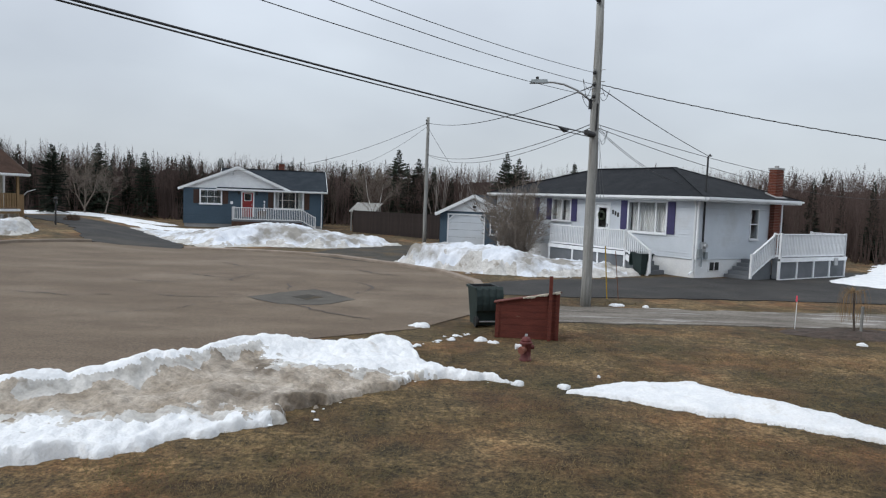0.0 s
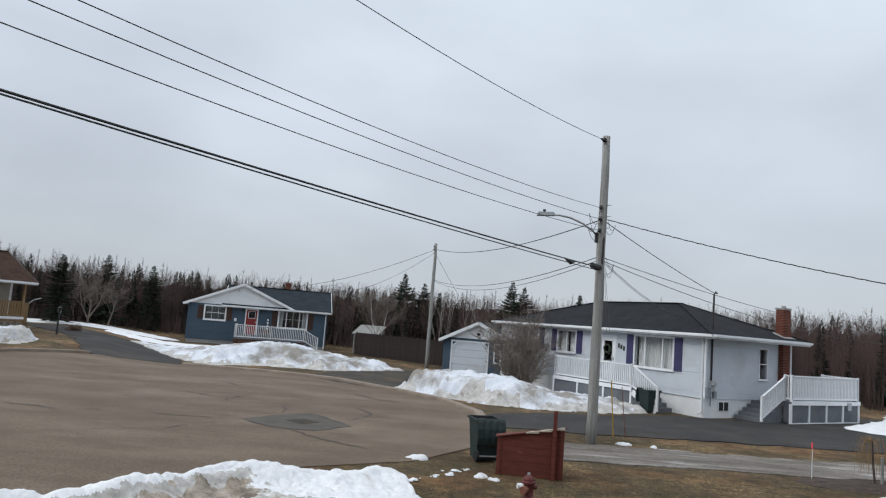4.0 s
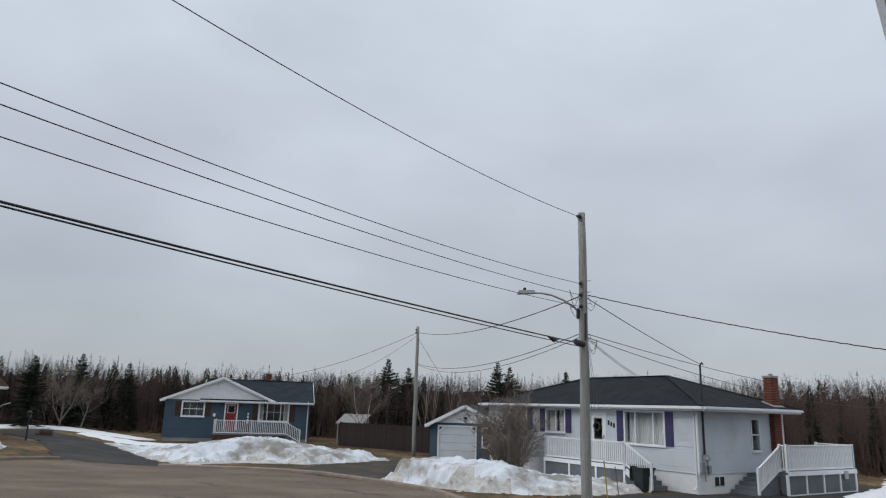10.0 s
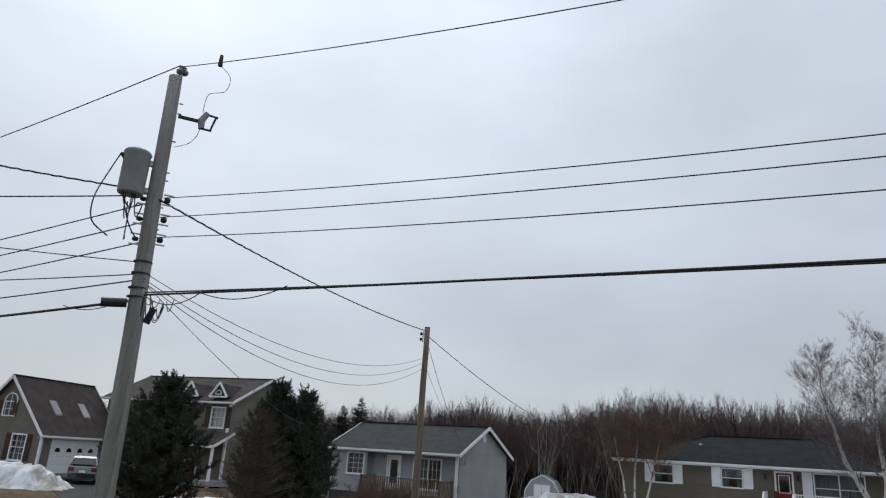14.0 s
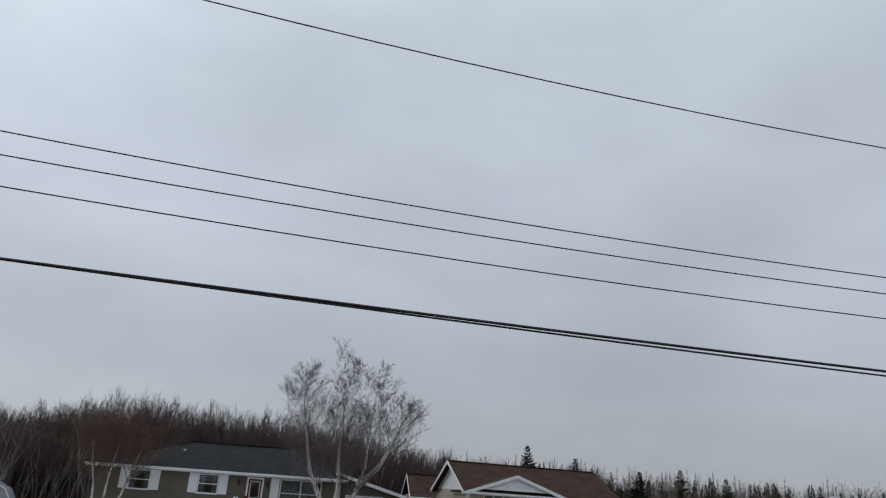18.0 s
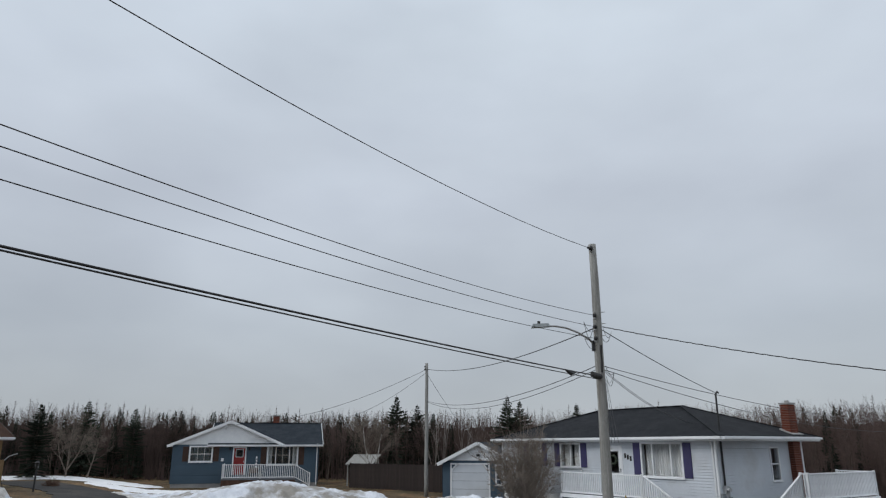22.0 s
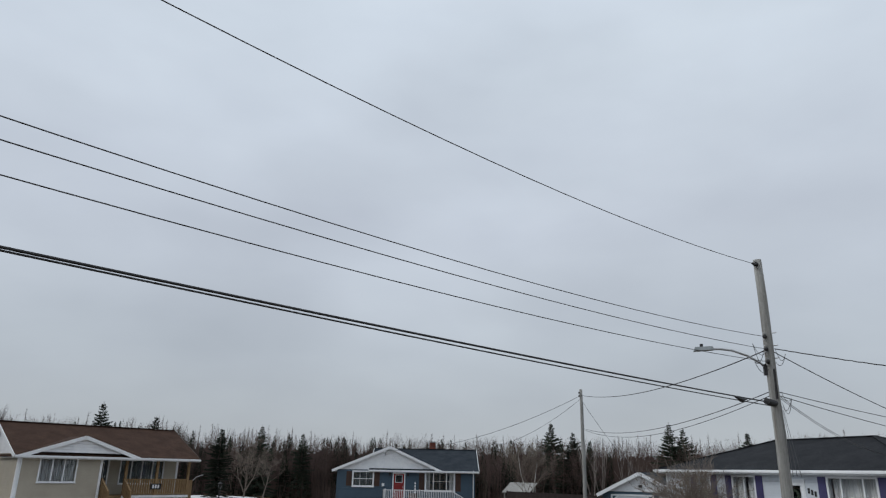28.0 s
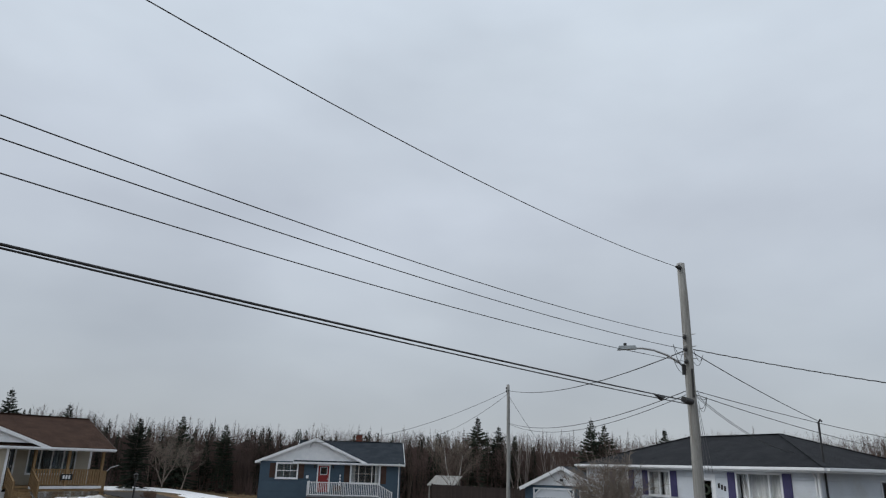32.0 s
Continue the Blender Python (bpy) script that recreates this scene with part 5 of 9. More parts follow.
# ---- the two-storey taupe house ----
def taupe_house():
    h = thing("two_storey_house", pose(-60.1, -21.8, 0, 0, 0, 64.5), "two-storey taupe house with brown roof and gabled garage wing", "house")
    # main block: local x runs along the street front
    w, d, ze, zr = 12.0, 9.0, 6.3, 8.4
    base(h, w, d, 0.5, "concrete_grey")
    up = [(10.4, 11.55, 4.25, 5.65), (7.0, 8.25, 4.2, 5.7), (4.2, 5.45, 4.2, 5.7)]
    siding(h, FRONT, 0, w, 0.5, ze - 0.1, up + [(8.6, 9.6, 0.7, 2.8)], "vinyl_taupe", 0.18)
    rest_of_walls(h, w, d, 0.5, ze - 0.1, "vinyl_taupe", ("right", "left", "back"))
    for a, b, c, e in up:
        window(h, FRONT, a, b, c, e, rows=2, grid=(3, 2), curtain=("curtain", (0.0, 1.0)), wide=0.1)
        shutter(h, FRONT, a - 0.6, a - 0.14, c - 0.05, e + 0.1, "shutter_brown")
        shutter(h, FRONT, b + 0.14, b + 0.6, c - 0.05, e + 0.1, "shutter_brown")
    house_door(h, FRONT, 8.6, 9.6, 0.7, 2.8, "red_door", (8.8, 9.4, 1.8, 2.6))
    gable_roof(h, 0, w, 0, d, ze, zr, 0.4, "roof_taupe")
    gable(h, right_side(w), 0, d, ze - 0.1, zr - 0.1, "vinyl_taupe")
    part("corner_board", Geo().box(w - 0.12, w + 0.05, -0.05, 0.1, 0.5, ze - 0.1), "trim", h)
    for x in (8.2, 10.9):
        dm = part("dormer", Geo().add([(x - 0.75, -0.25, 6.5), (x + 0.75, -0.25, 6.5), (x, -0.25, 7.5), (x, 2.7, 7.5), (x - 0.75, 1.2, 6.5), (x + 0.75, 1.2, 6.5)], [(0, 1, 2), (0, 2, 3, 4), (1, 5, 3, 2)]), "roof_taupe", h)
        part("dormer_rake", Geo().bar((x - 0.82, -0.28, 6.45), (x, -0.28, 7.56), 0.15, 0.06, up=(0, -1, 0)).bar((x + 0.82, -0.28, 6.45), (x, -0.28, 7.56), 0.15, 0.06, up=(0, -1, 0)).box(x - 0.75, x + 0.75, -0.3, -0.26, 6.42, 6.54), "trim", dm)
        arc = [(x + 0.28 * math.cos(t), -0.28, 6.66 + 0.32 * math.sin(t)) for t in np.linspace(0, math.pi, 9)]
        part("fan_window", Geo().add(arc, [tuple(range(9))]), "car_glass", dm)
        part("fan_surround", Geo().tube([(p[0], -0.29, p[2]) for p in arc] + [(x - 0.28, -0.29, 6.66), (x + 0.28, -0.29, 6.66)], 0.03, 5), "trim", dm)
    # porch roof and posts
    part("porch_roof", Geo().slab([(5.6, -2.2, 2.95), (12.7, -2.2, 2.95), (12.7, 0.0, 3.9), (5.6, 0.0, 3.9)], 0.14), "roof_taupe", h)
    part("porch_fascia", Geo().box(5.6, 12.7, -2.26, -2.2, 2.72, 2.92), "trim", h)
    part("porch_rake", Geo().bar((12.72, -2.2, 2.86), (12.72, 0, 3.82), 0.04, 0.2), "trim", h)
    for x in (5.8, 8.9, 12.5):
        part("porch_post", Geo().tube([(x, -2.05, 0), (x, -2.05, 2.75)], [0.13, 0.11], 10), "trim", h)
    part("porch_floor", Geo().box(5.6, 12.7, -2.2, 0, 0.1, 0.45), "concrete_grey", h)
    # garage wing: its gable end and its door face both show
    k = thing("garage_wing", pose(-52.2, -22.9, 0, 0, 0, 157), "taupe garage wing with steep brown roof and arched window", "garage")
    gw, gd, ge, gr = 7.0, 7.0, 3.2, 6.9
    base(k, gw, gd, 0.3, "concrete_grey")
    siding(k, FRONT, 0, gw, 0.3, ge - 0.1, [(1.0, 5.2, 0.3, 2.6)], "vinyl_taupe", 0.18)
    ls = left_side(gd)
    wins = [(1.2, 2.4, 1.1, 2.75), (4.4, 5.6, 1.1, 2.75)]
    siding(k, ls, 0, gd, 0.3, ge - 0.1, wins, "vinyl_taupe", 0.18)
    rest_of_walls(k, gw, gd, 0.3, ge - 0.1, "vinyl_taupe", ("right", "back"))
    for a, b, c, e in wins:
        window(k, ls, a, b, c, e, rows=2, grid=(3, 2), curtain=("dark_curtain", (0.0, 1.0)), wide=0.1)
        shutter(k, ls, a - 0.6, a - 0.14, c - 0.05, e + 0.1, "shutter_brown")
        shutter(k, ls, b + 0.14, b + 0.6, c - 0.05, e + 0.1, "shutter_brown")
    gable(k, ls, 0, gd, ge - 0.1, gr - 0.1, "vinyl_taupe")
    arch = [(2.9, 4.0), (4.1, 4.0)] + [(3.5 + 0.6 * math.cos(t), 5.0 + 0.6 * math.sin(t)) for t in np.linspace(0, math.pi, 9)]
    aw = part("arched_window", Geo(ls).add([(x, -0.03, z) for x, z in arch], [tuple(range(len(arch)))]), "car_glass", k)
    part("window_surround", Geo(ls).tube([(x, -0.04, z) for x, z in arch + arch[:1]], 0.06, 6), "trim", aw)
    part("glazing_bar", Geo(ls).box(3.1, 3.13, -0.05, -0.035, 4.0, 5.0).box(3.48, 3.52, -0.05, -0.035, 4.0, 5.58).box(3.87, 3.9, -0.05, -0.035, 4.0, 5.0).box(2.9, 4.1, -0.052, -0.036, 4.98, 5.03).box(2.9, 4.1, -0.052, -0.036, 4.47, 4.5), "trim", aw)
    for a in (2.72, 4.12):
        shutter(k, ls, a - 0.32, a + 0.1, 4.0, 5.1, "shutter_brown")
    gable_roof(k, 0, gw, 0, gd, ge, gr, 0.35, "roof_taupe")
    for x in (1.7, 4.4):
        part("skylight", Geo().slab([(x, 1.0, 4.36), (x + 0.6, 1.0, 4.36), (x + 0.6, 1.9, 5.31), (x, 1.9, 5.31)], 0.1), "concrete_grey", k)
    gdoor = part("garage_door", Geo().box(0.88, 1.0, -0.05, 0.05, 0.3, 2.72).box(5.2, 5.32, -0.05, 0.05, 0.3, 2.72).box(1.0, 5.2, -0.05, 0.05, 2.6, 2.72), "trim", k)
    for i in range(4):
        part("door_panel", Geo().box(1.0, 5.2, 0.0, 0.03, 0.3 + i * 0.575, 0.865 + i * 0.575), "white", gdoor)
    for i in range(4):
        x = 1.55 + i * 1.03
        fan = [(x + 0.26 * math.cos(t), -0.006, 1.75 + 0.3 * math.sin(t)) for t in np.linspace(0, math.pi, 7)]
        part("fan_light", Geo().add(fan, [tuple(range(7))]), "car_glass", gdoor)
    part("corner_post", Geo().box(-0.05, 0.1, -0.08, 0.1, 0.3, ge - 0.1), "trim", k)
    for x in (0.5, 6.4):
        part("planter", Geo().tube([(x, -0.3, 0.02), (x, -0.3, 0.5)], [0.18, 0.24], 10), "black", k)
    return h


taupe_house()

# ---- poles and cables ----
P1, P2, P3, SP = Vector((4.67, 20.68, 0)), Vector((-11.69, -4.14, 0)), Vector((-1.06, 47.99, 0)), Vector((-25.45, 1.6, 0))
ALONG = (P2 - P1).normalized()


def shaft(owner, height, r0, r1, material, lean=(0, 0)):
    n = 9
    pts = [(lean[0] * (i / (n - 1) - 0.7) + 0.012 * math.sin(i * 2.1), lean[1] * (i / (n - 1) - 0.7) + 0.012 * math.cos(i * 1.7), -0.3 + (height + 0.3) * i / (n - 1)) for i in range(n)]
    return part("shaft", Geo().tube(pts, [r0 + (r1 - r0) * i / (n - 1) for i in range(n)], 16), material, owner, smooth=True)


def spool(owner, p, axis, r=0.055):
    """A clevis with its spool insulator."""
    p, axis = Vector(p), Vector(axis).normalized()
    part("insulator", Geo().tube([p + axis * 0.02, p + axis * 0.05, p + axis * 0.09, p + axis * 0.12], [r * 0.6, r, r, r * 0.6], 10), "black", owner)
    for k in (-0.09, 0.09):
        part("bracket", Geo().bar(p + Vector((0, 0, k)), p + axis * 0.16 + Vector((0, 0, k)), 0.03, 0.02), "steel", owner)


def cable(a, b, sag, r, label, material="wire", n=26, sides=6, wave=0.0, name="overhead_cable"):
    a, b = Vector(a), Vector(b)
    n = 110 if wave else n
    pts = []
    for i in range(n + 1):
        t = i / n
        p = a.lerp(b, t)
        p.z -= 4 * sag * t * (1 - t) + wave * math.sin(i * 2.6)
        pts.append(p)
    ob = tagged(part(name, Geo().tube(pts, r, sides), material, smooth=True), label, "cable", "overhead cables")
    return ob


def loops(owner, start, end, drop, r=0.012, name="jumper", material="wire"):
    a, b = Vector(start), Vector(end)
    pts = []
    for i in range(11):
        t = i / 10
        p = a.lerp(b, t)
        p.z -= 4 * drop * t * (1 - t)
        pts.append(p)
    part(name, Geo().tube(pts, r, 6), material, owner, smooth=True)


def curved(pts, n=5):
    """A smooth line through the points."""
    pts = [Vector(p) for p in pts]
    out = []
    for i in range(len(pts) - 1):
        a, b, c, d = pts[max(i - 1, 0)], pts[i], pts[i + 1], pts[min(i + 2, len(pts) - 1)]
        for k in range(n):
            t = k / n
            out.append(0.5 * (2 * b + (c - a) * t + (2 * a - 5 * b + 4 * c - d) * t * t + (3 * b - a - 3 * c + d) * t ** 3))
    return out + [pts[-1]]


def street_pole():
    t = thing("utility_pole", Matrix.Translation(P1), "tall weathered grey wooden utility pole carrying a street lamp", "pole")
    shaft(t, 9.27, 0.165, 0.115, "wood_pole")
    d = ALONG
    spool(t, d * 0.1 + Vector((0, 0, 9.1)), d, 0.07)
    part("dead_end", Geo().tube([d * 0.12 + Vector((0, 0, 9.1)), d * 0.4 + Vector((0, 0, 9.08))], [0.05, 0.035], 8), "black", t)
    for z in (7.0, 6.65, 6.3):
        spool(t, d * 0.12 + Vector((0, 0, z)), d)
        part("bolt", Geo().tube([(0.1, -0.1, z + 0.1), (0.2, -0.19, z + 0.1)], 0.014, 6), "steel", t)
    # lamp bracket reaches out over the road
    tip = Vector((-1.70, -0.33, 6.64))
    arm = [Vector((-0.12, -0.03, 6.1)), Vector((-0.26, -0.05, 6.27)), Vector((-0.6, -0.11, 6.48)), Vector((-1.0, -0.19, 6.62)), Vector((-1.35, -0.26, 6.66)), tip]
    part("lamp_arm", Geo().tube(arm, 0.032, 8), "steel", t, smooth=True)
    part("arm_bracket", Geo().box(-0.2, -0.08, -0.08, 0.06, 5.95, 6.25), "black", t)
    x, y, z = tip
    g = Geo().add([(x - 0.34, y - 0.12, z - 0.05), (x + 0.2, y - 0.1, z - 0.02), (x + 0.2, y + 0.1, z - 0.02), (x - 0.34, y + 0.12, z - 0.05),
                   (x - 0.30, y - 0.09, z + 0.06), (x + 0.16, y - 0.07, z + 0.08), (x + 0.16, y + 0.07, z + 0.08), (x - 0.30, y + 0.09, z + 0.06)],
                  [(0, 3, 2, 1), (4, 5, 6, 7), (0, 1, 5, 4), (1, 2, 6, 5), (2, 3, 7, 6), (3, 0, 4, 7)])
    head = part("lamp_head", g, "can_grey", t, "grey flat street lamp head")
    part("photocell", Geo().tube([(x - 0.12, y, z + 0.06), (x - 0.12, y, z + 0.15)], 0.045, 8), "black", head)
    part("splice_case", Geo().tube([Vector((0.02, 0, 5.18)) + d * 0.1, Vector((0.0, 0, 5.2)) + d * 0.62], 0.085, 10), "black", t, "black cable splice case")
    part("riser", Geo().tube([(0.02, -0.16, 5.3), (0.03, -0.17, 6.1)], 0.03, 6), "black", t)
    for k, (z0, z1, dr) in enumerate(((6.65, 6.3, 0.25), (6.3, 6.6, 0.3), (5.2, 5.1, 0.35), (6.7, 6.1, 0.2), (5.5, 5.1, 0.15))):
        s = -1 if k % 2 else 1
        loops(t, (s * 0.14, -0.1, z0), (s * 0.45 * (1 if s < 0 else 0.8), -0.2, z1 + 0.2), dr, 0.007)
        loops(t, (s * 0.45 * (1 if s < 0 else 0.8), -0.2, z1 + 0.2), (s * 0.1, -0.14, z1), 0.2, 0.007)
    for k in range(3):
        part("ground_wire", Geo().tube([(0.1 + 0.02 * k, -0.13, 5.0), (0.16 + 0.1 * k, -0.15, 3.3)], 0.006, 5), "wire_grey", t)
    m = thing("guy_marker", Matrix.Translation((5.72, 22.4, 0)), "yellow and steel guy wire markers by the pole", "marker")
    part("sleeve", Geo().tube([(0.02, 0, 0.0), (-0.12, 0, 1.75)], 0.02, 8), "yellow", m)
    part("rod", Geo().tube([(0.4, 0, -0.02), (0.2, -0.1, 1.6)], 0.013, 6), "rust", m)


street_pole()


def transformer_pole():
    t = thing("transformer_pole", Matrix.Translation(P2), "grey wooden utility pole with a pole-top transformer can", "pole")
    shaft(t, 9.45, 0.165, 0.115, "wood_pole", lean=(0.08, -0.23))
    # axes seen from the lawn: r runs to the right of the picture there
    r = Vector((0.94, 0.33, 0)).cross(Vector((0, 0, 1))) * -1.0
    f = Vector((0.94, 0.33, 0))
    up = Vector((0, 0, 1))
    top = Vector((0.02, -0.07, 9.45))
    part("pin", Geo().tube([top - up * 0.1 + r * 0.1, top + up * 0.12 + r * 0.1], 0.02, 6), "steel", t)
    part("top_insulator", Geo().tube([top + r * 0.1 + up * h for h in (0.08, 0.1, 0.14, 0.17, 0.22, 0.25)], [0.05, 0.1, 0.11, 0.06, 0.07, 0.03], 12), "can_grey", t)
    # transformer can
    c = -r * 0.41 + f * 0.08
    can = part("transformer_can", Geo().tube([c + up * h for h in (7.06, 7.09, 7.78, 7.8, 7.84)], [0.195, 0.21, 0.215, 0.23, 0.21], 20), "can_grey", t, "grey transformer can", smooth=True)
    part("can_lid", Geo().tube([c + up * 7.83, c + up * 7.87], [0.21, 0.15], 20), "can_grey", can)
    part("can_strap", Geo().bar(c + f * 0.2 + up * 7.12, c + f * 0.2 + up * 7.75, 0.012, 0.012), "steel", can)
    for h in (7.2, 7.7):
        part("can_hanger", Geo().bar(-r * 0.24 + up * h, -r * 0.05 + up * h, 0.07, 0.09), "steel", can)
    part("bushing", Geo().tube([c - r * 0.15 + up * 7.66, c - r * 0.26 + up * 7.76], [0.05, 0.03], 8), "black", can)
    # fused cutout on its arm
    q = r * 0.5 + up * 8.72
    part("cutout_arm", Geo().bar(r * 0.1 + up * 8.7, r * 0.45 + up * 8.7, 0.05, 0.05), "black", t)
    part("cutout_body", Geo().tube([q + r * 0.02 - up * 0.15, q + r * 0.0, q + r * 0.08 + up * 0.17], [0.055, 0.065, 0.05], 10), "can_grey", t, "grey fused cutout")
    part("cutout_fuse", Geo().tube([q + r * 0.18 - up * 0.13, q + r * 0.24 + up * 0.12], 0.02, 6).bar(q + up * 0.15 + r * 0.06, q + up * 0.13 + r * 0.28, 0.03).bar(q - up * 0.15 + r * 0.02, q - up * 0.15 + r * 0.2, 0.03), "black", t)
    w = -ALONG * 1.0 + up * 9.63
    part("hot_clamp", Geo().tube([w + up * 0.05, w - up * 0.16], [0.03, 0.045], 8), "black", t)
    part("tap_wire", Geo().tube(curved([w - up * 0.15, w + r * 0.2 - up * 0.33, w + r * 0.16 - up * 0.62, w - r * 0.1 - up * 0.76, q + up * 0.17]), 0.006, 5), "wire", t)
    part("lead_wire", Geo().tube(curved([q - up * 0.15, q - r * 0.04 - up * 0.33, q - r * 0.16 - up * 0.5, r * 0.12 + up * 8.1]), 0.006, 5), "wire", t)
    for z in (7.1, 6.74, 6.38):
        spool(t, r * 0.12 + up * z, r)
        spool(t, -r * 0.12 + up * (z - 0.05), -r, 0.04)
    # secondary leads hanging from the can
    rnd = random.Random(5)
    for i in range(6):
        a = c + up * 7.07 + r * rnd.uniform(-0.15, 0.15) + f * 0.08
        b = -r * rnd.uniform(0.1, 0.45) + up * rnd.choice((6.95, 6.65, 6.35))
        loops(t, a, b, rnd.uniform(0.05, 0.35), 0.011)
    part("riser_loop", Geo().tube(curved([c - r * 0.26 + up * 7.75, c - r * 0.38 + up * 7.4, c - r * 0.52 + up * 6.9, c - r * 0.48 + up * 6.5, c - r * 0.2 + up * 6.28]), 0.012, 6), "wire", t)
    part("splice_case", Geo().tube([-r * 0.12 + up * 5.22 + f * 0.1, -r * 0.5 + up * 5.18 + f * 0.1], 0.075, 10), "black", t, "black cable splice case")
    part("hanging_splice", Geo().tube([r * 0.3 + up * 5.2, r * 0.22 + up * 4.95], [0.055, 0.065], 8), "black", t)
    for i in range(9):
        a = r * rnd.uniform(0.1, 0.5) + up * rnd.uniform(5.2, 5.4) + f * 0.1
        b = r * rnd.uniform(0.1, 0.6) + up * rnd.uniform(5.2, 5.4) + f * 0.12
        loops(t, a, b, rnd.uniform(0.1, 0.4), 0.008)
    for z in (5.35, 5.5, 5.75, 5.95):
        part("band", Geo().tube([up * (z - 0.01), up * (z + 0.01)], 0.152, 14), "black", t)
    for z in (8.95, 8.75, 8.2, 7.6, 7.45, 6.95, 6.55):
        part("bolt", Geo().tube([r * 0.08 + up * z, r * 0.145 + up * z], 0.014, 6), "steel", t)


transformer_pole()
slack = thing("slack_loop", Matrix.Translation(P2), "slack black cable loop lashed beside the pole", "cable")
for a_, b_, s_ in ((0.25, 1.5, 0.16), (1.5, 3.2, 0.14)):
    loops(slack, -ALONG * a_ + Vector((0, 0, 5.34)), -ALONG * b_ + Vector((0, 0, 5.36)), s_, 0.008, "strand")
loops(slack, ALONG * 0.3 + Vector((0, 0, 5.32)), ALONG * 1.9 + Vector((0, 0, 5.3)), 0.12, 0.008, "strand")


def plain_pole(p, h, name, label, material):
    t = thing(name, Matrix.Translation(p), label, "pole")
    shaft(t, h, 0.14, 0.10, material)
    part("rack", Geo().box(-0.13, -0.1, -0.15, -0.11, h - 0.55, h - 0.15), "steel", t)
    for z in (h - 0.25, h - 0.45):
        part("insulator", Geo().tube([(-0.12, -0.2, z - 0.05), (-0.12, -0.2, z + 0.05)], 0.045, 8), "black", t)


plain_pole(P3, 8.7, "service_pole", "slim grey wooden service pole near the blue house", "wood_pole")
plain_pole(SP, 7.75, "service_pole", "brown stained wooden service pole by the grey driveway", "wood_pole2")


def at(p, z, dx=0.0, dy=0.0):
    return (p.x + dx, p.y + dy, z)


d_ = ALONG * 0.2
cable(at(P1, 9.08, ALONG.x * 0.4, ALONG.y * 0.4), at(P2, 9.66, 0.03, 0.0), 0.915, 0.0084, "thin primary conductor strung between two poles", "wire")
for z1, z2, s in ((7.0, 7.08, 0.62), (6.65, 6.73, 0.50), (6.3, 6.37, 0.49)):
    cable(at(P1, z1, d_.x, d_.y), at(P2, z2, -d_.x, -d_.y), s, 0.0075, "thin secondary conductor strung between two poles", "wire")
cable(at(P1, 5.19, d_.x, d_.y), at(P2, 5.38, -d_.x, -d_.y), 0.125, 0.017, "thick black communication cable between two poles")
cable(at(P1, 5.1, d_.x, d_.y), at(P2, 5.42, -d_.x, -d_.y), 0.15, 0.012, "black strand lashed below the communication cable")
lash = thing("cable_splice", Matrix.Translation(P1 + ALONG * 2.2), "small black bulge on the communication cable", "cable")
part("body", Geo().tube([Vector((0, 0, 5.17)) - ALONG * 0.35, Vector((0, 0, 5.1)), Vector((0, 0, 5.17)) + ALONG * 0.4], [0.02, 0.06, 0.02], 8), "black", lash)
# from the lamp pole
cable(at(P1, 6.68), at(P3, 8.3), 0.55, 0.016, "twisted service cable to the slim pole")
cable(at(P1, 5.55), at(P3, 6.15), 0.65, 0.012, "thin phone line to the slim pole")
cable(at(P1, 5.45), at(P3, 6.1), 0.8, 0.010, "thin phone line to the slim pole")
cable(at(P1, 6.68, 0.15, 0.0), (16.9, 12.2, 3.78), 0.35, 0.015, "twisted service cable swinging off to a house", wave=0.007)
cable(at(P1, 6.62, 0.1, 0.05), (11.75, 30.25, 5.42), 0.08, 0.013, "service cable to the mast of the bungalow")
cable(at(P1, 5.5, 0.1, 0), (30.0, 42.0, 4.6), 0.6, 0.010, "thin phone line running past the bungalow")
cable(at(P1, 5.4, 0.1, 0), (30.0, 42.0, 4.3), 0.9, 0.010, "thin phone line running past the bungalow")
cable(at(P1, 5.4, 0.1, 0), (12.2, 34.4, 4.3), 0.3, 0.008, "thin phone line to the bungalow roof")
cable(at(P1, 5.35, 0.1, 0), (12.5, 34.0, 4.25), 0.42, 0.008, "thin phone line to the bungalow roof")
# from the slim pole
cable(at(P3, 8.3), (-17.6, 58.2, 4.85), 0.9, 0.014, "service cable to the blue house gable")
cable(at(P3, 8.1), (-11.4, 63.0, 5.2), 0.9, 0.011, "thin line to the back of the blue house")
cable(at(P3, 8.0), (2.1, 45.45, 3.3), 0.15, 0.011, "thin line down to the small garage")
# from the transformer pole
cable(at(P2, 7.05, 0.1, 0.1), at(SP, 7.6), 0.2, 0.016, "twisted service cable to the brown pole", wave=0.007)
for z1, z2, s, e in ((5.75, 6.62, 0.8, SP), (5.65, 6.45, 0.95, SP), (5.6, 6.25, 1.1, SP)):
    cable(at(P2, z1, 0.1, 0.1), at(e, z2), s, 0.007, "thin phone line to the brown pole", "wire_grey")
cable(at(P2, 5.6, 0.1, 0.1), (-50.0, -3.0, 4.6), 0.8, 0.007, "thin phone line to the grey house", "wire_grey")
cable(at(SP, 7.45), (-44.5, 13.0, 4.9), 0.45, 0.014, "service cable towards the woods edge")
cable(at(SP, 7.3), (-44.0, 5.3, 4.3), 0.3, 0.011, "service cable to the grey house")
cable(at(SP, 6.4), (-44.2, 5.5, 4.1), 0.35, 0.007, "thin phone line to the grey house", "wire_grey")
far = P2 + ALONG * 38.0
cable(at(P2, 9.68, 0.05, 0.0), at(far, 9.5), 1.0, 0.011, "thin primary conductor running on along the street", "wire")
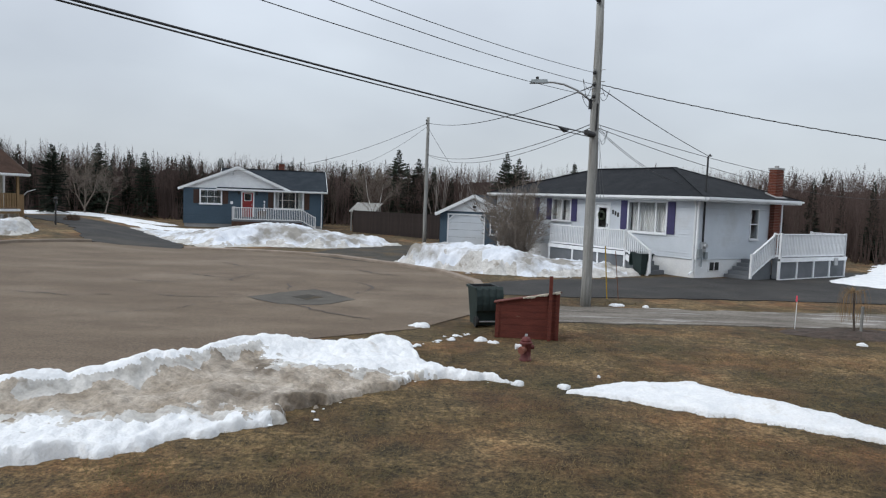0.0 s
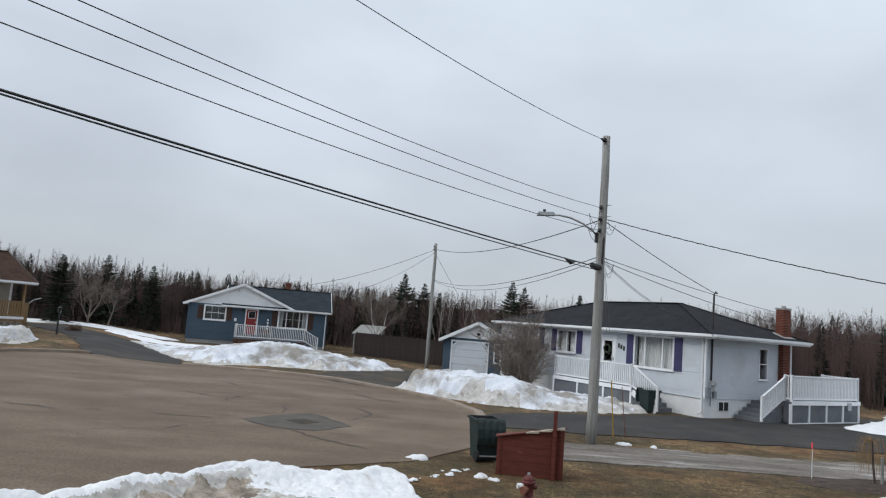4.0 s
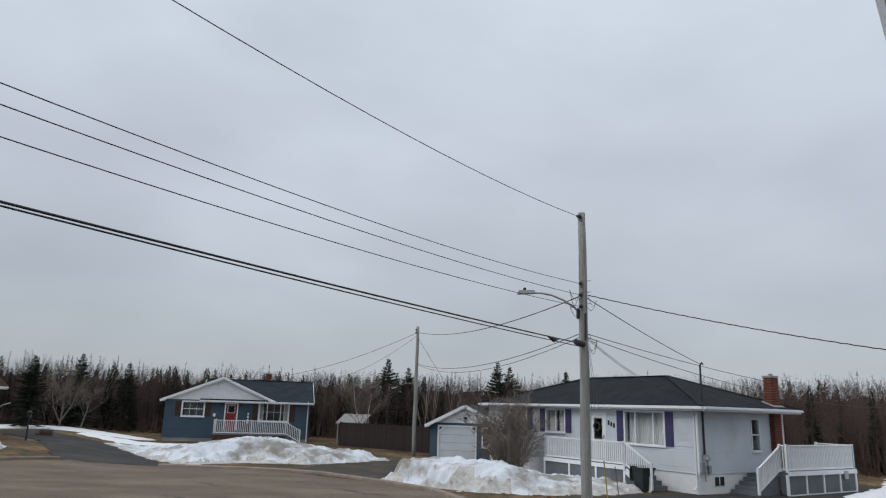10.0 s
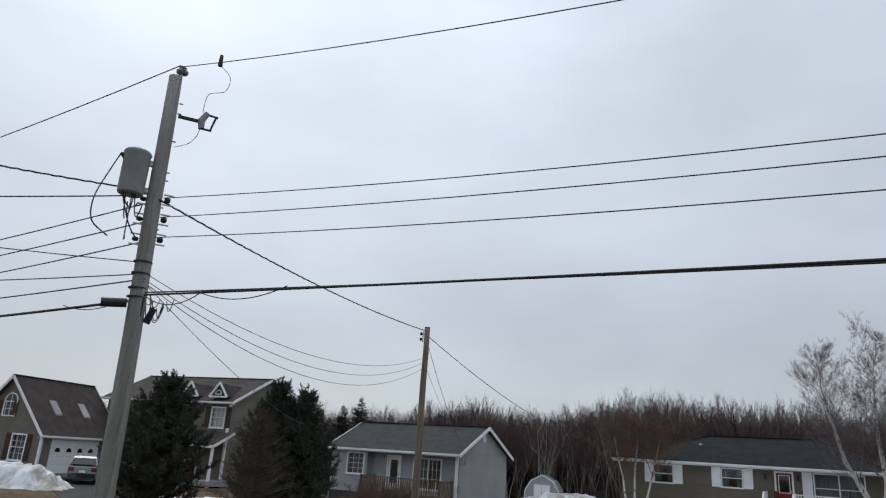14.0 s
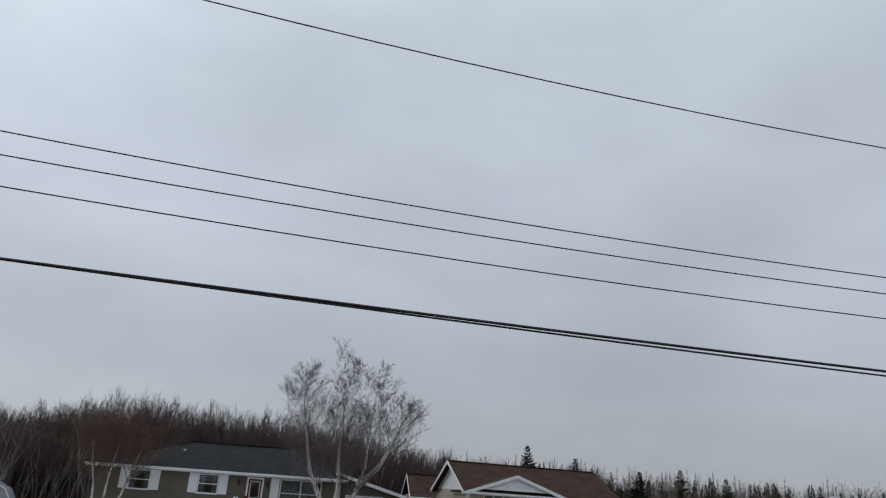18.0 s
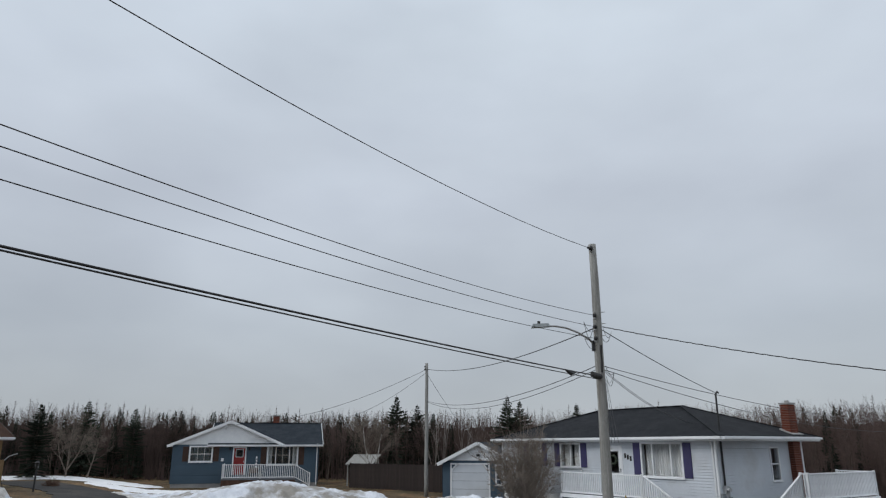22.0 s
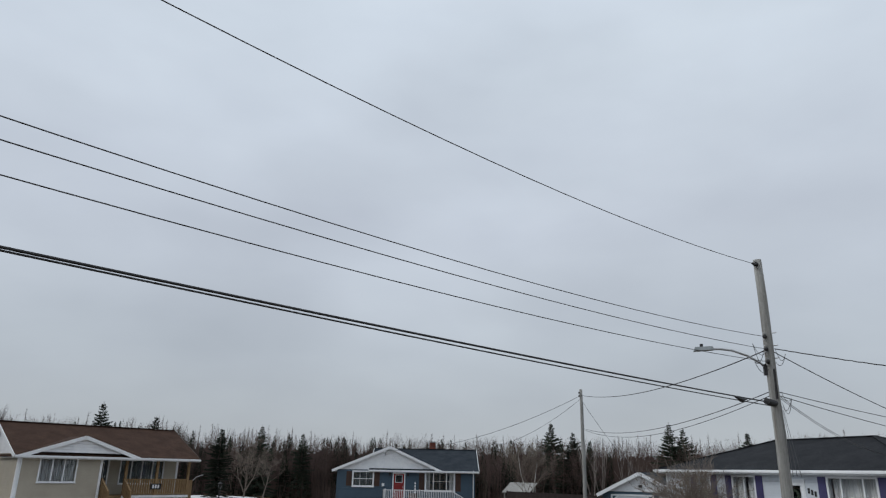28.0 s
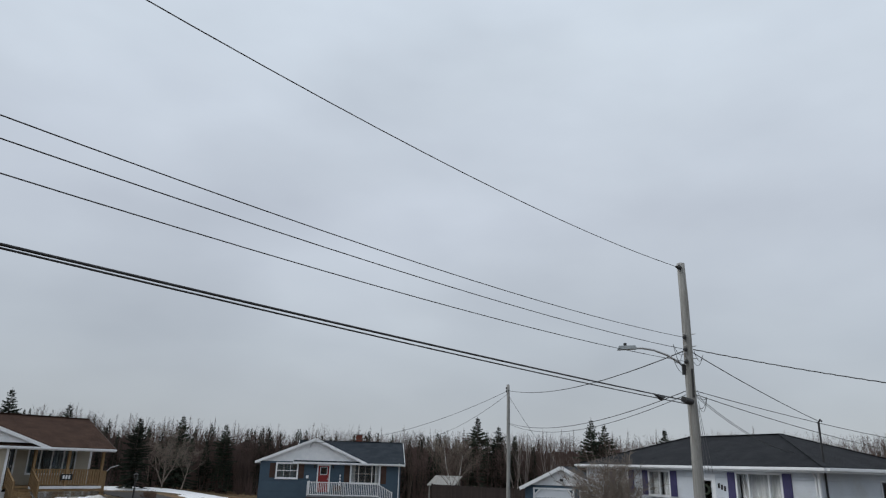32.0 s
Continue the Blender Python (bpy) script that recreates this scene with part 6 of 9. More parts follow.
for z in (7.05, 6.7, 6.33):
    cable(at(P2, z), at(far, z - 0.1), 0.7, 0.011, "thin secondary conductor running on along the street", "wire")
cable(at(P2, 7.3, -0.2, -0.3), (-9.7, -14.6, 8.2), 0.25, 0.015, "twisted service cable across the street", wave=0.007)
cable(at(P2, 7.2, -0.2, -0.3), (-10.1, -14.2, 5.8), 0.12, 0.012, "service cable along the street")
cable(at(P2, 5.95), (-13.5, -14.3, 6.85), 0.1, 0.009, "thin phone line across the street")
cable(at(P2, 5.75), (-15.6, -16.3, 5.6), 0.15, 0.010, "thin phone line running on along the street", "wire_grey")
cable(at(P2, 5.65), at(far, 5.5), 0.3, 0.012, "thin phone line running on along the street")
cable(at(P2, 5.3), at(far, 5.2), 0.35, 0.024, "thick black communication cable running on along the street")


# ---- the house that the camera stands beside ----
def near_house():
    a = Vector((1.322, 1.417, 0))
    d = Vector((0.62, 0.785, 0)).normalized()
    n = Vector((d.y, -d.x, 0))
    m = Matrix.Translation(a) @ Matrix(((d.x, -n.x, 0, 0), (d.y, -n.y, 0, 0), (0, 0, 1, 0), (0, 0, 0, 1)))
    # local x along the eave, -y away from the lawn side
    h = thing("near_house", m, "near house with dark soffit and grey gutter", "house")
    x0, x1 = -9.0, 7.6
    part("wall", Geo().box(x0, x1 - 0.5, -0.74, -0.6, -0.3, 4.36), "vinyl_tan", h)
    part("end_wall", Geo().box(x1 - 0.64, x1 - 0.5, -8.0, -0.74, -0.3, 4.36), "vinyl_tan", h)
    s = Geo()
    for i in range(int((x1 - x0) / 0.3)):
        s.box(x0 + i * 0.3 + 0.012, x0 + i * 0.3 + 0.3, -0.6, -0.03, 4.36, 4.375)
    part("soffit", s, "soffit", h)
    part("soffit_backing", Geo().box(x0, x1, -0.6, 0.0, 4.38, 4.40), "soffit", h)
    part("fascia", Geo().box(x0, x1, -0.03, 0.0, 4.32, 4.56), "soffit", h)
    prof = [(0.0, 4.52), (0.0, 4.33), (0.05, 4.30), (0.09, 4.32), (0.12, 4.42), (0.125, 4.53), (0.11, 4.54)]
    g = Geo().add([(x, y, z) for x in (x0, x1) for y, z in prof], [(i, i + 1, len(prof) + i + 1, len(prof) + i) for i in range(len(prof) - 1)] + [tuple(range(len(prof)))])
    part("gutter", g, "gutter", h)
    part("back_wall", Geo().box(x0, x1 - 0.5, -8.14, -8.0, -0.3, 4.36), "vinyl_tan", h)
    part("far_end_wall", Geo().box(x0, x0 + 0.14, -8.0, -0.74, -0.3, 4.36), "vinyl_tan", h)
    part("ceiling_board", Geo().box(x0, x1 - 0.64, -8.0, -0.6, 4.38, 4.42), "soffit", h)
    part("back_roof", Geo().slab([(x0, -4.5, 6.4), (x1 + 0.05, -4.5, 6.4), (x1 + 0.05, -9.0, 4.6), (x0, -9.0, 4.6)], 0.06), "roof_taupe", h)
    part("roof", Geo().slab([(x0, 0.06, 4.6), (x1 + 0.05, 0.06, 4.6), (x1 + 0.05, -4.5, 6.4), (x0, -4.5, 6.4)], 0.06), "roof_taupe", h)


M["soffit"] = surf("dark_brown_soffit", (0.195, 0.198, 0.202), (0.235, 0.238, 0.242), 2.0, 0.6, spread=0.02)
M["gutter"] = surf("pale_grey_gutter", (0.48, 0.49, 0.50), (0.56, 0.57, 0.58), 2.0, 0.4, spread=0.02)
near_house()

# ---- snow ----
M["fence"] = surf("dark_brown_fence_stain", (0.018, 0.012, 0.0105), (0.032, 0.022, 0.019), 3.0, 0.85, 0.3, 20.0, fine=0.2, stretch=(1, 1, 0.3), spread=0.2)
M["crack"] = surf("crack_shadow", (0.05, 0.045, 0.04), (0.08, 0.07, 0.065), 5.0, 0.95, spread=0.0)
M["bark_pale"] = surf("pale_birch_bark", (0.15, 0.132, 0.12), (0.34, 0.31, 0.285), 0.6, 0.9, spread=0.0, fine=0.3)
M["wood_twigs"] = surf("reddish_brown_twigs", (0.064, 0.046, 0.040), (0.126, 0.093, 0.084), 0.25, 1.0, spread=0.0, spec=0.05, fine=0.25)
M["wood_twigs_pale"] = surf("pale_brown_twigs", (0.068, 0.049, 0.043), (0.135, 0.100, 0.090), 0.25, 1.0, spread=0.0, spec=0.05, fine=0.25)
M["wood_twigs_mauve"] = surf("mauve_brown_twigs", (0.070, 0.050, 0.047), (0.135, 0.101, 0.096), 0.25, 1.0, spread=0.0, spec=0.05, fine=0.25)
M["straw"] = surf("straw_grass", (0.075, 0.056, 0.026), (0.25, 0.18, 0.085), 1.6, 0.95, spread=0.0, fine=0.45, c3=(0.085, 0.075, 0.028), c3scale=0.5, c3lo=0.5, c3hi=0.62)
M["old_board"] = surf("grey_rotting_boards", (0.085, 0.080, 0.070), (0.15, 0.142, 0.125), 2.0, 0.9, 0.5, 24.0, fine=0.3, stretch=(1, 1, 4), c3=(0.06, 0.05, 0.04), c3scale=1.5)
M["pale_ply"] = surf("frayed_plywood", (0.36, 0.31, 0.24), (0.50, 0.45, 0.37), 9.0, 0.9, 0.5, 40.0, fine=0.3)
M["mulch"] = surf("dark_mulch", (0.035, 0.026, 0.02), (0.07, 0.05, 0.04), 6.0, 0.95, 1.0, 30.0, fine=0.5)
M["larch"] = surf("dry_brown_needles", (0.036, 0.030, 0.022), (0.068, 0.055, 0.040), 2.0, 0.95, spread=0.1)
M["red_twig"] = surf("reddish_twigs", (0.10, 0.062, 0.045), (0.165, 0.105, 0.075), 2.0, 0.95, spread=0.1)
def snow_material(name, dirt_scale, lo, hi, dirt=(0.20, 0.165, 0.125)):
    m = surf(name, (0.56, 0.595, 0.65), (0.68, 0.705, 0.745), 1.4, 0.6, 1.0, 9.0, fine=0.07, spread=0.0, spec=0.3, c3=dirt, c3scale=dirt_scale, c3lo=lo, c3hi=hi)
    return m


M["snow_old"] = snow_material("old_snow", 0.6, 0.46, 0.62, (0.25, 0.235, 0.21))
M["snow_dirty"] = snow_material("dirty_snow", 0.5, 0.27, 0.54, (0.165, 0.150, 0.125))
M["snow_grit"] = surf("gritty_snow", (0.235, 0.195, 0.150), (0.47, 0.42, 0.36), 1.7, 0.85, 1.2, 18.0, fine=0.3, spread=0.0, c3=(0.125, 0.10, 0.075), c3scale=1.1, c3lo=0.5, c3hi=0.66)
M["snow_grey"] = surf("greyed_snow", (0.34, 0.325, 0.30), (0.56, 0.55, 0.53), 2.6, 0.75, 1.2, 14.0, fine=0.18, spread=0.0, c3=(0.27, 0.24, 0.205), c3scale=3.0, c3lo=0.58, c3hi=0.7)


def snow_bank(label, poly, shape, cell, material, rag=0.25, rough=0.08, second=None, second_mat=None, seed=0.0, name="snow_bank", skirt=None):
    """A bank over an outline; shape(x, y, distance to the edge) gives its height."""
    skirt = (0.9 if material == "snow_old" else 0.0) if skirt is None else skirt
    xs, ys = [p[0] for p in poly], [p[1] for p in poly]
    x0, y0 = min(xs) - rag, min(ys) - rag
    nx, ny = int((max(xs) - x0 + rag) / cell) + 2, int((max(ys) - y0 + rag) / cell) + 2
    h = np.full((ny, nx), -1.0)
    for j in range(ny):
        for i in range(nx):
            x, y = x0 + i * cell, y0 + j * cell
            qx = x + rag * (noise.noise((x * 1.1, y * 1.1, seed)) + 0.6 * noise.noise((x * 3.1, y * 3.1, seed + 5)) + 0.45 * noise.noise((x * 7.0, y * 7.0, seed + 6)))
            qy = y + rag * (noise.noise((x * 1.1, y * 1.1, seed + 9)) + 0.6 * noise.noise((x * 3.1, y * 3.1, seed + 14)) + 0.45 * noise.noise((x * 7.0, y * 7.0, seed + 15)))
            if inside(poly, qx, qy):
                e = edge_distance(poly, qx, qy)
                v = shape(x, y, e)
                # rounded lumps with creases between them
                lump = noise.noise((x * 1.3, y * 1.3, seed)) + sum(a * min(0.42, abs(noise.noise((x * f, y * f, seed + f)))) for f, a in ((2.2, 1.0), (4.1, 0.75), (8.5, 0.42), (17.0, 0.18))) - 0.35
                h[j, i] = v + rough * lump * min(1.0, e / 0.12)
    pts, index, faces, mats = [], {}, [], []

    def vid(j, i):
        if (j, i) not in index:
            index[(j, i)] = len(pts)
            x, y = x0 + i * cell, y0 + j * cell
            pts.append((x, y, rise(x, y) + (h[j, i] if h[j, i] > -0.5 else -0.05)))
        return index[(j, i)]
    for j in range(ny - 1):
        for i in range(nx - 1):
            if max(h[j, i], h[j, i + 1], h[j + 1, i], h[j + 1, i + 1]) > -0.5:
                faces.append((vid(j, i), vid(j, i + 1), vid(j + 1, i + 1), vid(j + 1, i)))
                x, y = x0 + (i + 0.5) * cell, y0 + (j + 0.5) * cell
                k = 0.35 * noise.noise((x * 1.6, y * 1.6, 21)) + 0.25 * noise.noise((x * 5.0, y * 5.0, 23)) + 0.15 * noise.noise((x * 13.0, y * 13.0, 24))
                deep = (edge_distance(second, x + k, y + k) * (1 if inside(second, x + k, y + k) else -1)) if second else -1
                kind = 0 if deep < -0.05 else 2 if deep < 0.16 + 0.3 * noise.noise((x * 3.0, y * 3.0, 27)) else 1
                if skirt and not kind:
                    low = edge_distance(poly, x, y) - 0.5 * skirt
                    kind = 2 if low < skirt * 1.6 * noise.noise((x * 0.9, y * 0.9, seed + 2)) + 0.3 * skirt * noise.noise((x * 4.0, y * 4.0, 3)) else 0
                mats.append(kind)
    mx, my = sum(xs) / len(xs), sum(ys) / len(ys)
    mz = rise(mx, my)
    t = thing(name, Matrix.Translation((mx, my, mz)), label, "snow", "snow banks")
    for kind, part_name, mat in ((0, "snow_crust", material), (1, "gritty_patch", second_mat), (2, "grey_fringe", "snow_grey")):
        own = [f for f, k in zip(faces, mats) if k == kind]
        if not own:
            continue
        used = sorted({i for f in own for i in f})
        back = {i: k for k, i in enumerate(used)}
        me = bpy.data.meshes.new(part_name)
        me.from_pydata([(pts[i][0] - mx, pts[i][1] - my, pts[i][2] - mz) for i in used], [], [tuple(back[i] for i in f) for f in own])
        part(part_name, me, mat, t, smooth=True)
    return t


def line_distance(pts, x, y):
    return min(edge_distance([a, b], x, y) for a, b in zip(pts, pts[1:]))


RIM = [(-9.5, 5.0), (-5.7, 8.8), (-4.6, 10.0), (-3.5, 11.5), (-3.1, 12.2), (-2.0, 12.5), (-0.9, 13.5), (-0.3, 13.5)]
snow_bank("long ploughed snow bank, gritty along its middle, beside the road",
          [(-9.6, 3.6), (-7.6, 5.0), (-4.7, 7.1), (-3.3, 7.8), (-2.8, 8.3), (-1.75, 8.95), (-2.1, 9.5), (-1.15, 10.15), (-0.3, 11.2), (0.45, 11.7), (1.45, 11.35), (0.55, 12.05), (-0.1, 12.5), (-0.25, 13.3), (-0.8, 14.2), (-2.2, 13.2), (-3.2, 13.0), (-4.2, 11.9), (-5.2, 10.5), (-6.4, 9.6), (-10.4, 5.4)],
          lambda x, y, e: 0.11 * step(-0.04, 0.1, e) + 0.11 * step(0.1, 1.0, e) + 0.30 * (1 - 0.6 * step(-3.0, -1.6, x)) * math.exp(-(line_distance(RIM, x, y) / 0.36) ** 2) * step(0, 0.3, e), 0.033, "snow", 0.2, 0.10,
          [(-7.6, 6.7), (-5.9, 7.9), (-4.7, 8.1), (-3.7, 8.3), (-3.1, 8.8), (-1.9, 8.9), (-0.9, 9.9), (0.0, 10.9), (0.5, 11.5), (-0.3, 11.35), (-1.1, 11.25), (-2.3, 11.1), (-2.9, 11.9), (-3.4, 11.3), (-4.2, 10.0), (-5.3, 8.9), (-7.9, 6.9)], "snow_grit")
snow_bank("thin wedge of melting snow on the lawn", [(2.36, 10.95), (3.0, 11.4), (3.75, 11.75), (4.72, 11.85), (5.5, 11.05), (6.3, 10.2), (6.9, 9.3), (7.15, 8.5), (6.4, 9.0), (5.04, 9.75), (3.93, 10.2), (3.1, 10.7)],
          lambda x, y, e: 0.035 + 0.075 * step(0, 0.6, e), 0.045, "snow", 0.12, 0.05, seed=3.0, name="snow_patch")
snow_bank("lumpy ploughed snow mound before the bungalow", [(-2.1, 32.4), (-0.6, 30.6), (1.5, 29.0), (4.0, 28.4), (7.9, 29.2), (9.4, 31.0), (8.6, 33.5), (6.0, 36.5), (3.8, 37.6), (1.0, 36.0), (-1.2, 34.6)],
          lambda x, y, e: 0.9 * step(0, 1.1, e) * (1.0 - 0.66 * step(2.5, 6.0, x)) * (1 - 0.55 * step(33.0, 35.5, y)), 0.12, "snow_old", 0.35, 0.18, seed=7.0)
snow_bank("long ploughed snow mound before the blue house", [(-21.5, 47.0), (-16.5, 41.0), (-14.3, 38.6), (-12.2, 37.2), (-11.4, 38.3), (-10.2, 39.3), (-8.3, 39.5), (-6.2, 39.6), (-4.0, 41.5), (-2.3, 43.9), (-3.4, 46.0), (-7.0, 46.3), (-11, 46.0), (-15, 47.0), (-19, 49.0)],
          lambda x, y, e: 1.15 * step(0, 2.2, e) * (0.42 + 0.58 * math.exp(-((x + 10.3) / 3.0) ** 2)) * (0.25 + 0.75 * step(-20, -13.5, x)), 0.15, "snow_old", 0.4, 0.16, seed=11.0)
snow_bank("ploughed snow mound before the cream house", [(-25.5, 31.8), (-23.4, 33.6), (-21.6, 34.6), (-21.2, 35.8), (-21.9, 37.2), (-23.5, 38.0), (-27.0, 36.2), (-28.2, 33.8)],
          lambda x, y, e: 0.5 * step(0, 1.0, e) * (0.6 + 0.6 * step(-25, -22.5, x)), 0.13, "snow_old", 0.35, 0.2, seed=15.0)
snow_bank("flat snow patch on the lawn beside the drive", [(-34.0, 34.6), (-30.5, 32.6), (-27.5, 31.6), (-27.0, 32.6), (-30.8, 34.2), (-33.0, 36.0)], lambda x, y, e: 0.09 * step(0, 0.5, e), 0.25, "snow", 0.3, 0.03, seed=16.0, name="snow_patch")
snow_bank("flat snow strip on the lawn by the woods", [(-34, 55.5), (-30, 57.5), (-22.8, 56.0), (-22.2, 58.0), (-30, 62.5), (-40, 60)], lambda x, y, e: 0.1 * step(0, 0.5, e), 0.4, "snow", 0.5, 0.03, seed=18.0, name="snow_patch")
snow_bank("flat snow strip on the lawn by the drive", [(-21.5, 49.5), (-16.5, 51.8), (-14.5, 54.2), (-21, 53.0), (-26, 55.5), (-27.2, 54.6)], lambda x, y, e: 0.1 * step(0, 0.5, e), 0.3, "snow", 0.4, 0.03, seed=19.0, name="snow_patch")
snow_bank("snow sheet on the grass behind the deck", [(17.2, 30.3), (18.6, 28.4), (23.0, 28.0), (34, 31), (36, 41), (27, 42), (22.6, 35.4), (21.2, 34.2)], lambda x, y, e: 0.14 * step(0, 0.6, e), 0.3, "snow", 0.5, 0.04, seed=22.0, name="snow_patch")
snow_bank("big dirty snow heap beside the street", [(-24.8, 3.2), (-26.2, 9.2), (-27.8, 13.8), (-30.6, 15.0), (-33.5, 12.6), (-34.5, 9.0), (-32.5, 5.0), (-28.5, 2.2), (-26.6, 2.0)],
          lambda x, y, e: (1.35 * math.exp(-(math.hypot(x + 29.6, y - 7.6) / 2.3) ** 1.4) + 0.62 * step(0, 2.6, e)) * step(0, 0.8, e), 0.14, "snow_dirty", 0.5, 0.24, seed=25.0)
snow_bank("ridge of clean ploughed snow at the street edge", [(-22.6, 3.2), (-22.9, 7.5), (-23.6, 12.0), (-24.2, 16.2), (-26.0, 16.4), (-26.3, 12.0), (-25.0, 7.0), (-24.2, 3.0)],
          lambda x, y, e: (0.2 + 0.8 * step(11.5, 14.5, y)) * step(0, 1.0, e), 0.1, "snow_old", 0.3, 0.26, seed=28.0)
snow_bank("smooth snow sheet before the beige bungalow", [(-35.5, 15.5), (-33.0, 20.5), (-33.0, 25.0), (-37.0, 26.5), (-41.5, 23.0), (-46.5, 15.6), (-51.0, 14.0), (-49.0, 9.6), (-43.0, 12.6)],
          lambda x, y, e: 0.35 * step(0, 2.0, e), 0.3, "snow", 0.5, 0.08, seed=31.0, name="snow_patch")
snow_bank("snow by the small shelter", [(-53, 9.0), (-55.0, 16.5), (-50.5, 17.0), (-47.0, 12.0), (-49, 9)], lambda x, y, e: 0.45 * step(0, 1.2, e), 0.3, "snow_old", 0.4, 0.14, seed=33.0)
snow_bank("low snow heap at the drive mouth", [(-25.4, -7.3), (-26.2, -7.6), (-27.6, -7.4), (-27.9, -6.0), (-26.8, -4.9), (-25.9, -5.1)], lambda x, y, e: (0.50 - 0.26 * step(-6.9, -5.9, y)) * step(0, 0.7, e), 0.08, "snow_old", 0.35, 0.10, seed=36.0)
snow_bank("snow patch beneath the pines", [(-33, -11), (-34.5, -5.6), (-38, -5.2), (-43, -7.0), (-42, -11.5)], lambda x, y, e: 0.16 * step(0, 0.8, e), 0.3, "snow", 0.6, 0.05, seed=38.0, name="snow_patch")
snow_bank("snow patch beside the drive", [(-31.0, -3.7), (-33.0, -1.6), (-38.5, 0.4), (-39.5, -1.5), (-35, -3.6)], lambda x, y, e: 0.14 * step(0, 0.6, e), 0.25, "snow", 0.4, 0.04, seed=40.0, name="snow_patch")
snow_bank("high snow heap before the double garage", [(-41.5, -22.5), (-42.5, -17.0), (-45.0, -17.4), (-51, -24.5), (-50, -29), (-44, -28)], lambda x, y, e: 1.1 * step(0, 1.8, e), 0.22, "snow_old", 0.5, 0.2, seed=43.0)
for i, (x, y, r) in enumerate(((1.13, 14.87, 0.15), (1.47, 14.67, 0.10), (1.62, 11.3, 0.13), (10.3, 15.95, 0.12), (-0.25, 16.3, 0.28), (2.4, 11.3, 0.12), (1.3, 14.7, 0.07), (3.1, 12.0, 0.05), (5.7, 20.9, 0.22), (6.6, 20.85, 0.12))):
    snow_bank("small scrap of melting snow on the grass", [(x + r * (1 + 0.3 * math.sin(3 * t)) * math.cos(t), y + 0.7 * r * math.sin(t)) for t in np.linspace(0, 5.6, 9)], lambda x, y, e: 0.05 * step(0, 0.08, e) + 0.02, 0.022, "snow", 0.09, 0.06, seed=50.0 + i, name="snow_scrap")


# ---- road details ----
sheet("asphalt_patch", [(-5.5, 20.0), (-4.4, 21.6), (-3.9, 22.1), (-2.3, 20.2), (-3.2, 18.9), (-4.3, 18.9)], 0.014, "patch", "dark square asphalt repair in the road", "road patch", 0.8)
sheet("drain_cover", [(-4.25, 20.3), (-3.85, 20.9), (-3.3, 20.4), (-3.7, 19.8)], 0.02, "grey_drive", "square iron drain cover in the repair", "drain cover", 0.5)


def crack(points, w, seed):
    rnd = random.Random(seed)
    g = Geo()
    pts = []
    for a, b in zip(points, points[1:]):
        n = max(2, int(math.hypot(b[0] - a[0], b[1] - a[1]) / 0.25))
        for i in range(n):
            pts.append((a[0] + (b[0] - a[0]) * i / n + rnd.uniform(-0.07, 0.07), a[1] + (b[1] - a[1]) * i / n + rnd.uniform(-0.07, 0.07)))
    v = []
    for i, (x, y) in enumerate(pts):
        k = w * rnd.uniform(0.4, 1.2) * min(1, i / 3, (len(pts) - 1 - i) / 3 + 0.1)
        v += [(x - k / 2, y - k / 2, rise(x, y) + 0.019), (x + k / 2, y + k / 2, rise(x, y) + 0.019)]
    g.add(v, [(2 * i, 2 * i + 1, 2 * i + 3, 2 * i + 2) for i in range(len(pts) - 1)])
    tagged(part("road_crack", g, "crack"), "thin dark crack in the asphalt", "crack", "road cracks", kind="structure")


for i, pts in enumerate(([(-2.3, 20.2), (-0.5, 21.8), (0.4, 22.6), (1.4, 22.9)], [(-4.0, 19.0), (-2.6, 17.6), (-1.2, 16.8)], [(-6.6, 26.4), (-7.2, 24.2), (-6.9, 23.0)], [(-12.5, 22.0), (-10.2, 22.8), (-8.0, 22.6)], [(-4.6, 21.6), (-5.0, 23.2), (-4.4, 24.8)],
                         [(-2.6, 21.0), (-2.0, 23.0), (-2.9, 24.6)], [(-13.5, 27.0), (-11.0, 27.6)], [(-9.0, 16.2), (-7.0, 17.2), (-5.6, 19.6)], [(-5.5, 20.0), (-7.2, 19.6), (-8.6, 19.9)],
                         [(-8.6, 19.9), (-10.4, 19.2), (-12.8, 19.6)], [(-7.2, 24.2), (-9.0, 25.0), (-10.6, 24.6)], [(-1.0, 26.6), (-2.6, 27.4), (-3.6, 29.0)], [(-9.4, 29.6), (-8.0, 28.2), (-6.6, 28.4)])):
    crack(pts, 0.07, i)
# the sealed seams round the repair and its lid
for i, pts in enumerate(([(-5.5, 20.0), (-4.4, 21.6), (-3.9, 22.1)], [(-3.9, 22.1), (-2.3, 20.2)], [(-2.3, 20.2), (-3.2, 18.9), (-4.3, 18.9)], [(-4.3, 18.9), (-5.5, 20.0)],
                         [(-4.5, 20.3), (-3.8, 21.1)], [(-3.8, 21.1), (-3.0, 20.3)], [(-3.0, 20.3), (-3.7, 19.5)], [(-3.7, 19.5), (-4.5, 20.3)])):
    crack(pts, 0.11 if i < 4 else 0.06, 20 + i)


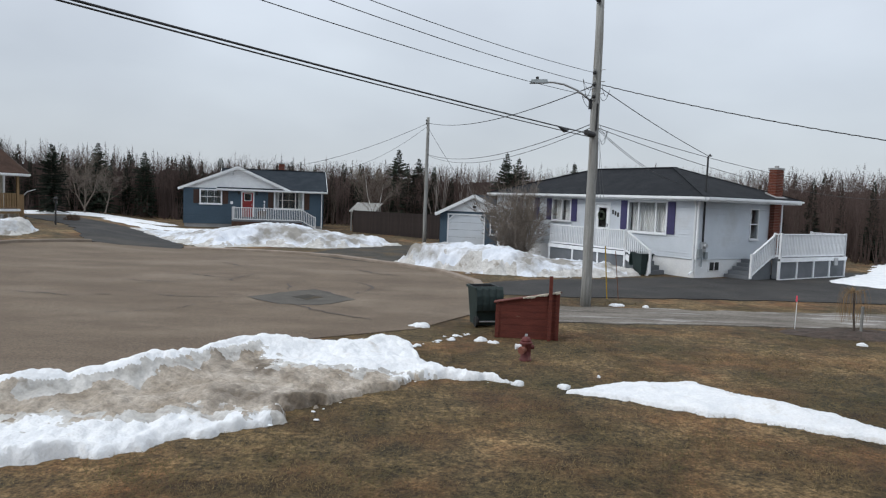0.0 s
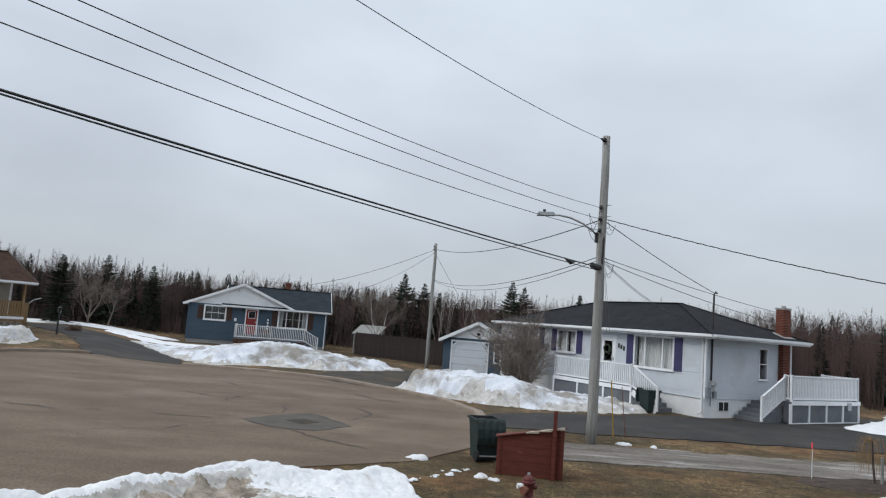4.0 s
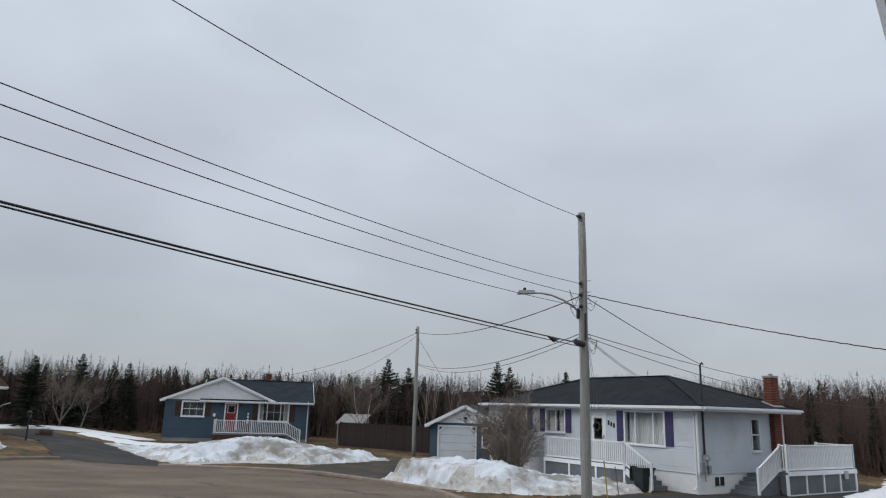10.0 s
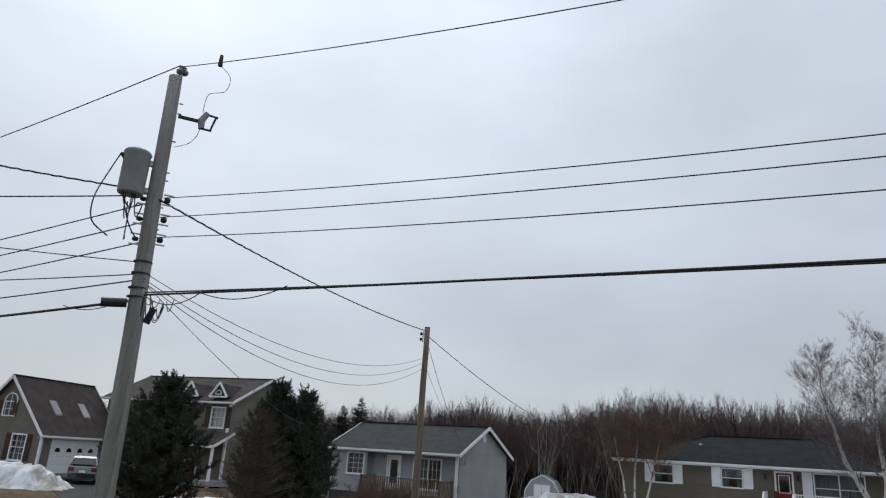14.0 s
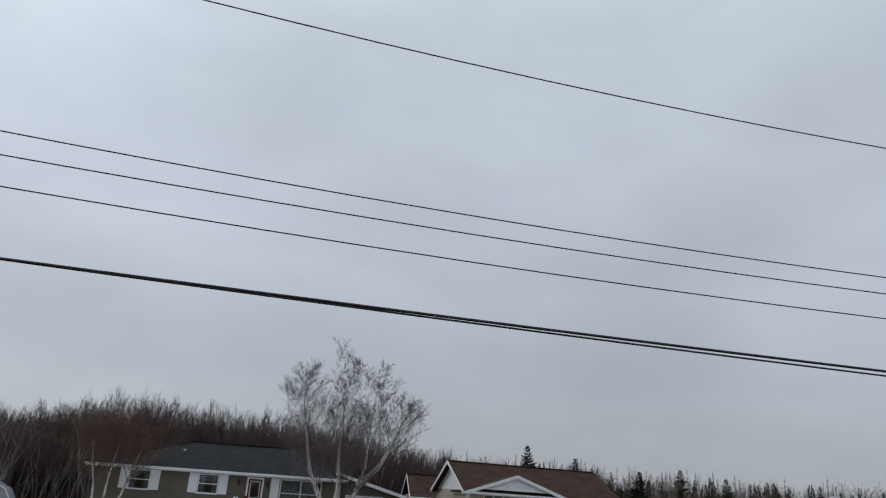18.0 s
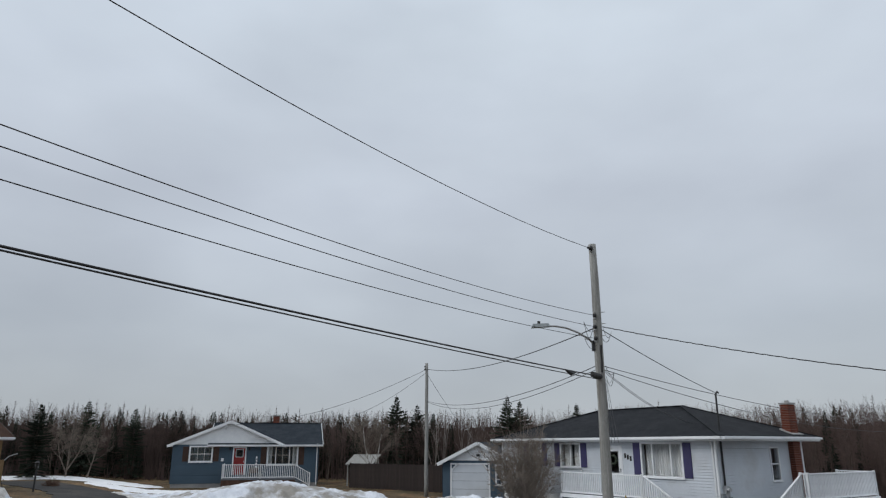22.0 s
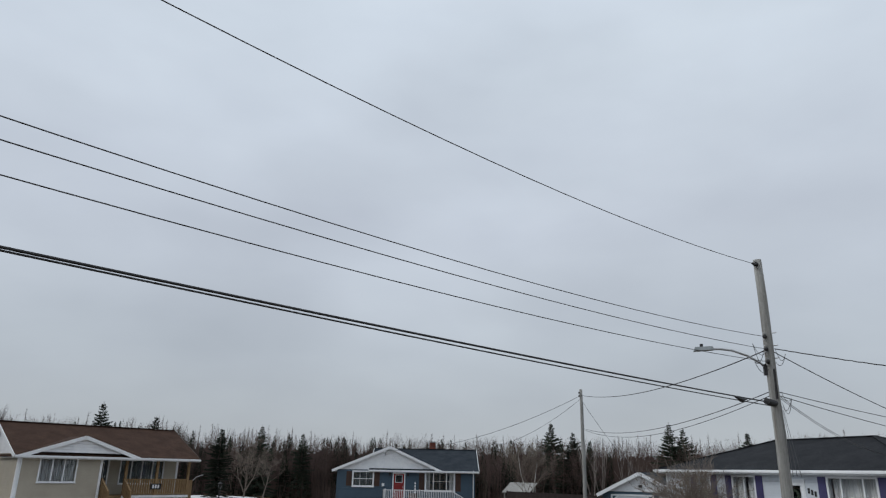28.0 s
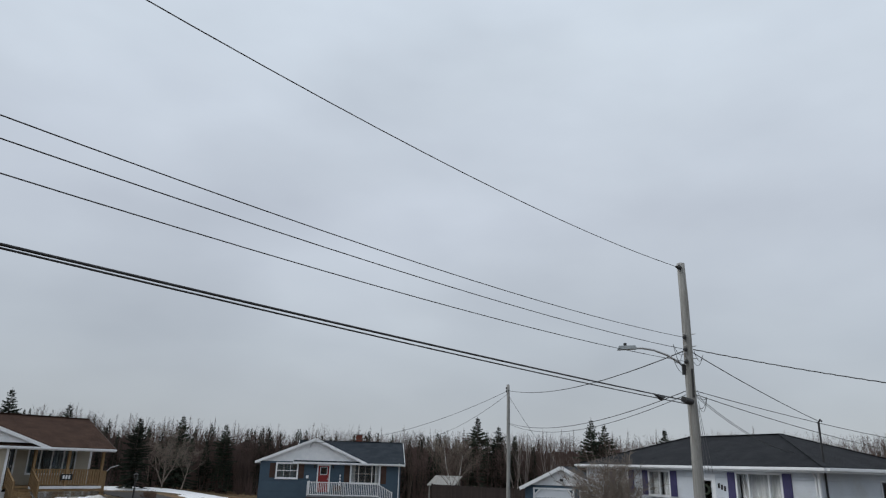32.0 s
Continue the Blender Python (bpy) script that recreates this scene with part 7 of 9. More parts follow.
# ---- bin, box, hydrant and other small things on the lawn ----
def wheelie_bin(m, label, material="bin_green"):
    t = thing("wheelie_bin", m, label, "bin")
    w0, d0, w1, d1, h = 0.25, 0.27, 0.31, 0.36, 0.98
    ring = lambda w, d, z, y=0.0: [(-w, -d + y, z), (w, -d + y, z), (w, d + y, z), (-w, d + y, z)]
    g = Geo().add(ring(w0, d0, 0.03) + ring(w0 + 0.01, d0 + 0.02, 0.25) + ring(w1, d1, h - 0.06) + ring(w1 + 0.035, d1 + 0.035, h - 0.06) + ring(w1 + 0.035, d1 + 0.035, h) + ring(w1, d1, h) + ring(w1, d1, h - 0.06),
                  [(3, 2, 1, 0)] + [(4 * k + i, 4 * k + (i + 1) % 4, 4 * k + 4 + (i + 1) % 4, 4 * k + 4 + i) for k in range(6) for i in range(4)])
    part("body", g, material, t)
    part("lining", Geo().add(ring(w0, d0, 0.08) + ring(w1 - 0.01, d1 - 0.01, h - 0.005), [(0, 1, 2, 3), (0, 4, 5, 1), (1, 5, 6, 2), (2, 6, 7, 3), (3, 7, 4, 0)]), "black", t)
    # the lid hangs open behind the body, curved and ribbed
    g, prof = Geo(), ((0.07, 0.03), (0.12, -0.04), (0.165, -0.2), (0.175, -0.4), (0.15, -0.55), (0.10, -0.60))
    xs = [-w1 - 0.03 + (2 * w1 + 0.06) * k / 12 for k in range(13)]
    k = len(prof)
    g.add([(x, d1 + y - dy - (0.022 if i % 3 == 0 and 0 < i < 12 else 0.0), h + z) for dy in (0.0, 0.03) for i, x in enumerate(xs) for y, z in prof],
          [(o + i * k + j, o + (i + 1) * k + j, o + (i + 1) * k + j + 1, o + i * k + j + 1) for o in (0, 13 * k) for i in range(12) for j in range(k - 1)]
          + [(i * k + j, i * k + j + 1, 13 * k + i * k + j + 1, 13 * k + i * k + j) for i in (0, 12) for j in range(k - 1)]
          + [(i * k + j, (i + 1) * k + j, 13 * k + (i + 1) * k + j, 13 * k + i * k + j) for i in range(12) for j in (0, k - 1)])
    lid = part("lid", g, material, t)
    part("hinge_bar", Geo().tube([(-0.28, d1 + 0.08, h - 0.02), (0.28, d1 + 0.08, h - 0.02)], 0.022, 8), material, lid)
    part("catch_bar", Geo().box(-0.22, 0.22, -d0 - 0.055, -d0 - 0.02, 0.36, 0.42), material, t)
    for x in (-0.29, 0.27):
        part("wheel", Geo().tube([(x - 0.02, d0 + 0.06, 0.13), (x + 0.045, d0 + 0.06, 0.13)], 0.13, 14), "tyre", t)
    part("axle", Geo().tube([(-0.3, d0 + 0.06, 0.13), (0.3, d0 + 0.06, 0.13)], 0.02, 6), "steel", t)
    return t


wheelie_bin(pose(1.31, 16.9, 0, 0, 0, 195), "dark green plastic wheelie bin standing open on the grass")
wheelie_bin(pose(9.3, 30.8, 0, 0, 0, 20), "dark green wheelie bin beside the deck steps")
wheelie_bin(pose(-22.6, 21.2, 0.1, 0, 0, 40), "dark wheelie bin at the end of a driveway")


def bin_box(m, label, scale=1.0):
    t = thing("wooden_bin_box", m, label, "box")
    w, d = 1.42 * scale, 0.85 * scale
    h0, h1 = 0.78 * scale, 1.08 * scale
    n = 7
    for i in range(n):
        z0, z1 = i * h1 / n, (i + 1) * h1 / n - 0.004
        # the front follows the slope of the lid
        def top(z):
            return w if z <= h0 else w * (1 - (z - h0) / (h1 - h0))
        if z0 < h0:
            zz = min(z1, h0)
            part("front_board", Geo().box(0.05, w - 0.05, 0, 0.025, z0, zz), "red_wood", t)
            part("back_board", Geo().box(0.05, w - 0.05, d - 0.025, d, z0, zz), "red_wood", t)
        if z1 > h0:
            za = max(z0, h0)
            x0, x1 = w * (za - h0) / (h1 - h0), w * (z1 - h0) / (h1 - h0)
            for y in (0.0, d - 0.025):
                part("front_board", Geo().add([(x0 + 0.03, y, za), (w - 0.05, y, za), (w - 0.05, y, z1), (min(x1, w - 0.06), y, z1), (x0 + 0.03, y + 0.025, za), (w - 0.05, y + 0.025, za), (w - 0.05, y + 0.025, z1), (min(x1, w - 0.06), y + 0.025, z1)],
                                              [(0, 1, 2, 3), (7, 6, 5, 4), (0, 4, 5, 1), (1, 5, 6, 2), (2, 6, 7, 3), (3, 7, 4, 0)]), "red_wood", t)
        part("side_board", Geo().box(w - 0.03, w, 0.03, d - 0.03, z0, z1), "red_wood", t)
        if z0 < h0:
            part("side_board", Geo().box(0, 0.03, 0.03, d - 0.03, z0, min(z1, h0)), "red_wood", t)
    for x, h in ((0.0, h0), (w - 0.07, h1)):
        part("corner_post", Geo().box(x - 0.012, x + 0.075, -0.02, 0.06, 0, h), "red_wood", t)
    part("lid", Geo().slab([(-0.06, -0.05, h0 + 0.03), (w + 0.05, -0.05, h1 + 0.035), (w + 0.05, d + 0.05, h1 + 0.035), (-0.06, d + 0.05, h0 + 0.03)], 0.025), "red_wood", t)
    part("stake", Geo().box(w - 0.25, w - 0.17, -0.1, -0.03, -0.1, 1.45 * scale), "red_wood", t, "rusty red stake fixed to the front")
    # the lid and the sides fall away to the back
    for ob in t.children:
        for p in ob.data.vertices:
            p.co.z *= 1 - 0.10 * p.co.y / d
    strip = Geo()
    for i in range(9):
        x0 = w * (0.42 + 0.065 * i)
        za = h0 + 0.036 + (h1 - h0) * x0 / w
        zb = h0 + 0.036 + (h1 - h0) * (x0 + 0.065 * w) / w
        strip.slab([(x0, -0.055, za), (x0 + 0.065 * w, -0.055, zb), (x0 + 0.065 * w, 0.05 + 0.05 * math.sin(i * 2.3), zb), (x0, 0.04 + 0.05 * math.sin(i * 1.7), za)], 0.02 + 0.014 * (i % 3))
    part("torn_edge", strip, "pale_ply", t, "pale frayed plywood edge of the lid")
    return t


bin_box(pose(1.51, 15.35, 0, 0, 0, -6), "barn-red wooden garbage box with a sloping lid and stake")
bin_box(pose(-24.5, 22.1, 0.1, 0, 0, 55), "barn-red wooden garbage box at the street edge")


def fire_hydrant():
    t = thing("fire_hydrant", pose(1.95, 13.2, 0, 0, 0, 20), "short faded red fire hydrant in the grass", "hydrant")
    part("barrel", Geo().tube([(0, 0, z) for z in (-0.05, 0.02, 0.03, 0.3, 0.32, 0.36, 0.37)], [0.12, 0.12, 0.1, 0.1, 0.125, 0.125, 0.105], 18), "hydrant", t, smooth=True)
    part("bonnet", Geo().tube([(0, 0, z) for z in (0.37, 0.40, 0.44, 0.47)], [0.105, 0.1, 0.075, 0.035], 18), "hydrant", t, smooth=True)
    part("operating_nut", Geo().tube([(0, 0, 0.46), (0, 0, 0.51)], 0.028, 5), "steel", t)
    part("pumper_nozzle", Geo().tube([(-0.06, -0.05, 0.22), (-0.13, -0.1, 0.22), (-0.14, -0.11, 0.22), (-0.18, -0.14, 0.22)], [0.06, 0.06, 0.075, 0.07], 12), "hydrant_cap", t)
    part("hose_nozzle", Geo().tube([(-0.08, 0.03, 0.26), (-0.17, 0.05, 0.26), (-0.2, 0.055, 0.26)], [0.05, 0.05, 0.055], 10), "white", t)
    part("hose_nozzle", Geo().tube([(0.08, -0.03, 0.26), (0.15, -0.05, 0.26)], 0.045, 10), "hydrant", t)


fire_hydrant()


def lamp_post():
    t = thing("garden_lamp_post", pose(-23.3, 41.5, 0.18), "slim black garden lamp post beside the drive", "lamp post")
    part("post", Geo().tube([(0, 0, 0), (0, 0, 1.75)], [0.06, 0.045], 8), "black", t)
    head = part("lantern", Geo().tube([(0, 0, z) for z in (1.75, 1.8, 1.82, 2.08, 2.1)], [0.05, 0.1, 0.09, 0.13, 0.15], 6), "car_glass", t)
    part("cap", Geo().tube([(0, 0, 2.1), (0, 0, 2.22)], [0.16, 0.02], 6), "black", head)


lamp_post()


def marker_stake():
    t = thing("marker_stake", pose(9.6, 17.75, 0), "thin white stake with a pink top", "marker")
    part("rod", Geo().tube([(0, 0, 0), (0.01, 0, 0.75)], 0.008, 6), "white", t)
    part("flag", Geo().tube([(0, 0, 0.75), (0, 0, 0.9)], [0.022, 0.02], 6), "pink", t)


marker_stake()


def wooden_crate():
    t = thing("well_cover", pose(-27.1, -3.9, 0, 0, 0, 62) @ Matrix.Diagonal((0.84, 0.84, 0.92, 1)), "low weathered wooden utility box with a flat lid", "box")
    for i in range(3):
        part("board", Geo().box(0, 1.25, 0, 0.04, 0.02 + i * 0.2, 0.215 + i * 0.2), "old_board", t)
        part("board", Geo().box(1.21, 1.25, 0.04, 0.9, 0.02 + i * 0.2, 0.215 + i * 0.2), "old_board", t)
        part("board", Geo().box(0, 0.04, 0.04, 0.9, 0.02 + i * 0.2, 0.215 + i * 0.2), "old_board", t)
        part("board", Geo().box(0, 1.25, 0.9, 0.94, 0.02 + i * 0.2, 0.215 + i * 0.2), "old_board", t)
    part("lid", Geo().box(-0.06, 1.31, -0.06, 1.0, 0.62, 0.68), "concrete_grey", t)


wooden_crate()


def brown_fence():
    a, b = Vector((-7.4, 58.2, 0)), Vector((0.9, 50.9, 0))
    t = thing("board_fence", Matrix.Translation(a), "dark brown close-boarded fence behind the driveway", "fence")
    d = b - a
    n = 74
    turn = Matrix.Rotation(math.atan2(d.y, d.x), 4, "Z")
    me = Geo().box(0.005, d.length / n - 0.005, -0.012, 0.012, 0, 1.85).mesh("board")
    me.materials.append(M["fence"])
    for i in range(n):
        ob = part("board", me, "fence", t)
        ob.matrix_basis = Matrix.Translation(d * i / n + Vector((0, 0, 0.02 * math.sin(i * 3.7)))) @ turn
    for i in range(6):
        p = d * i / 5
        part("fence_post", Geo().box(p.x - 0.06, p.x + 0.06, p.y + 0.02, p.y + 0.14, 0, 1.9), "fence", t)
    part("rail", Geo().bar((0.03, 0.04, 1.5), d + Vector((0.03, 0.04, 1.5)), 0.05, 0.09), "fence", t)


brown_fence()


def lean_to():
    t = thing("lean_to", pose(-7.9, 60.2, -0.35, 0, 0, -20), "small open lean-to with a pale weathered roof", "shed")
    part("roof", Geo().slab([(-0.2, 0, 2.1), (2.3, 0, 2.1), (2.3, 1.6, 2.85), (-0.2, 1.6, 2.85)], 0.08), "wood_pole", t)
    for x, y, h in ((0, 0.1, 2.05), (2.1, 0.1, 2.05), (0, 1.5, 2.7), (2.1, 1.5, 2.7)):
        part("post", Geo().box(x - 0.05, x + 0.05, y - 0.05, y + 0.05, 0, h), "wood_pole", t)
    part("back_wall", Geo().box(0, 2.1, 1.5, 1.54, 0, 2.6), "fence", t)


lean_to()


def shelter():
    t = thing("fabric_shelter", pose(-54.4, 11.7, 0, 0, 0, 68), "small barn-shaped grey storage shelter with white door", "shed")
    w, d = 2.7, 3.0
    prof = [(0, 0), (0.08, 1.2), (0.5, 1.9), (w / 2, 2.35), (w - 0.5, 1.9), (w - 0.08, 1.2), (w, 0)]
    g = Geo()
    n = len(prof)
    g.add([(x, y, z) for y in (0, d) for x, z in prof], [tuple(range(n - 1, -1, -1)), tuple(range(n, 2 * n))] + [(i, i + 1, n + i + 1, n + i) for i in range(n - 1)])
    part("cover", g, "vinyl_grey", t)
    dr = part("door", Geo().box(0.75, 1.95, -0.05, -0.01, 0.05, 1.65), "white", t)
    part("door_seam", Geo().box(1.34, 1.36, -0.06, -0.05, 0.05, 1.65), "can_grey", dr)
    part("edge_trim", Geo().tube([(x, -0.02, z) for x, z in prof], 0.04, 6), "white", t)
    k = thing("dark_tarp", pose(-56.5, 17.0, 0, 0, 0, 68), "dark tarpaulin heap beside the shelter", "tarp")
    part("cover", Geo().add([(0, 0, 0), (2.4, 0, 0), (2.4, 2, 0), (0, 2, 0), (0.4, 0.3, 1.3), (2.0, 0.4, 1.5), (1.9, 1.6, 1.4), (0.5, 1.6, 1.2)],
                            [(0, 1, 5, 4), (1, 2, 6, 5), (2, 3, 7, 6), (3, 0, 4, 7), (4, 5, 6, 7)]), "black", k)


shelter()


# ---- parked cars ----
def car(m, paint, label, tall=False):
    t = thing("parked_car", m, label, "car", "parked cars")
    L, W = (4.5, 1.82) if tall else (4.4, 1.72)
    k = 1.14 if tall else 1.0
    # side profile (x from the rear), with half widths
    low = [(0.0, 0.35), (0.03, 0.62), (0.08, 0.95), (0.25, 1.0), (1.0, 1.0), (2.9, 0.98), (3.9, 0.88), (4.3, 0.72), (L, 0.45), (L - 0.1, 0.25), (0.1, 0.22)]
    body = Geo()
    n = len(low)
    hw = [W / 2 - 0.05 * (1 if x < 0.2 or x > 4.1 else 0) - 0.06 * (z > 0.8) for x, z in low]
    body.add([(x, s * hw[i], z * k) for s in (-1, 1) for i, (x, z) in enumerate(low)], [tuple(range(n)), tuple(range(2 * n - 1, n - 1, -1))] + [(i, n + i, n + (i + 1) % n, (i + 1) % n) for i in range(n)])
    b = part("body", body, paint, t)
    mod = b.modifiers.new("soften", "BEVEL")
    mod.width, mod.segments, mod.limit_method = 0.06, 3, "ANGLE"
    top = [(0.12, 1.0), (0.55, 1.38), (0.9, 1.45), (2.0, 1.44), (2.35, 1.36), (3.1, 0.97)] if tall else [(0.75, 0.98), (1.2, 1.33), (1.5, 1.40), (2.3, 1.39), (2.6, 1.32), (3.3, 0.96)]
    m_ = len(top)
    hb = [0.80, 0.66, 0.6, 0.6, 0.65, 0.78]
    cabin = Geo().add([(x, s * hb[i], z * k) for s in (-1, 1) for i, (x, z) in enumerate(top)], [tuple(range(m_)), tuple(range(2 * m_ - 1, m_ - 1, -1))] + [(i, m_ + i, m_ + i + 1, i + 1) for i in range(m_ - 1)])
    part("cabin_glass", cabin, "car_glass", t)
    x0, z0 = top[1]
    x1, z1 = top[3]
    part("roof", Geo().slab([(top[1][0], -0.67, z0 * k + 0.02), (top[2][0], -0.62, top[2][1] * k + 0.025), (x1, -0.62, z1 * k + 0.025), (top[4][0], -0.66, top[4][1] * k + 0.015), (top[4][0], 0.66, top[4][1] * k + 0.015), (x1, 0.62, z1 * k + 0.025), (top[2][0], 0.62, top[2][1] * k + 0.025), (top[1][0], 0.67, z0 * k + 0.02)], 0.05), paint, t)
    for s in (-1, 1):
        for a, b, wd in (((top[0][0], s * 0.8, top[0][1] * k), (x0, s * 0.665, z0 * k), 0.1), ((top[5][0], s * 0.78, top[5][1] * k), (top[4][0], s * 0.65, top[4][1] * k), 0.06), ((1.75, s * 0.79, 0.98 * k), (1.75, s * 0.615, 1.42 * k), 0.08)):
            part("pillar", Geo().bar(a, b, wd, 0.06), paint, t)
        part("tail_lamp", Geo().box(-0.012, 0.12, min(s * 0.5, s * 0.83), max(s * 0.5, s * 0.83), 0.68 * k, 0.9 * k), "tail", t)
        part("mirror", Geo().box(2.75, 2.9, min(s * 0.85, s * 1.0), max(s * 0.85, s * 1.0), 0.95 * k, 1.08 * k), paint, t)
        for x in (0.85, 3.55):
            wh = part("wheel", Geo().tube([(x, s * (W / 2 - 0.2), 0.32), (x, s * (W / 2 + 0.005), 0.32)], 0.32, 18), "tyre", t)
            part("rim", Geo().tube([(x, s * (W / 2 + 0.0), 0.32), (x, s * (W / 2 + 0.015), 0.32)], 0.2, 14), "steel", wh)
    part("rear_window", Geo().add([(top[0][0] + 0.0, -0.62, top[0][1] * k + 0.06), (top[0][0] + 0.0, 0.62, top[0][1] * k + 0.06), (x0 - 0.04, 0.56, z0 * k - 0.03), (x0 - 0.04, -0.56, z0 * k - 0.03)], [(0, 1, 2, 3)]), "car_glass", t)
    part("bumper", Geo().box(-0.05, 0.12, -0.8, 0.8, 0.36 * k, 0.58 * k), "car_glass" if tall else paint, t)
    part("plate", Geo().box(-0.062, -0.05, -0.18, 0.18, 0.62 * k, 0.74 * k), "white", t)
    part("head_lamp", Geo().box(L - 0.25, L - 0.08, -0.8, -0.5, 0.58 * k, 0.7 * k).box(L - 0.25, L - 0.08, 0.5, 0.8, 0.58 * k, 0.7 * k), "steel", t)


car(pose(-33.0, 28.9, 0.66, 0, 0, 139), "car_grey", "pale grey-green sedan parked before the garage")
car(pose(-48.3, -18.3, 0.03, 0, 0, 197), "car_silver", "silver sport utility car with snow-dulled paint", tall=True)


# ---- crumbs of snow round the near bank ----
def crumbs():
    rnd = random.Random(19)
    g = Geo()
    spots = []
    edge = [(-9.6, 3.6), (-7.6, 5.0), (-4.7, 7.1), (-3.3, 7.8), (-2.8, 8.3), (-1.75, 8.95), (-1.15, 10.15), (-0.3, 11.2), (0.45, 11.7), (1.45, 11.35), (0.55, 12.05), (-0.1, 12.5), (-0.25, 13.3), (-0.8, 14.2)]
    for a, b in zip(edge, edge[1:]):
        for _ in range(int(3 * math.hypot(b[0] - a[0], b[1] - a[1]))):
            u = rnd.random()
            spots.append((a[0] + (b[0] - a[0]) * u + rnd.gauss(0, 0.14), a[1] + (b[1] - a[1]) * u + rnd.gauss(0, 0.14), 0.01 + 0.025 * rnd.random() ** 2))
    for _ in range(26):
        u = rnd.random()
        spots.append((-0.6 + 1.5 * u + rnd.gauss(0, 0.08), 13.6 + 2.0 * u + rnd.gauss(0, 0.08), 0.02 + 0.06 * rnd.random() ** 2))
    for x, y, r in spots:
        k = len(g.v)
        n = 7
        for ring, z in ((1.0, 0.0), (0.85, 0.45), (0.45, 0.8)):
            for i in range(n):
                t = 2 * math.pi * i / n
                q = r * ring * rnd.uniform(0.75, 1.25)
                g.v.append((x + q * math.cos(t) * 1.3, y + q * math.sin(t), r * z * rnd.uniform(0.4, 0.8) + 0.002))
        for j in range(2):
            g.f += [[k + j * n + i, k + j * n + (i + 1) % n, k + (j + 1) * n + (i + 1) % n, k + (j + 1) * n + i] for i in range(n)]
        g.f.append([k + 2 * n + i for i in range(n)])
    tagged(part("snow_crumbs", g, "snow", smooth=True), "scattered crumbs of melting snow on the grass", "snow", kind="stuff")


crumbs()


# ---- trees ----
def limb(g, p, d, length, r, rnd, bend=0.25, lift=0.15, n=5, sides=6, taper=0.55):
    """One tapering branch; returns its points and directions."""
    pts, rs = [Vector(p)], [r]
    d = Vector(d).normalized()
    out = [(pts[0].copy(), d.copy(), r)]
    for i in range(n):
        d = (d + Vector((rnd.gauss(0, bend), rnd.gauss(0, bend), rnd.gauss(0, bend) + lift)) * 0.5).normalized()
        pts.append(pts[-1] + d * length / n)
        rs.append(r * (1 - (1 - taper) * (i + 1) / n))
        out.append((pts[-1].copy(), d.copy(), rs[-1]))
    g.tube(pts, rs, sides, caps=False)
    return out


def sprays(g, nodes, rnd, count, length, r, spread=0.9, lift=0.25):
    """Thin twigs: flat tapering slivers."""
    for p, d, _ in nodes:
        for _ in range(count):
            q = (d + Vector((rnd.gauss(0, spread), rnd.gauss(0, spread), rnd.gauss(0, spread * 0.7) + lift))).normalized()
            e = p + q * length * rnd.uniform(0.5, 1.2)
            s = q.cross(Vector((rnd.gauss(0, 1), rnd.gauss(0, 1), rnd.gauss(0, 1)))).normalized() * r
            mid = (p + e) / 2 + Vector((rnd.gauss(0, 0.05), rnd.gauss(0, 0.05), rnd.gauss(0, 0.05)))
            g.add([p - s, p + s, mid + s * 0.7, mid - s * 0.7, e], [(0, 1, 2, 3), (3, 2, 4)])


def birch_tree(m, stems, label, seed, bark="bark_white", twig="twig", r0=0.14, branch=1.0, name="birch_tree", density=1.0, start=0.3):
    """Stems: list of points along each leader. Limbs arch out and up from it, fork twice and end in fine twigs."""
    rnd = random.Random(seed)
    t = thing(name, m, label, "tree")
    fine, mid = Geo(), Geo()

    def fork(p, d, length, r, level):
        nodes = limb(mid, p, d, length, r, rnd, 0.16, 0.10 if level < 2 else 0.03, 5 if level == 0 else 3, 5 if level == 0 else 3, 0.3)
        if level == 2:
            sprays(fine, nodes[1:], rnd, 4, 0.34 * branch, 0.0042, 0.5, 0.12)
            return
        count = int((7 if level == 0 else 5) * density + 0.5)
        for i in range(count):
            k = 1 + int((len(nodes) - 1) * (i + rnd.random()) / count)
            q, dq, rq = nodes[min(k, len(nodes) - 1)]
            a = rnd.uniform(0, 2 * math.pi)
            side = Vector((math.cos(a), math.sin(a), rnd.uniform(-0.15, 0.5)))
            fork(q, dq + side * rnd.uniform(0.5, 0.95), length * rnd.uniform(0.36, 0.58), rq * 0.55, level + 1)

    for pts in stems:
        pts = [Vector(p) for p in pts]
        n = len(pts)
        part("trunk", Geo().tube(pts, [r0 * (1 - 0.95 * i / (n - 1)) ** 1.15 + 0.008 for i in range(n)], 10), bark, t, smooth=True)
        total = sum((b - a).length for a, b in zip(pts, pts[1:]))
        k = max(4, int(total * 1.9 * density))
        a = rnd.uniform(0, 2 * math.pi)
        for i in range(k):
            u = start + (0.97 - start) * ((i + rnd.random()) / k) ** 1.2
            f = u * (n - 1)
            j = min(int(f), n - 2)
            p = pts[j].lerp(pts[j + 1], f - j)
            up = (pts[j + 1] - pts[j]).normalized()
            a += 2.4 + rnd.uniform(-0.5, 0.5)
            side = Vector((math.cos(a), math.sin(a), 0.15))
            length = branch * (3.3 * (1.05 - u) + 1.05) * rnd.uniform(0.65, 1.15)
            fork(p, up + side * rnd.uniform(0.75, 1.15), length, 0.034 * branch * (1.25 - u), 0)
    tagged(part("branchwork", mid, twig, t), kind="stuff")
    tagged(part("crown", fine, twig, t), kind="stuff")
    return t


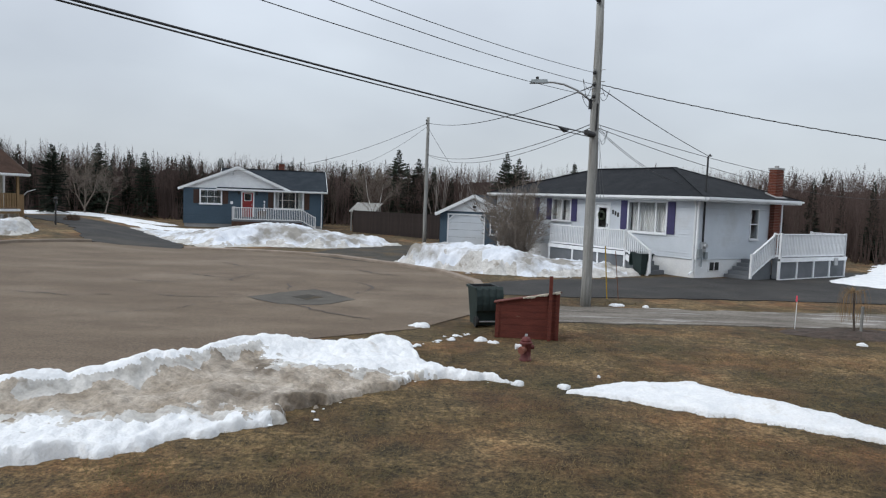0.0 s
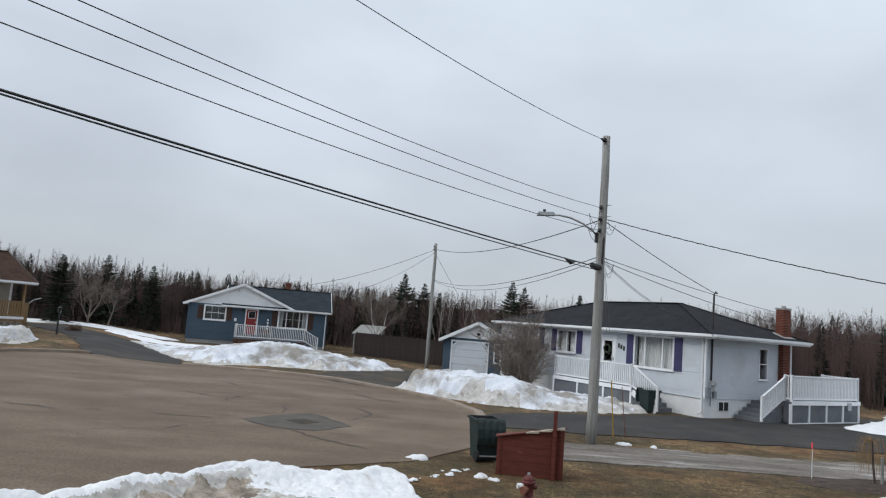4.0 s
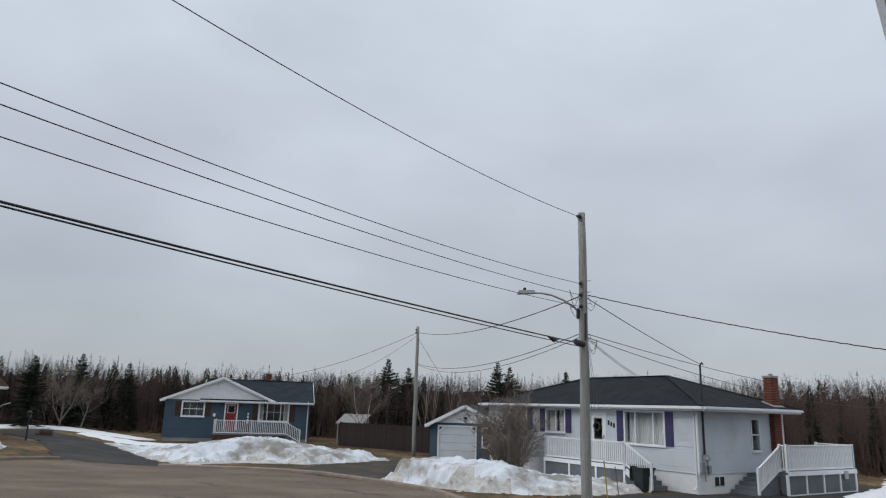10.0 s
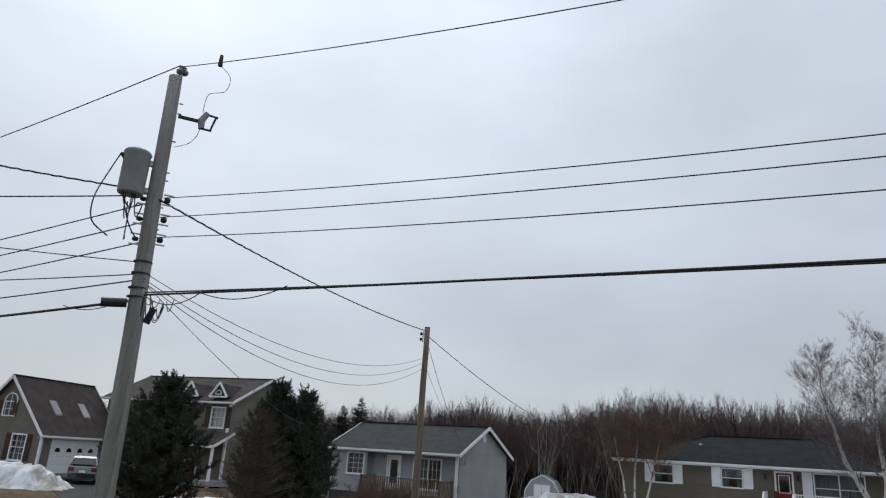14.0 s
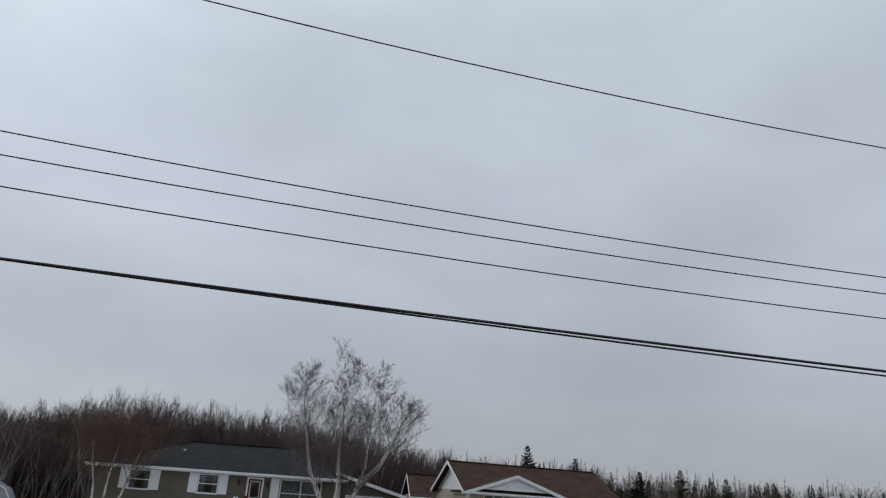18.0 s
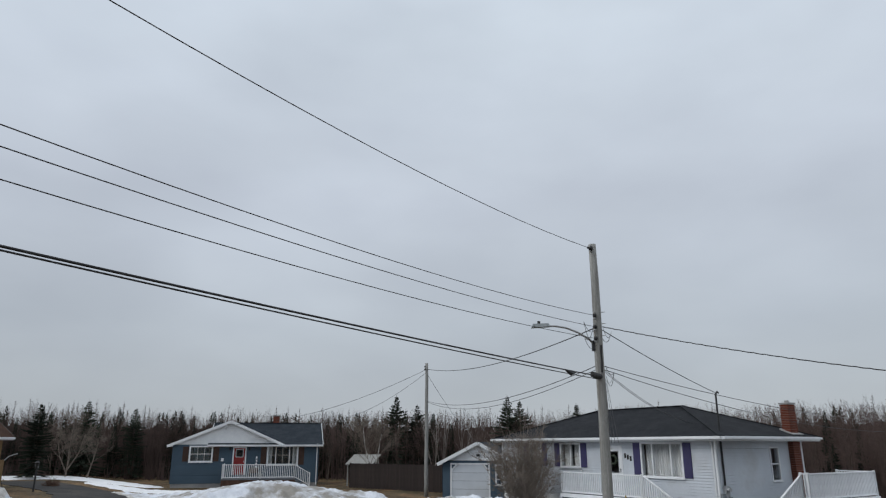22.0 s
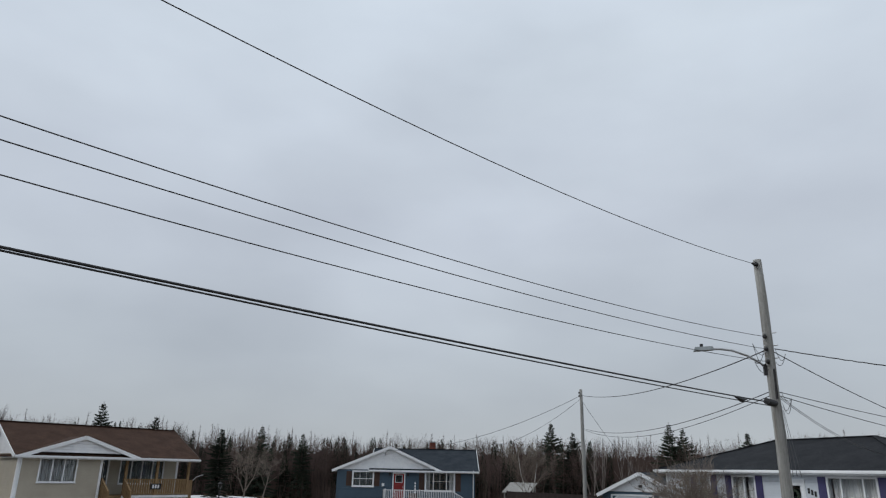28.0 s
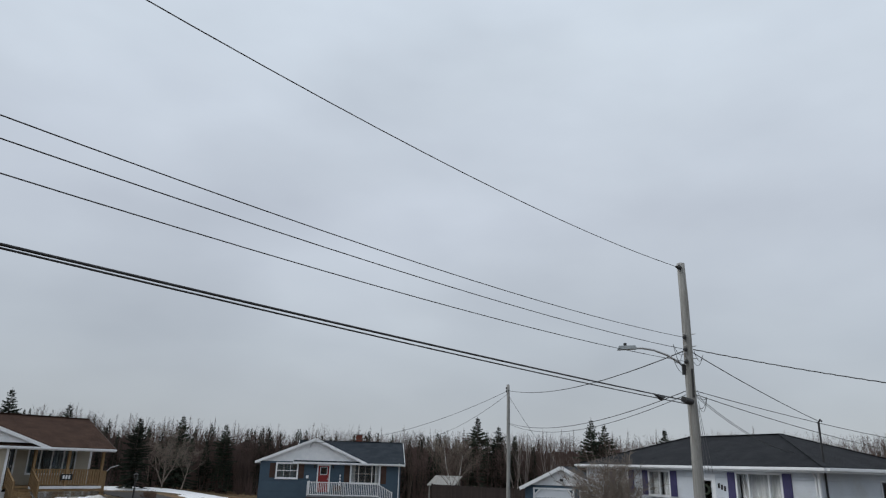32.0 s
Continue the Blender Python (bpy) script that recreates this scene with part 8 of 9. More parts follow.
birch_tree(pose(-33.2, 24.65, 0.25) @ Matrix.Diagonal((0.92, 0.92, 0.905, 1)), [
    [(0.1, 0, -0.2), (0.0, 0.1, 1.0), (-0.3, -0.5, 2.6), (-0.8, -1.2, 4.4), (-1.0, -1.6, 6.4), (-1.2, -1.9, 8.3), (-1.3, -2.1, 10.0)],
    [(0.2, 0.1, -0.2), (0.15, 0.15, 1.6), (0.25, 0.3, 3.4), (0.1, 0.2, 5.6), (0.3, 0.1, 8.0), (0.3, 0.25, 11.1)],
    [(0.3, 0.5, -0.2), (0.5, 0.75, 1.2), (0.9, 1.1, 3.0), (1.2, 1.5, 4.8), (1.2, 1.6, 7.2), (1.3, 1.9, 10.6)],
    [(1.0, 1.2, 3.6), (1.6, 2.2, 4.8), (2.0, 3.0, 6.4), (2.3, 3.6, 8.2)]], "tall bare multi-stemmed white birch on the snowy lawn", 3, r0=0.215, branch=0.97, density=1.15, start=0.36)
birch_tree(pose(-45.0, 16.8, 0.5), [[(-0.4, -0.3, -0.2), (-0.6, -0.5, 2.0), (-0.8, -0.8, 3.6), (-0.9, -1.0, 4.7)], [(0, 0, -0.2), (0.1, 0.0, 2.4), (0.0, 0.2, 3.9), (0.1, 0.3, 5.0)], [(0.3, 0.4, -0.2), (0.6, 0.9, 2.2), (0.8, 1.2, 3.6), (0.9, 1.4, 4.6)]],
           "clump of slim bare birches before the bungalow", 8, r0=0.08, branch=0.82, density=1.45, twig="red_twig")
birch_tree(pose(-31.4, 60.3, 0.5) @ Matrix.Diagonal((0.95, 0.95, 0.8, 1)), [[(0, 0, -0.2), (0.1, 0, 1.6), (0.0, 0.1, 3.6), (0.1, 0.1, 6.0)], [(0.1, 0, 1.0), (0.8, 0.2, 2.6), (1.2, 0.2, 4.6)], [(0, 0, 0.8), (-0.8, 0.1, 2.4), (-1.2, 0.2, 4.2)], [(1.6, 0.5, -0.2), (2.0, 0.6, 2.0), (2.3, 0.6, 3.8)]],
           "pale bare tree at the edge of the woods", 12, bark="twig_pale", twig="twig_pale", r0=0.07, branch=0.75, name="bare_tree", density=0.95)
birch_tree(pose(-5.6, 57.5, 0), [[(0, 0, -0.2), (-0.1, 0, 1.5), (-0.6, 0, 3.2), (-0.8, 0, 4.7)], [(0.05, 0, 0.8), (0.45, 0, 2.4), (0.7, 0.1, 4.1)]], "young bare birch beside the fence", 14, twig="twig_pale", r0=0.07, branch=0.75, density=1.1)


def shrub(m, label, seed, stems, height, spread, material, name="bare_shrub", twigs=3):
    rnd = random.Random(seed)
    t = thing(name, m, label, "shrub")
    g, f = Geo(), Geo()
    for _ in range(stems):
        a, b = rnd.uniform(0, 2 * math.pi), rnd.uniform(0.1, 1.0)
        d = Vector((math.cos(a) * b * spread, math.sin(a) * b * spread, height))
        p = Vector((math.cos(a) * b * spread * 0.25, math.sin(a) * b * spread * 0.25, -0.05))
        nodes = limb(g, p, d, height * rnd.uniform(0.6, 1.05), 0.022, rnd, 0.22, 0.05, 5, 4, 0.3)
        for q, dq, _r in nodes[1:]:
            for _k in range(2):
                b2 = (dq + Vector((rnd.gauss(0, 0.6), rnd.gauss(0, 0.6), rnd.gauss(0, 0.4)))).normalized()
                sub = limb(g, q, b2, height * 0.28 * rnd.uniform(0.5, 1.2), 0.009, rnd, 0.3, 0.1, 2, 3, 0.4)
                sprays(f, sub, rnd, twigs, height * 0.13, 0.007, 0.7, 0.2)
    tagged(part("stem_mass", g, material, t), kind="stuff")
    tagged(part("twig_mass", f, material, t), kind="stuff")


shrub(pose(4.2, 37.2, 0), "big bare grey-brown shrub by the bungalow", 21, 80, 3.4, 2.15, "twig_pale", twigs=5)
shrub(pose(-35.0, -0.6, 0), "low reddish bare bush beside the drive", 22, 60, 1.15, 1.5, "red_twig", twigs=5)
shrub(pose(-36.8, 0.5, 0), "low reddish bare bush beside the drive", 23, 70, 1.75, 1.9, "red_twig", twigs=5)
shrub(pose(-38.6, 1.7, 0), "low reddish bare bush before the grey house", 24, 60, 1.4, 1.6, "red_twig", twigs=5)
shrub(pose(-27.5, 44.4, 0.5), "small brown bush before the porch", 25, 30, 0.7, 0.6, "twig_grey")
shrub(pose(-25.6, 47.6, 0.5), "small reddish bare bush at the lawn edge", 26, 30, 0.6, 0.8, "red_twig")


def sapling():
    t = thing("staked_sapling", pose(10.85, 17.2, 0), "small staked sapling with drooping brown twigs", "tree")
    rnd = random.Random(31)
    g, f = Geo(), Geo()
    g.tube([(0, 0, -0.05), (-0.05, 0, 0.5), (-0.1, 0, 1.15)], [0.03, 0.026, 0.02], 8)
    for _ in range(60):
        a = rnd.uniform(0, 6.28)
        e = Vector((-0.1 + 0.35 * math.cos(a) * rnd.random(), 0.3 * math.sin(a) * rnd.random(), 1.15 + rnd.uniform(-0.1, 0.1)))
        mid = Vector((-0.1 + (e.x + 0.1) * 1.2, e.y * 1.2, 0.95))
        f.tube([(-0.1, 0, 1.12), e, mid, (mid.x * 1.05, mid.y, rnd.uniform(0.3, 0.7))], 0.004, 3, caps=False)
    part("trunk", g, "bark_brown", t)
    tagged(part("foliage", f, "treated", t), kind="stuff")
    part("stake", Geo().box(0.14, 0.19, -0.02, 0.03, -0.05, 0.75), "wood_pole", t)
    mound = Geo()
    n = 24
    ring = [[(r * 1.9 * math.cos(2 * math.pi * i / n), r * 0.8 * math.sin(2 * math.pi * i / n), 0.13 * (1 - r * r) + 0.03 * noise.noise((i * 0.9, r * 5, 2)) - 0.01) for i in range(n)] for r in (1.0, 0.75, 0.45, 0.15)]
    mound.add([p for q in ring for p in q], [(k * n + i, k * n + (i + 1) % n, (k + 1) * n + (i + 1) % n, (k + 1) * n + i) for k in range(3) for i in range(n)] + [tuple(3 * n + i for i in range(n))])
    b = thing("mulch_bed", pose(10.9, 17.3, 0), "dark mulch bed round the sapling", "flower bed")
    part("mulch", mound, "mulch", b)


sapling()


def conifer_mesh(seed, height, radius, layers, per, tuft=9, droop=-0.15, needle_len=0.28, low=0.06, width=0.03, power=0.75):
    """Trunk and needle geometry of a conifer with clumped, uneven branches."""
    rnd = random.Random(seed)
    wood, leaf = Geo(), Geo()
    wood.tube([(0, 0, -0.2), (0.03, 0, height * 0.5), (0, 0, height)], [height * 0.018, height * 0.011, 0.012], 8)
    for i in range(layers):
        u = low + (1 - low) * (i + rnd.uniform(-0.3, 0.3)) / layers
        z = height * u
        reach = radius * (1 - u) ** power * (1.0 if u > 0.12 else 0.8)
        for k in range(per):
            a = 2 * math.pi * (k + rnd.random()) / per
            ln = max(0.15, reach * rnd.uniform(0.55, 1.15))
            d = Vector((math.cos(a), math.sin(a), droop + rnd.uniform(-0.12, 0.2) + 0.5 * u)).normalized()
            p0 = Vector((0, 0, z))
            tip = p0 + d * ln + Vector((0, 0, 0.12 * ln))
            wood.tube([p0, p0 + d * ln * 0.5, tip], [0.018, 0.012, 0.006], 3, caps=False)
            for q in range(max(2, int(ln / 0.22))):
                c = p0.lerp(tip, (q + 1) / max(2, int(ln / 0.22)))
                for _ in range(tuft):
                    v = (d * 0.7 + Vector((rnd.gauss(0, 0.6), rnd.gauss(0, 0.6), rnd.gauss(0, 0.45) + 0.12))).normalized()
                    e = c + v * needle_len * rnd.uniform(0.6, 1.2)
                    s = v.cross(Vector((rnd.gauss(0, 1), rnd.gauss(0, 1), rnd.gauss(0, 1)))).normalized() * width
                    leaf.add([c - s * 0.5, c + s * 0.5, e + s * 0.6, e - s * 0.6], [(0, 1, 2, 3)])
    return wood.mesh("trunk"), leaf.mesh("crown")


def spruce_mesh(seed, height, radius):
    """A spruce: whorls of drooping sprays with gaps between them, ending in a thin leader."""
    rnd = random.Random(seed)
    wood, leaf = Geo(), Geo()
    wood.tube([(0, 0, -0.2), (0.03, 0, height * 0.5), (0, 0, height)], [height * 0.016, height * 0.01, 0.012], 7)
    z = height * 0.97
    while z > height * 0.06:
        low = height - z
        reach = min(0.44 * low + 0.05, radius * (0.6 + 0.4 * low / height)) * rnd.uniform(0.75, 1.15)
        per = 5 if low < 1.2 else 7
        turn = rnd.uniform(0, 6.283)
        for k in range(per):
            a = turn + 2 * math.pi * (k + rnd.uniform(-0.25, 0.25)) / per
            ln = reach * rnd.uniform(0.6, 1.2)
            d = Vector((math.cos(a), math.sin(a), 0.35 - 0.09 * low + rnd.uniform(-0.1, 0.1)))
            d.z = max(d.z, -0.35)
            p0 = Vector((0, 0, z + rnd.uniform(-0.06, 0.06)))
            tip = p0 + d.normalized() * ln + Vector((0, 0, 0.10 * ln))
            wood.tube([p0, tip], [0.014, 0.005], 3, caps=False)
            side = Vector((-math.sin(a), math.cos(a), 0))
            n = max(3, int(ln / 0.13))
            for q in range(n):
                w = (q + 0.7) / n
                c = p0.lerp(tip, w)
                size = (0.10 + 0.30 * ln * (1 - 0.75 * w)) * rnd.uniform(0.7, 1.2)
                for sign in (-1, 1, 0):
                    v = (d * 0.7 + side * sign * rnd.uniform(0.5, 0.9) + Vector((0, 0, rnd.uniform(-0.3, 0.15)))).normalized()
                    e = c + v * min(size, 0.42)
                    s = v.cross(Vector((rnd.gauss(0, 0.5), rnd.gauss(0, 0.5), 1))).normalized() * 0.035
                    leaf.add([c - s * 0.5, c + s * 0.5, e + s * 0.7, e - s * 0.7], [(0, 1, 2, 3)])
                    f = c.lerp(e, 0.5) + Vector((rnd.gauss(0, 0.06), rnd.gauss(0, 0.06), -0.10 - 0.05 * rnd.random()))
                    leaf.add([c.lerp(e, 0.2), c.lerp(e, 0.8), f], [(0, 1, 2)])
        z -= rnd.uniform(0.18, 0.30) if low < 2.5 else rnd.uniform(0.2, 0.36)
    for k in range(14):
        p = Vector((0, 0, height * 0.94 + 0.045 * k))
        a = 2.4 * k
        e = p + Vector((math.cos(a) * 0.09, math.sin(a) * 0.09, 0.07))
        leaf.add([p, p + Vector((0, 0, 0.03)), e], [(0, 1, 2)])
    return wood.mesh("trunk"), leaf.mesh("crown")


def conifer(m, label, meshes, bark, leaf, name="spruce_tree", category="tree"):
    t = thing(name, m, label, category)
    part("trunk", meshes[0], bark, t)
    tagged(part("crown", meshes[1], leaf, t), kind="stuff")
    return t


def pine_mesh(seed, height, radius, whorls, per):
    """A bushy pine: limbs sweep out and turn up, each clad in short brushes of needles, with upright candles at the top."""
    rnd = random.Random(seed)
    wood, leaf = Geo(), Geo()
    wood.tube([(0, 0, -0.2), (0.05, 0.02, height * 0.5), (0, 0, height * 0.97)], [height * 0.02, height * 0.012, 0.015], 8)

    def brush(p, d, length, needles, reach):
        q = p + d * length
        wood.tube([p, q], [0.008, 0.004], 3, caps=False)
        for k in range(needles):
            c = p.lerp(q, (k + rnd.random()) / needles)
            v = (d * 0.8 + Vector((rnd.gauss(0, 0.7), rnd.gauss(0, 0.7), rnd.gauss(0, 0.7)))).normalized()
            e = c + v * reach * rnd.uniform(0.7, 1.2)
            s = v.cross(Vector((rnd.gauss(0, 1), rnd.gauss(0, 1), rnd.gauss(0, 1)))).normalized() * 0.030
            leaf.add([c - s * 0.5, c + s * 0.5, e + s * 0.5, e - s * 0.5], [(0, 1, 2, 3)])

    for i in range(whorls):
        u = 0.07 + 0.86 * i / (whorls - 1)
        # broad below the middle, rounded in towards the leader
        reach = radius * (0.72 + 0.28 * math.sin(min(1.0, u / 0.35) * math.pi / 2)) * (1 - max(0.0, (u - 0.3) / 0.70) ** 1.2)
        for k in range(per):
            a = 2 * math.pi * (k + rnd.random()) / per
            ln = max(0.3, reach * rnd.uniform(0.62, 1.18))
            d = Vector((math.cos(a), math.sin(a), 0.05 + 0.5 * u + rnd.uniform(-0.1, 0.15))).normalized()
            p0 = Vector((0, 0, height * u + rnd.uniform(-0.15, 0.15)))
            p1 = p0 + d * ln * 0.6
            p2 = p1 + (d + Vector((0, 0, 0.55))).normalized() * ln * 0.4
            wood.tube([p0, p1, p2], [0.03, 0.02, 0.008], 4, caps=False)
            for w in np.arange(0.2, 1.0, 0.28 / max(0.6, ln)):
                c = p0.lerp(p1, w / 0.6) if w < 0.6 else p1.lerp(p2, (w - 0.6) / 0.4)
                for _ in range(3):
                    v = (d * 0.6 + Vector((rnd.gauss(0, 0.55), rnd.gauss(0, 0.55), rnd.uniform(0.1, 0.8)))).normalized()
                    brush(c, v, rnd.uniform(0.22, 0.45), 22, 0.14)
            brush(p2, (d + Vector((0, 0, 0.9))).normalized(), rnd.uniform(0.3, 0.5), 26, 0.13)
    for k in range(16):
        a, q = rnd.uniform(0, 6.283), radius * 0.5 * rnd.random() ** 0.7
        z = height * (0.99 - 0.28 * (q / radius) * 1.6) - rnd.uniform(0, 0.3)
        brush(Vector((math.cos(a) * q, math.sin(a) * q, z)), Vector((rnd.gauss(0, 0.1), rnd.gauss(0, 0.1), 1)).normalized(), rnd.uniform(0.4, 0.75), 40, 0.13)
    brush(Vector((0, 0, height * 0.93)), Vector((0, 0, 1)), 0.75, 50, 0.14)
    return wood.mesh("trunk"), leaf.mesh("crown")


conifer(pose(-32.4, -9.2, 0), "broad dense dark green pine on the lawn", pine_mesh(41, 5.75, 2.4, 16, 11), "bark_brown", "pine", "pine_tree")
conifer(pose(-35.97, -4.85, 0), "dense dark green pine beside the grey house", pine_mesh(42, 6.2, 2.0, 17, 11), "bark_brown", "pine", "pine_tree")
conifer(pose(-36.34, -3.55, 0), "dense dark green pine beside the grey house", pine_mesh(43, 5.9, 1.9, 16, 10), "bark_brown", "pine", "pine_tree")
conifer(pose(-31.2, -4.9, 0), "thin brownish half-bare conifer before the pines", conifer_mesh(44, 4.6, 2.15, 30, 9, 6, 0.05, 0.24, 0.14, 0.008, 0.7), "bark_brown", "larch", "larch_tree")

SPRUCE = [spruce_mesh(60 + i, 8.5, 1.6 + 0.25 * i) for i in range(4)]
WOODS_EDGE = [(-75, 44), (-45, 46), (-33, 50), (-26, 58), (-18, 70), (0, 70), (8, 72), (20, 76), (30, 72), (45, 70), (57, 62), (66, 60), (82, 58), (90, 64), (100, 80), (118, 84), (165, 84)]
WOODS_TOP = [(-75, 2.9), (-33, 2.8), (-24, 2.8), (-10, 2.6), (-5, 2.6), (4, 2.6), (8, 2.5), (20, 2.5), (28, 2.6), (36, 3.1), (44, 3.1), (50, 3.3), (58, 4.6), (70, 4.7), (76, 3.3), (83, 3.6), (88, 2.8), (96, 2.2), (118, 2.2), (165, 2.2)]


def along(table, az):
    return float(np.interp(az, [p[0] for p in table], [p[1] for p in table]))


def spot(az, r):
    a = radians(az)
    return -math.sin(a) * r, math.cos(a) * r


# single spruces that rise over the roofs and the treeline
for i, (az, r, el) in enumerate(((38.1, 74, 4.4), (34.4, 73, 3.6), (29.6, 66, 2.9), (26.6, 72, 3.2), (23.4, 74, 2.7), (3.7, 72, 3.9), (2.0, 73, 3.2), (-5.3, 70, 3.9), (-6.3, 71, 3.5), (-10.8, 72, 3.2), (91.2, 66, 4.2), (92.6, 67, 3.5), (84.8, 66, 3.4), (79.0, 64, 3.6), (77.8, 64, 3.5), (87.5, 66, 2.7))):
    x, y = spot(az, r)
    h = 3.2 + r * math.tan(radians(el)) - rise(x, y)
    c = conifer(pose(x, y, rise(x, y), 0, 0, 77 * i) @ Matrix.Diagonal((h / 8.5, h / 8.5, h / 8.5, 1)), "dark spruce rising above the bare woods", SPRUCE[i % 4], "bark_brown", "needle")
    tagged(c, group="spruces in the woods")


# ---- the bare woods ----
def array_tree(seed, kind):
    rnd = random.Random(seed)
    g = Geo()
    if kind == "bare":
        lean = (rnd.uniform(-0.07, 0.07), rnd.uniform(-0.07, 0.07))
        pts = [(lean[0] * i / 4 + rnd.uniform(-0.008, 0.008), lean[1] * i / 4, i / 4) for i in range(5)]
        g.tube(pts, [0.008, 0.0065, 0.005, 0.003, 0.001], 4, caps=False)
        for i in range(26):
            u = 0.28 + 0.70 * (i + rnd.random()) / 26
            p = Vector((lean[0] * u, lean[1] * u, u))
            a = rnd.uniform(0, 6.283)
            d = Vector((math.cos(a), math.sin(a), rnd.uniform(0.7, 1.7))).normalized()
            ln = rnd.uniform(0.7, 1.15) * (0.30 * (1.0 - u) ** 0.6 + 0.055)
            e = p + d * ln
            tip = e + (d + Vector((0, 0, 0.7))).normalized() * ln * 0.5
            s = d.cross(Vector((rnd.gauss(0, 1), rnd.gauss(0, 1), 0.2))).normalized() * 0.0017
            g.add([p - s, p + s, e + s * 0.6, e - s * 0.6, tip], [(0, 1, 2, 3), (3, 2, 4)])
            for k in range(9):
                w = 0.25 + 0.14 * k
                q = p.lerp(e, w) if w < 1 else e.lerp(tip, (w - 1) * 2)
                v = (d + Vector((rnd.gauss(0, 0.55), rnd.gauss(0, 0.55), rnd.gauss(0.1, 0.35)))).normalized()
                f = q + v * ln * rnd.uniform(0.25, 0.6)
                s2 = v.cross(Vector((rnd.gauss(0, 1), rnd.gauss(0, 1), 0.2))).normalized() * 0.0009
                g.add([q - s2, q + s2, f], [(0, 1, 2)])
                h = q.lerp(f, 0.5) + (v + Vector((rnd.gauss(0, 0.8), rnd.gauss(0, 0.8), 0.3))).normalized() * ln * 0.22
                g.add([q.lerp(f, 0.45), q.lerp(f, 0.55), h], [(0, 1, 2)])
    elif kind == "round":
        lean = (rnd.uniform(-0.06, 0.06), rnd.uniform(-0.06, 0.06))
        g.tube([(lean[0] * k, lean[1] * k, k) for k in (0, 0.3, 0.6, 0.9)], [0.0075, 0.006, 0.004, 0.001], 4, caps=False)
        for i in range(30):
            a, k = rnd.uniform(0, 6.283), rnd.uniform(-0.35, 1.0)
            c = math.sqrt(max(0.05, 1 - k * k)) * rnd.uniform(0.55, 1.0)
            tip = Vector((lean[0] + 0.20 * c * math.cos(a), lean[1] + 0.20 * c * math.sin(a), 0.67 + 0.33 * k * rnd.uniform(0.8, 1.0)))
            u = max(0.22, tip.z - 0.12 - 0.9 * math.hypot(tip.x, tip.y))
            p = Vector((lean[0] * u, lean[1] * u, u))
            bow = p.lerp(tip, 0.5) + Vector((tip.x - p.x, tip.y - p.y, 0)) * 0.15
            side = (tip - p).cross(Vector((rnd.gauss(0, 1), rnd.gauss(0, 1), 0.2))).normalized() * 0.0015
            g.add([p - side, p + side, bow + side * 0.7, bow - side * 0.7, tip], [(0, 1, 2, 3), (3, 2, 4)])
            for k2 in range(15):
                w = 0.3 + 0.7 * k2 / 15
                q = p.lerp(bow, w * 2) if w < 0.5 else bow.lerp(tip, w * 2 - 1)
                v = ((tip - p).normalized() + Vector((rnd.gauss(0, 0.55), rnd.gauss(0, 0.55), rnd.gauss(0.25, 0.35)))).normalized()
                f = q + v * rnd.uniform(0.035, 0.085)
                s2 = v.cross(Vector((rnd.gauss(0, 1), rnd.gauss(0, 1), 0.2))).normalized() * 0.0011
                g.add([q - s2, q + s2, f], [(0, 1, 2)])
    elif kind == "larch":
        g.tube([(0, 0, 0), (0.005, 0, 0.5), (0, 0, 1)], [0.008, 0.005, 0.0008], 4, caps=False)
        for i in range(90):
            u = 0.15 + 0.83 * i / 90
            a = rnd.uniform(0, 6.283)
            ln = 0.13 * (1.05 - u) * rnd.uniform(0.5, 1.1) + 0.012
            p = Vector((0, 0, u))
            d = Vector((math.cos(a), math.sin(a), rnd.uniform(-0.1, 0.5))).normalized()
            e = p + d * ln
            g.add([p - Vector((0, 0, 0.003)), p + Vector((0, 0, 0.003)), e], [(0, 1, 2)])
            for k in range(2):
                f = p.lerp(e, 0.6) + Vector((rnd.gauss(0, 0.02), rnd.gauss(0, 0.02), rnd.gauss(0, 0.02)))
                g.add([p.lerp(e, 0.3), p.lerp(e, 0.4), f], [(0, 1, 2)])
    return np.array(g.v), [tuple(f) for f in g.f]


def scatter(name, label, templates, places, material, category="woods"):
    verts, faces, base_i = [], [], 0
    for k, (x, y, z, h, w, turn) in enumerate(places):
        v, f = templates[k % len(templates)]
        c, s = math.cos(turn), math.sin(turn)
        verts.append(np.stack([x + (v[:, 0] * c - v[:, 1] * s) * w, y + (v[:, 0] * s + v[:, 1] * c) * w, z + v[:, 2] * h], 1))
        faces += [tuple(i + base_i for i in q) for q in f]
        base_i += len(v)
    me = bpy.data.meshes.new(name)
    me.from_pydata(np.concatenate(verts).tolist(), [], faces)
    me.materials.append(M[material])
    tagged(new(name, me), label, category, kind="stuff")


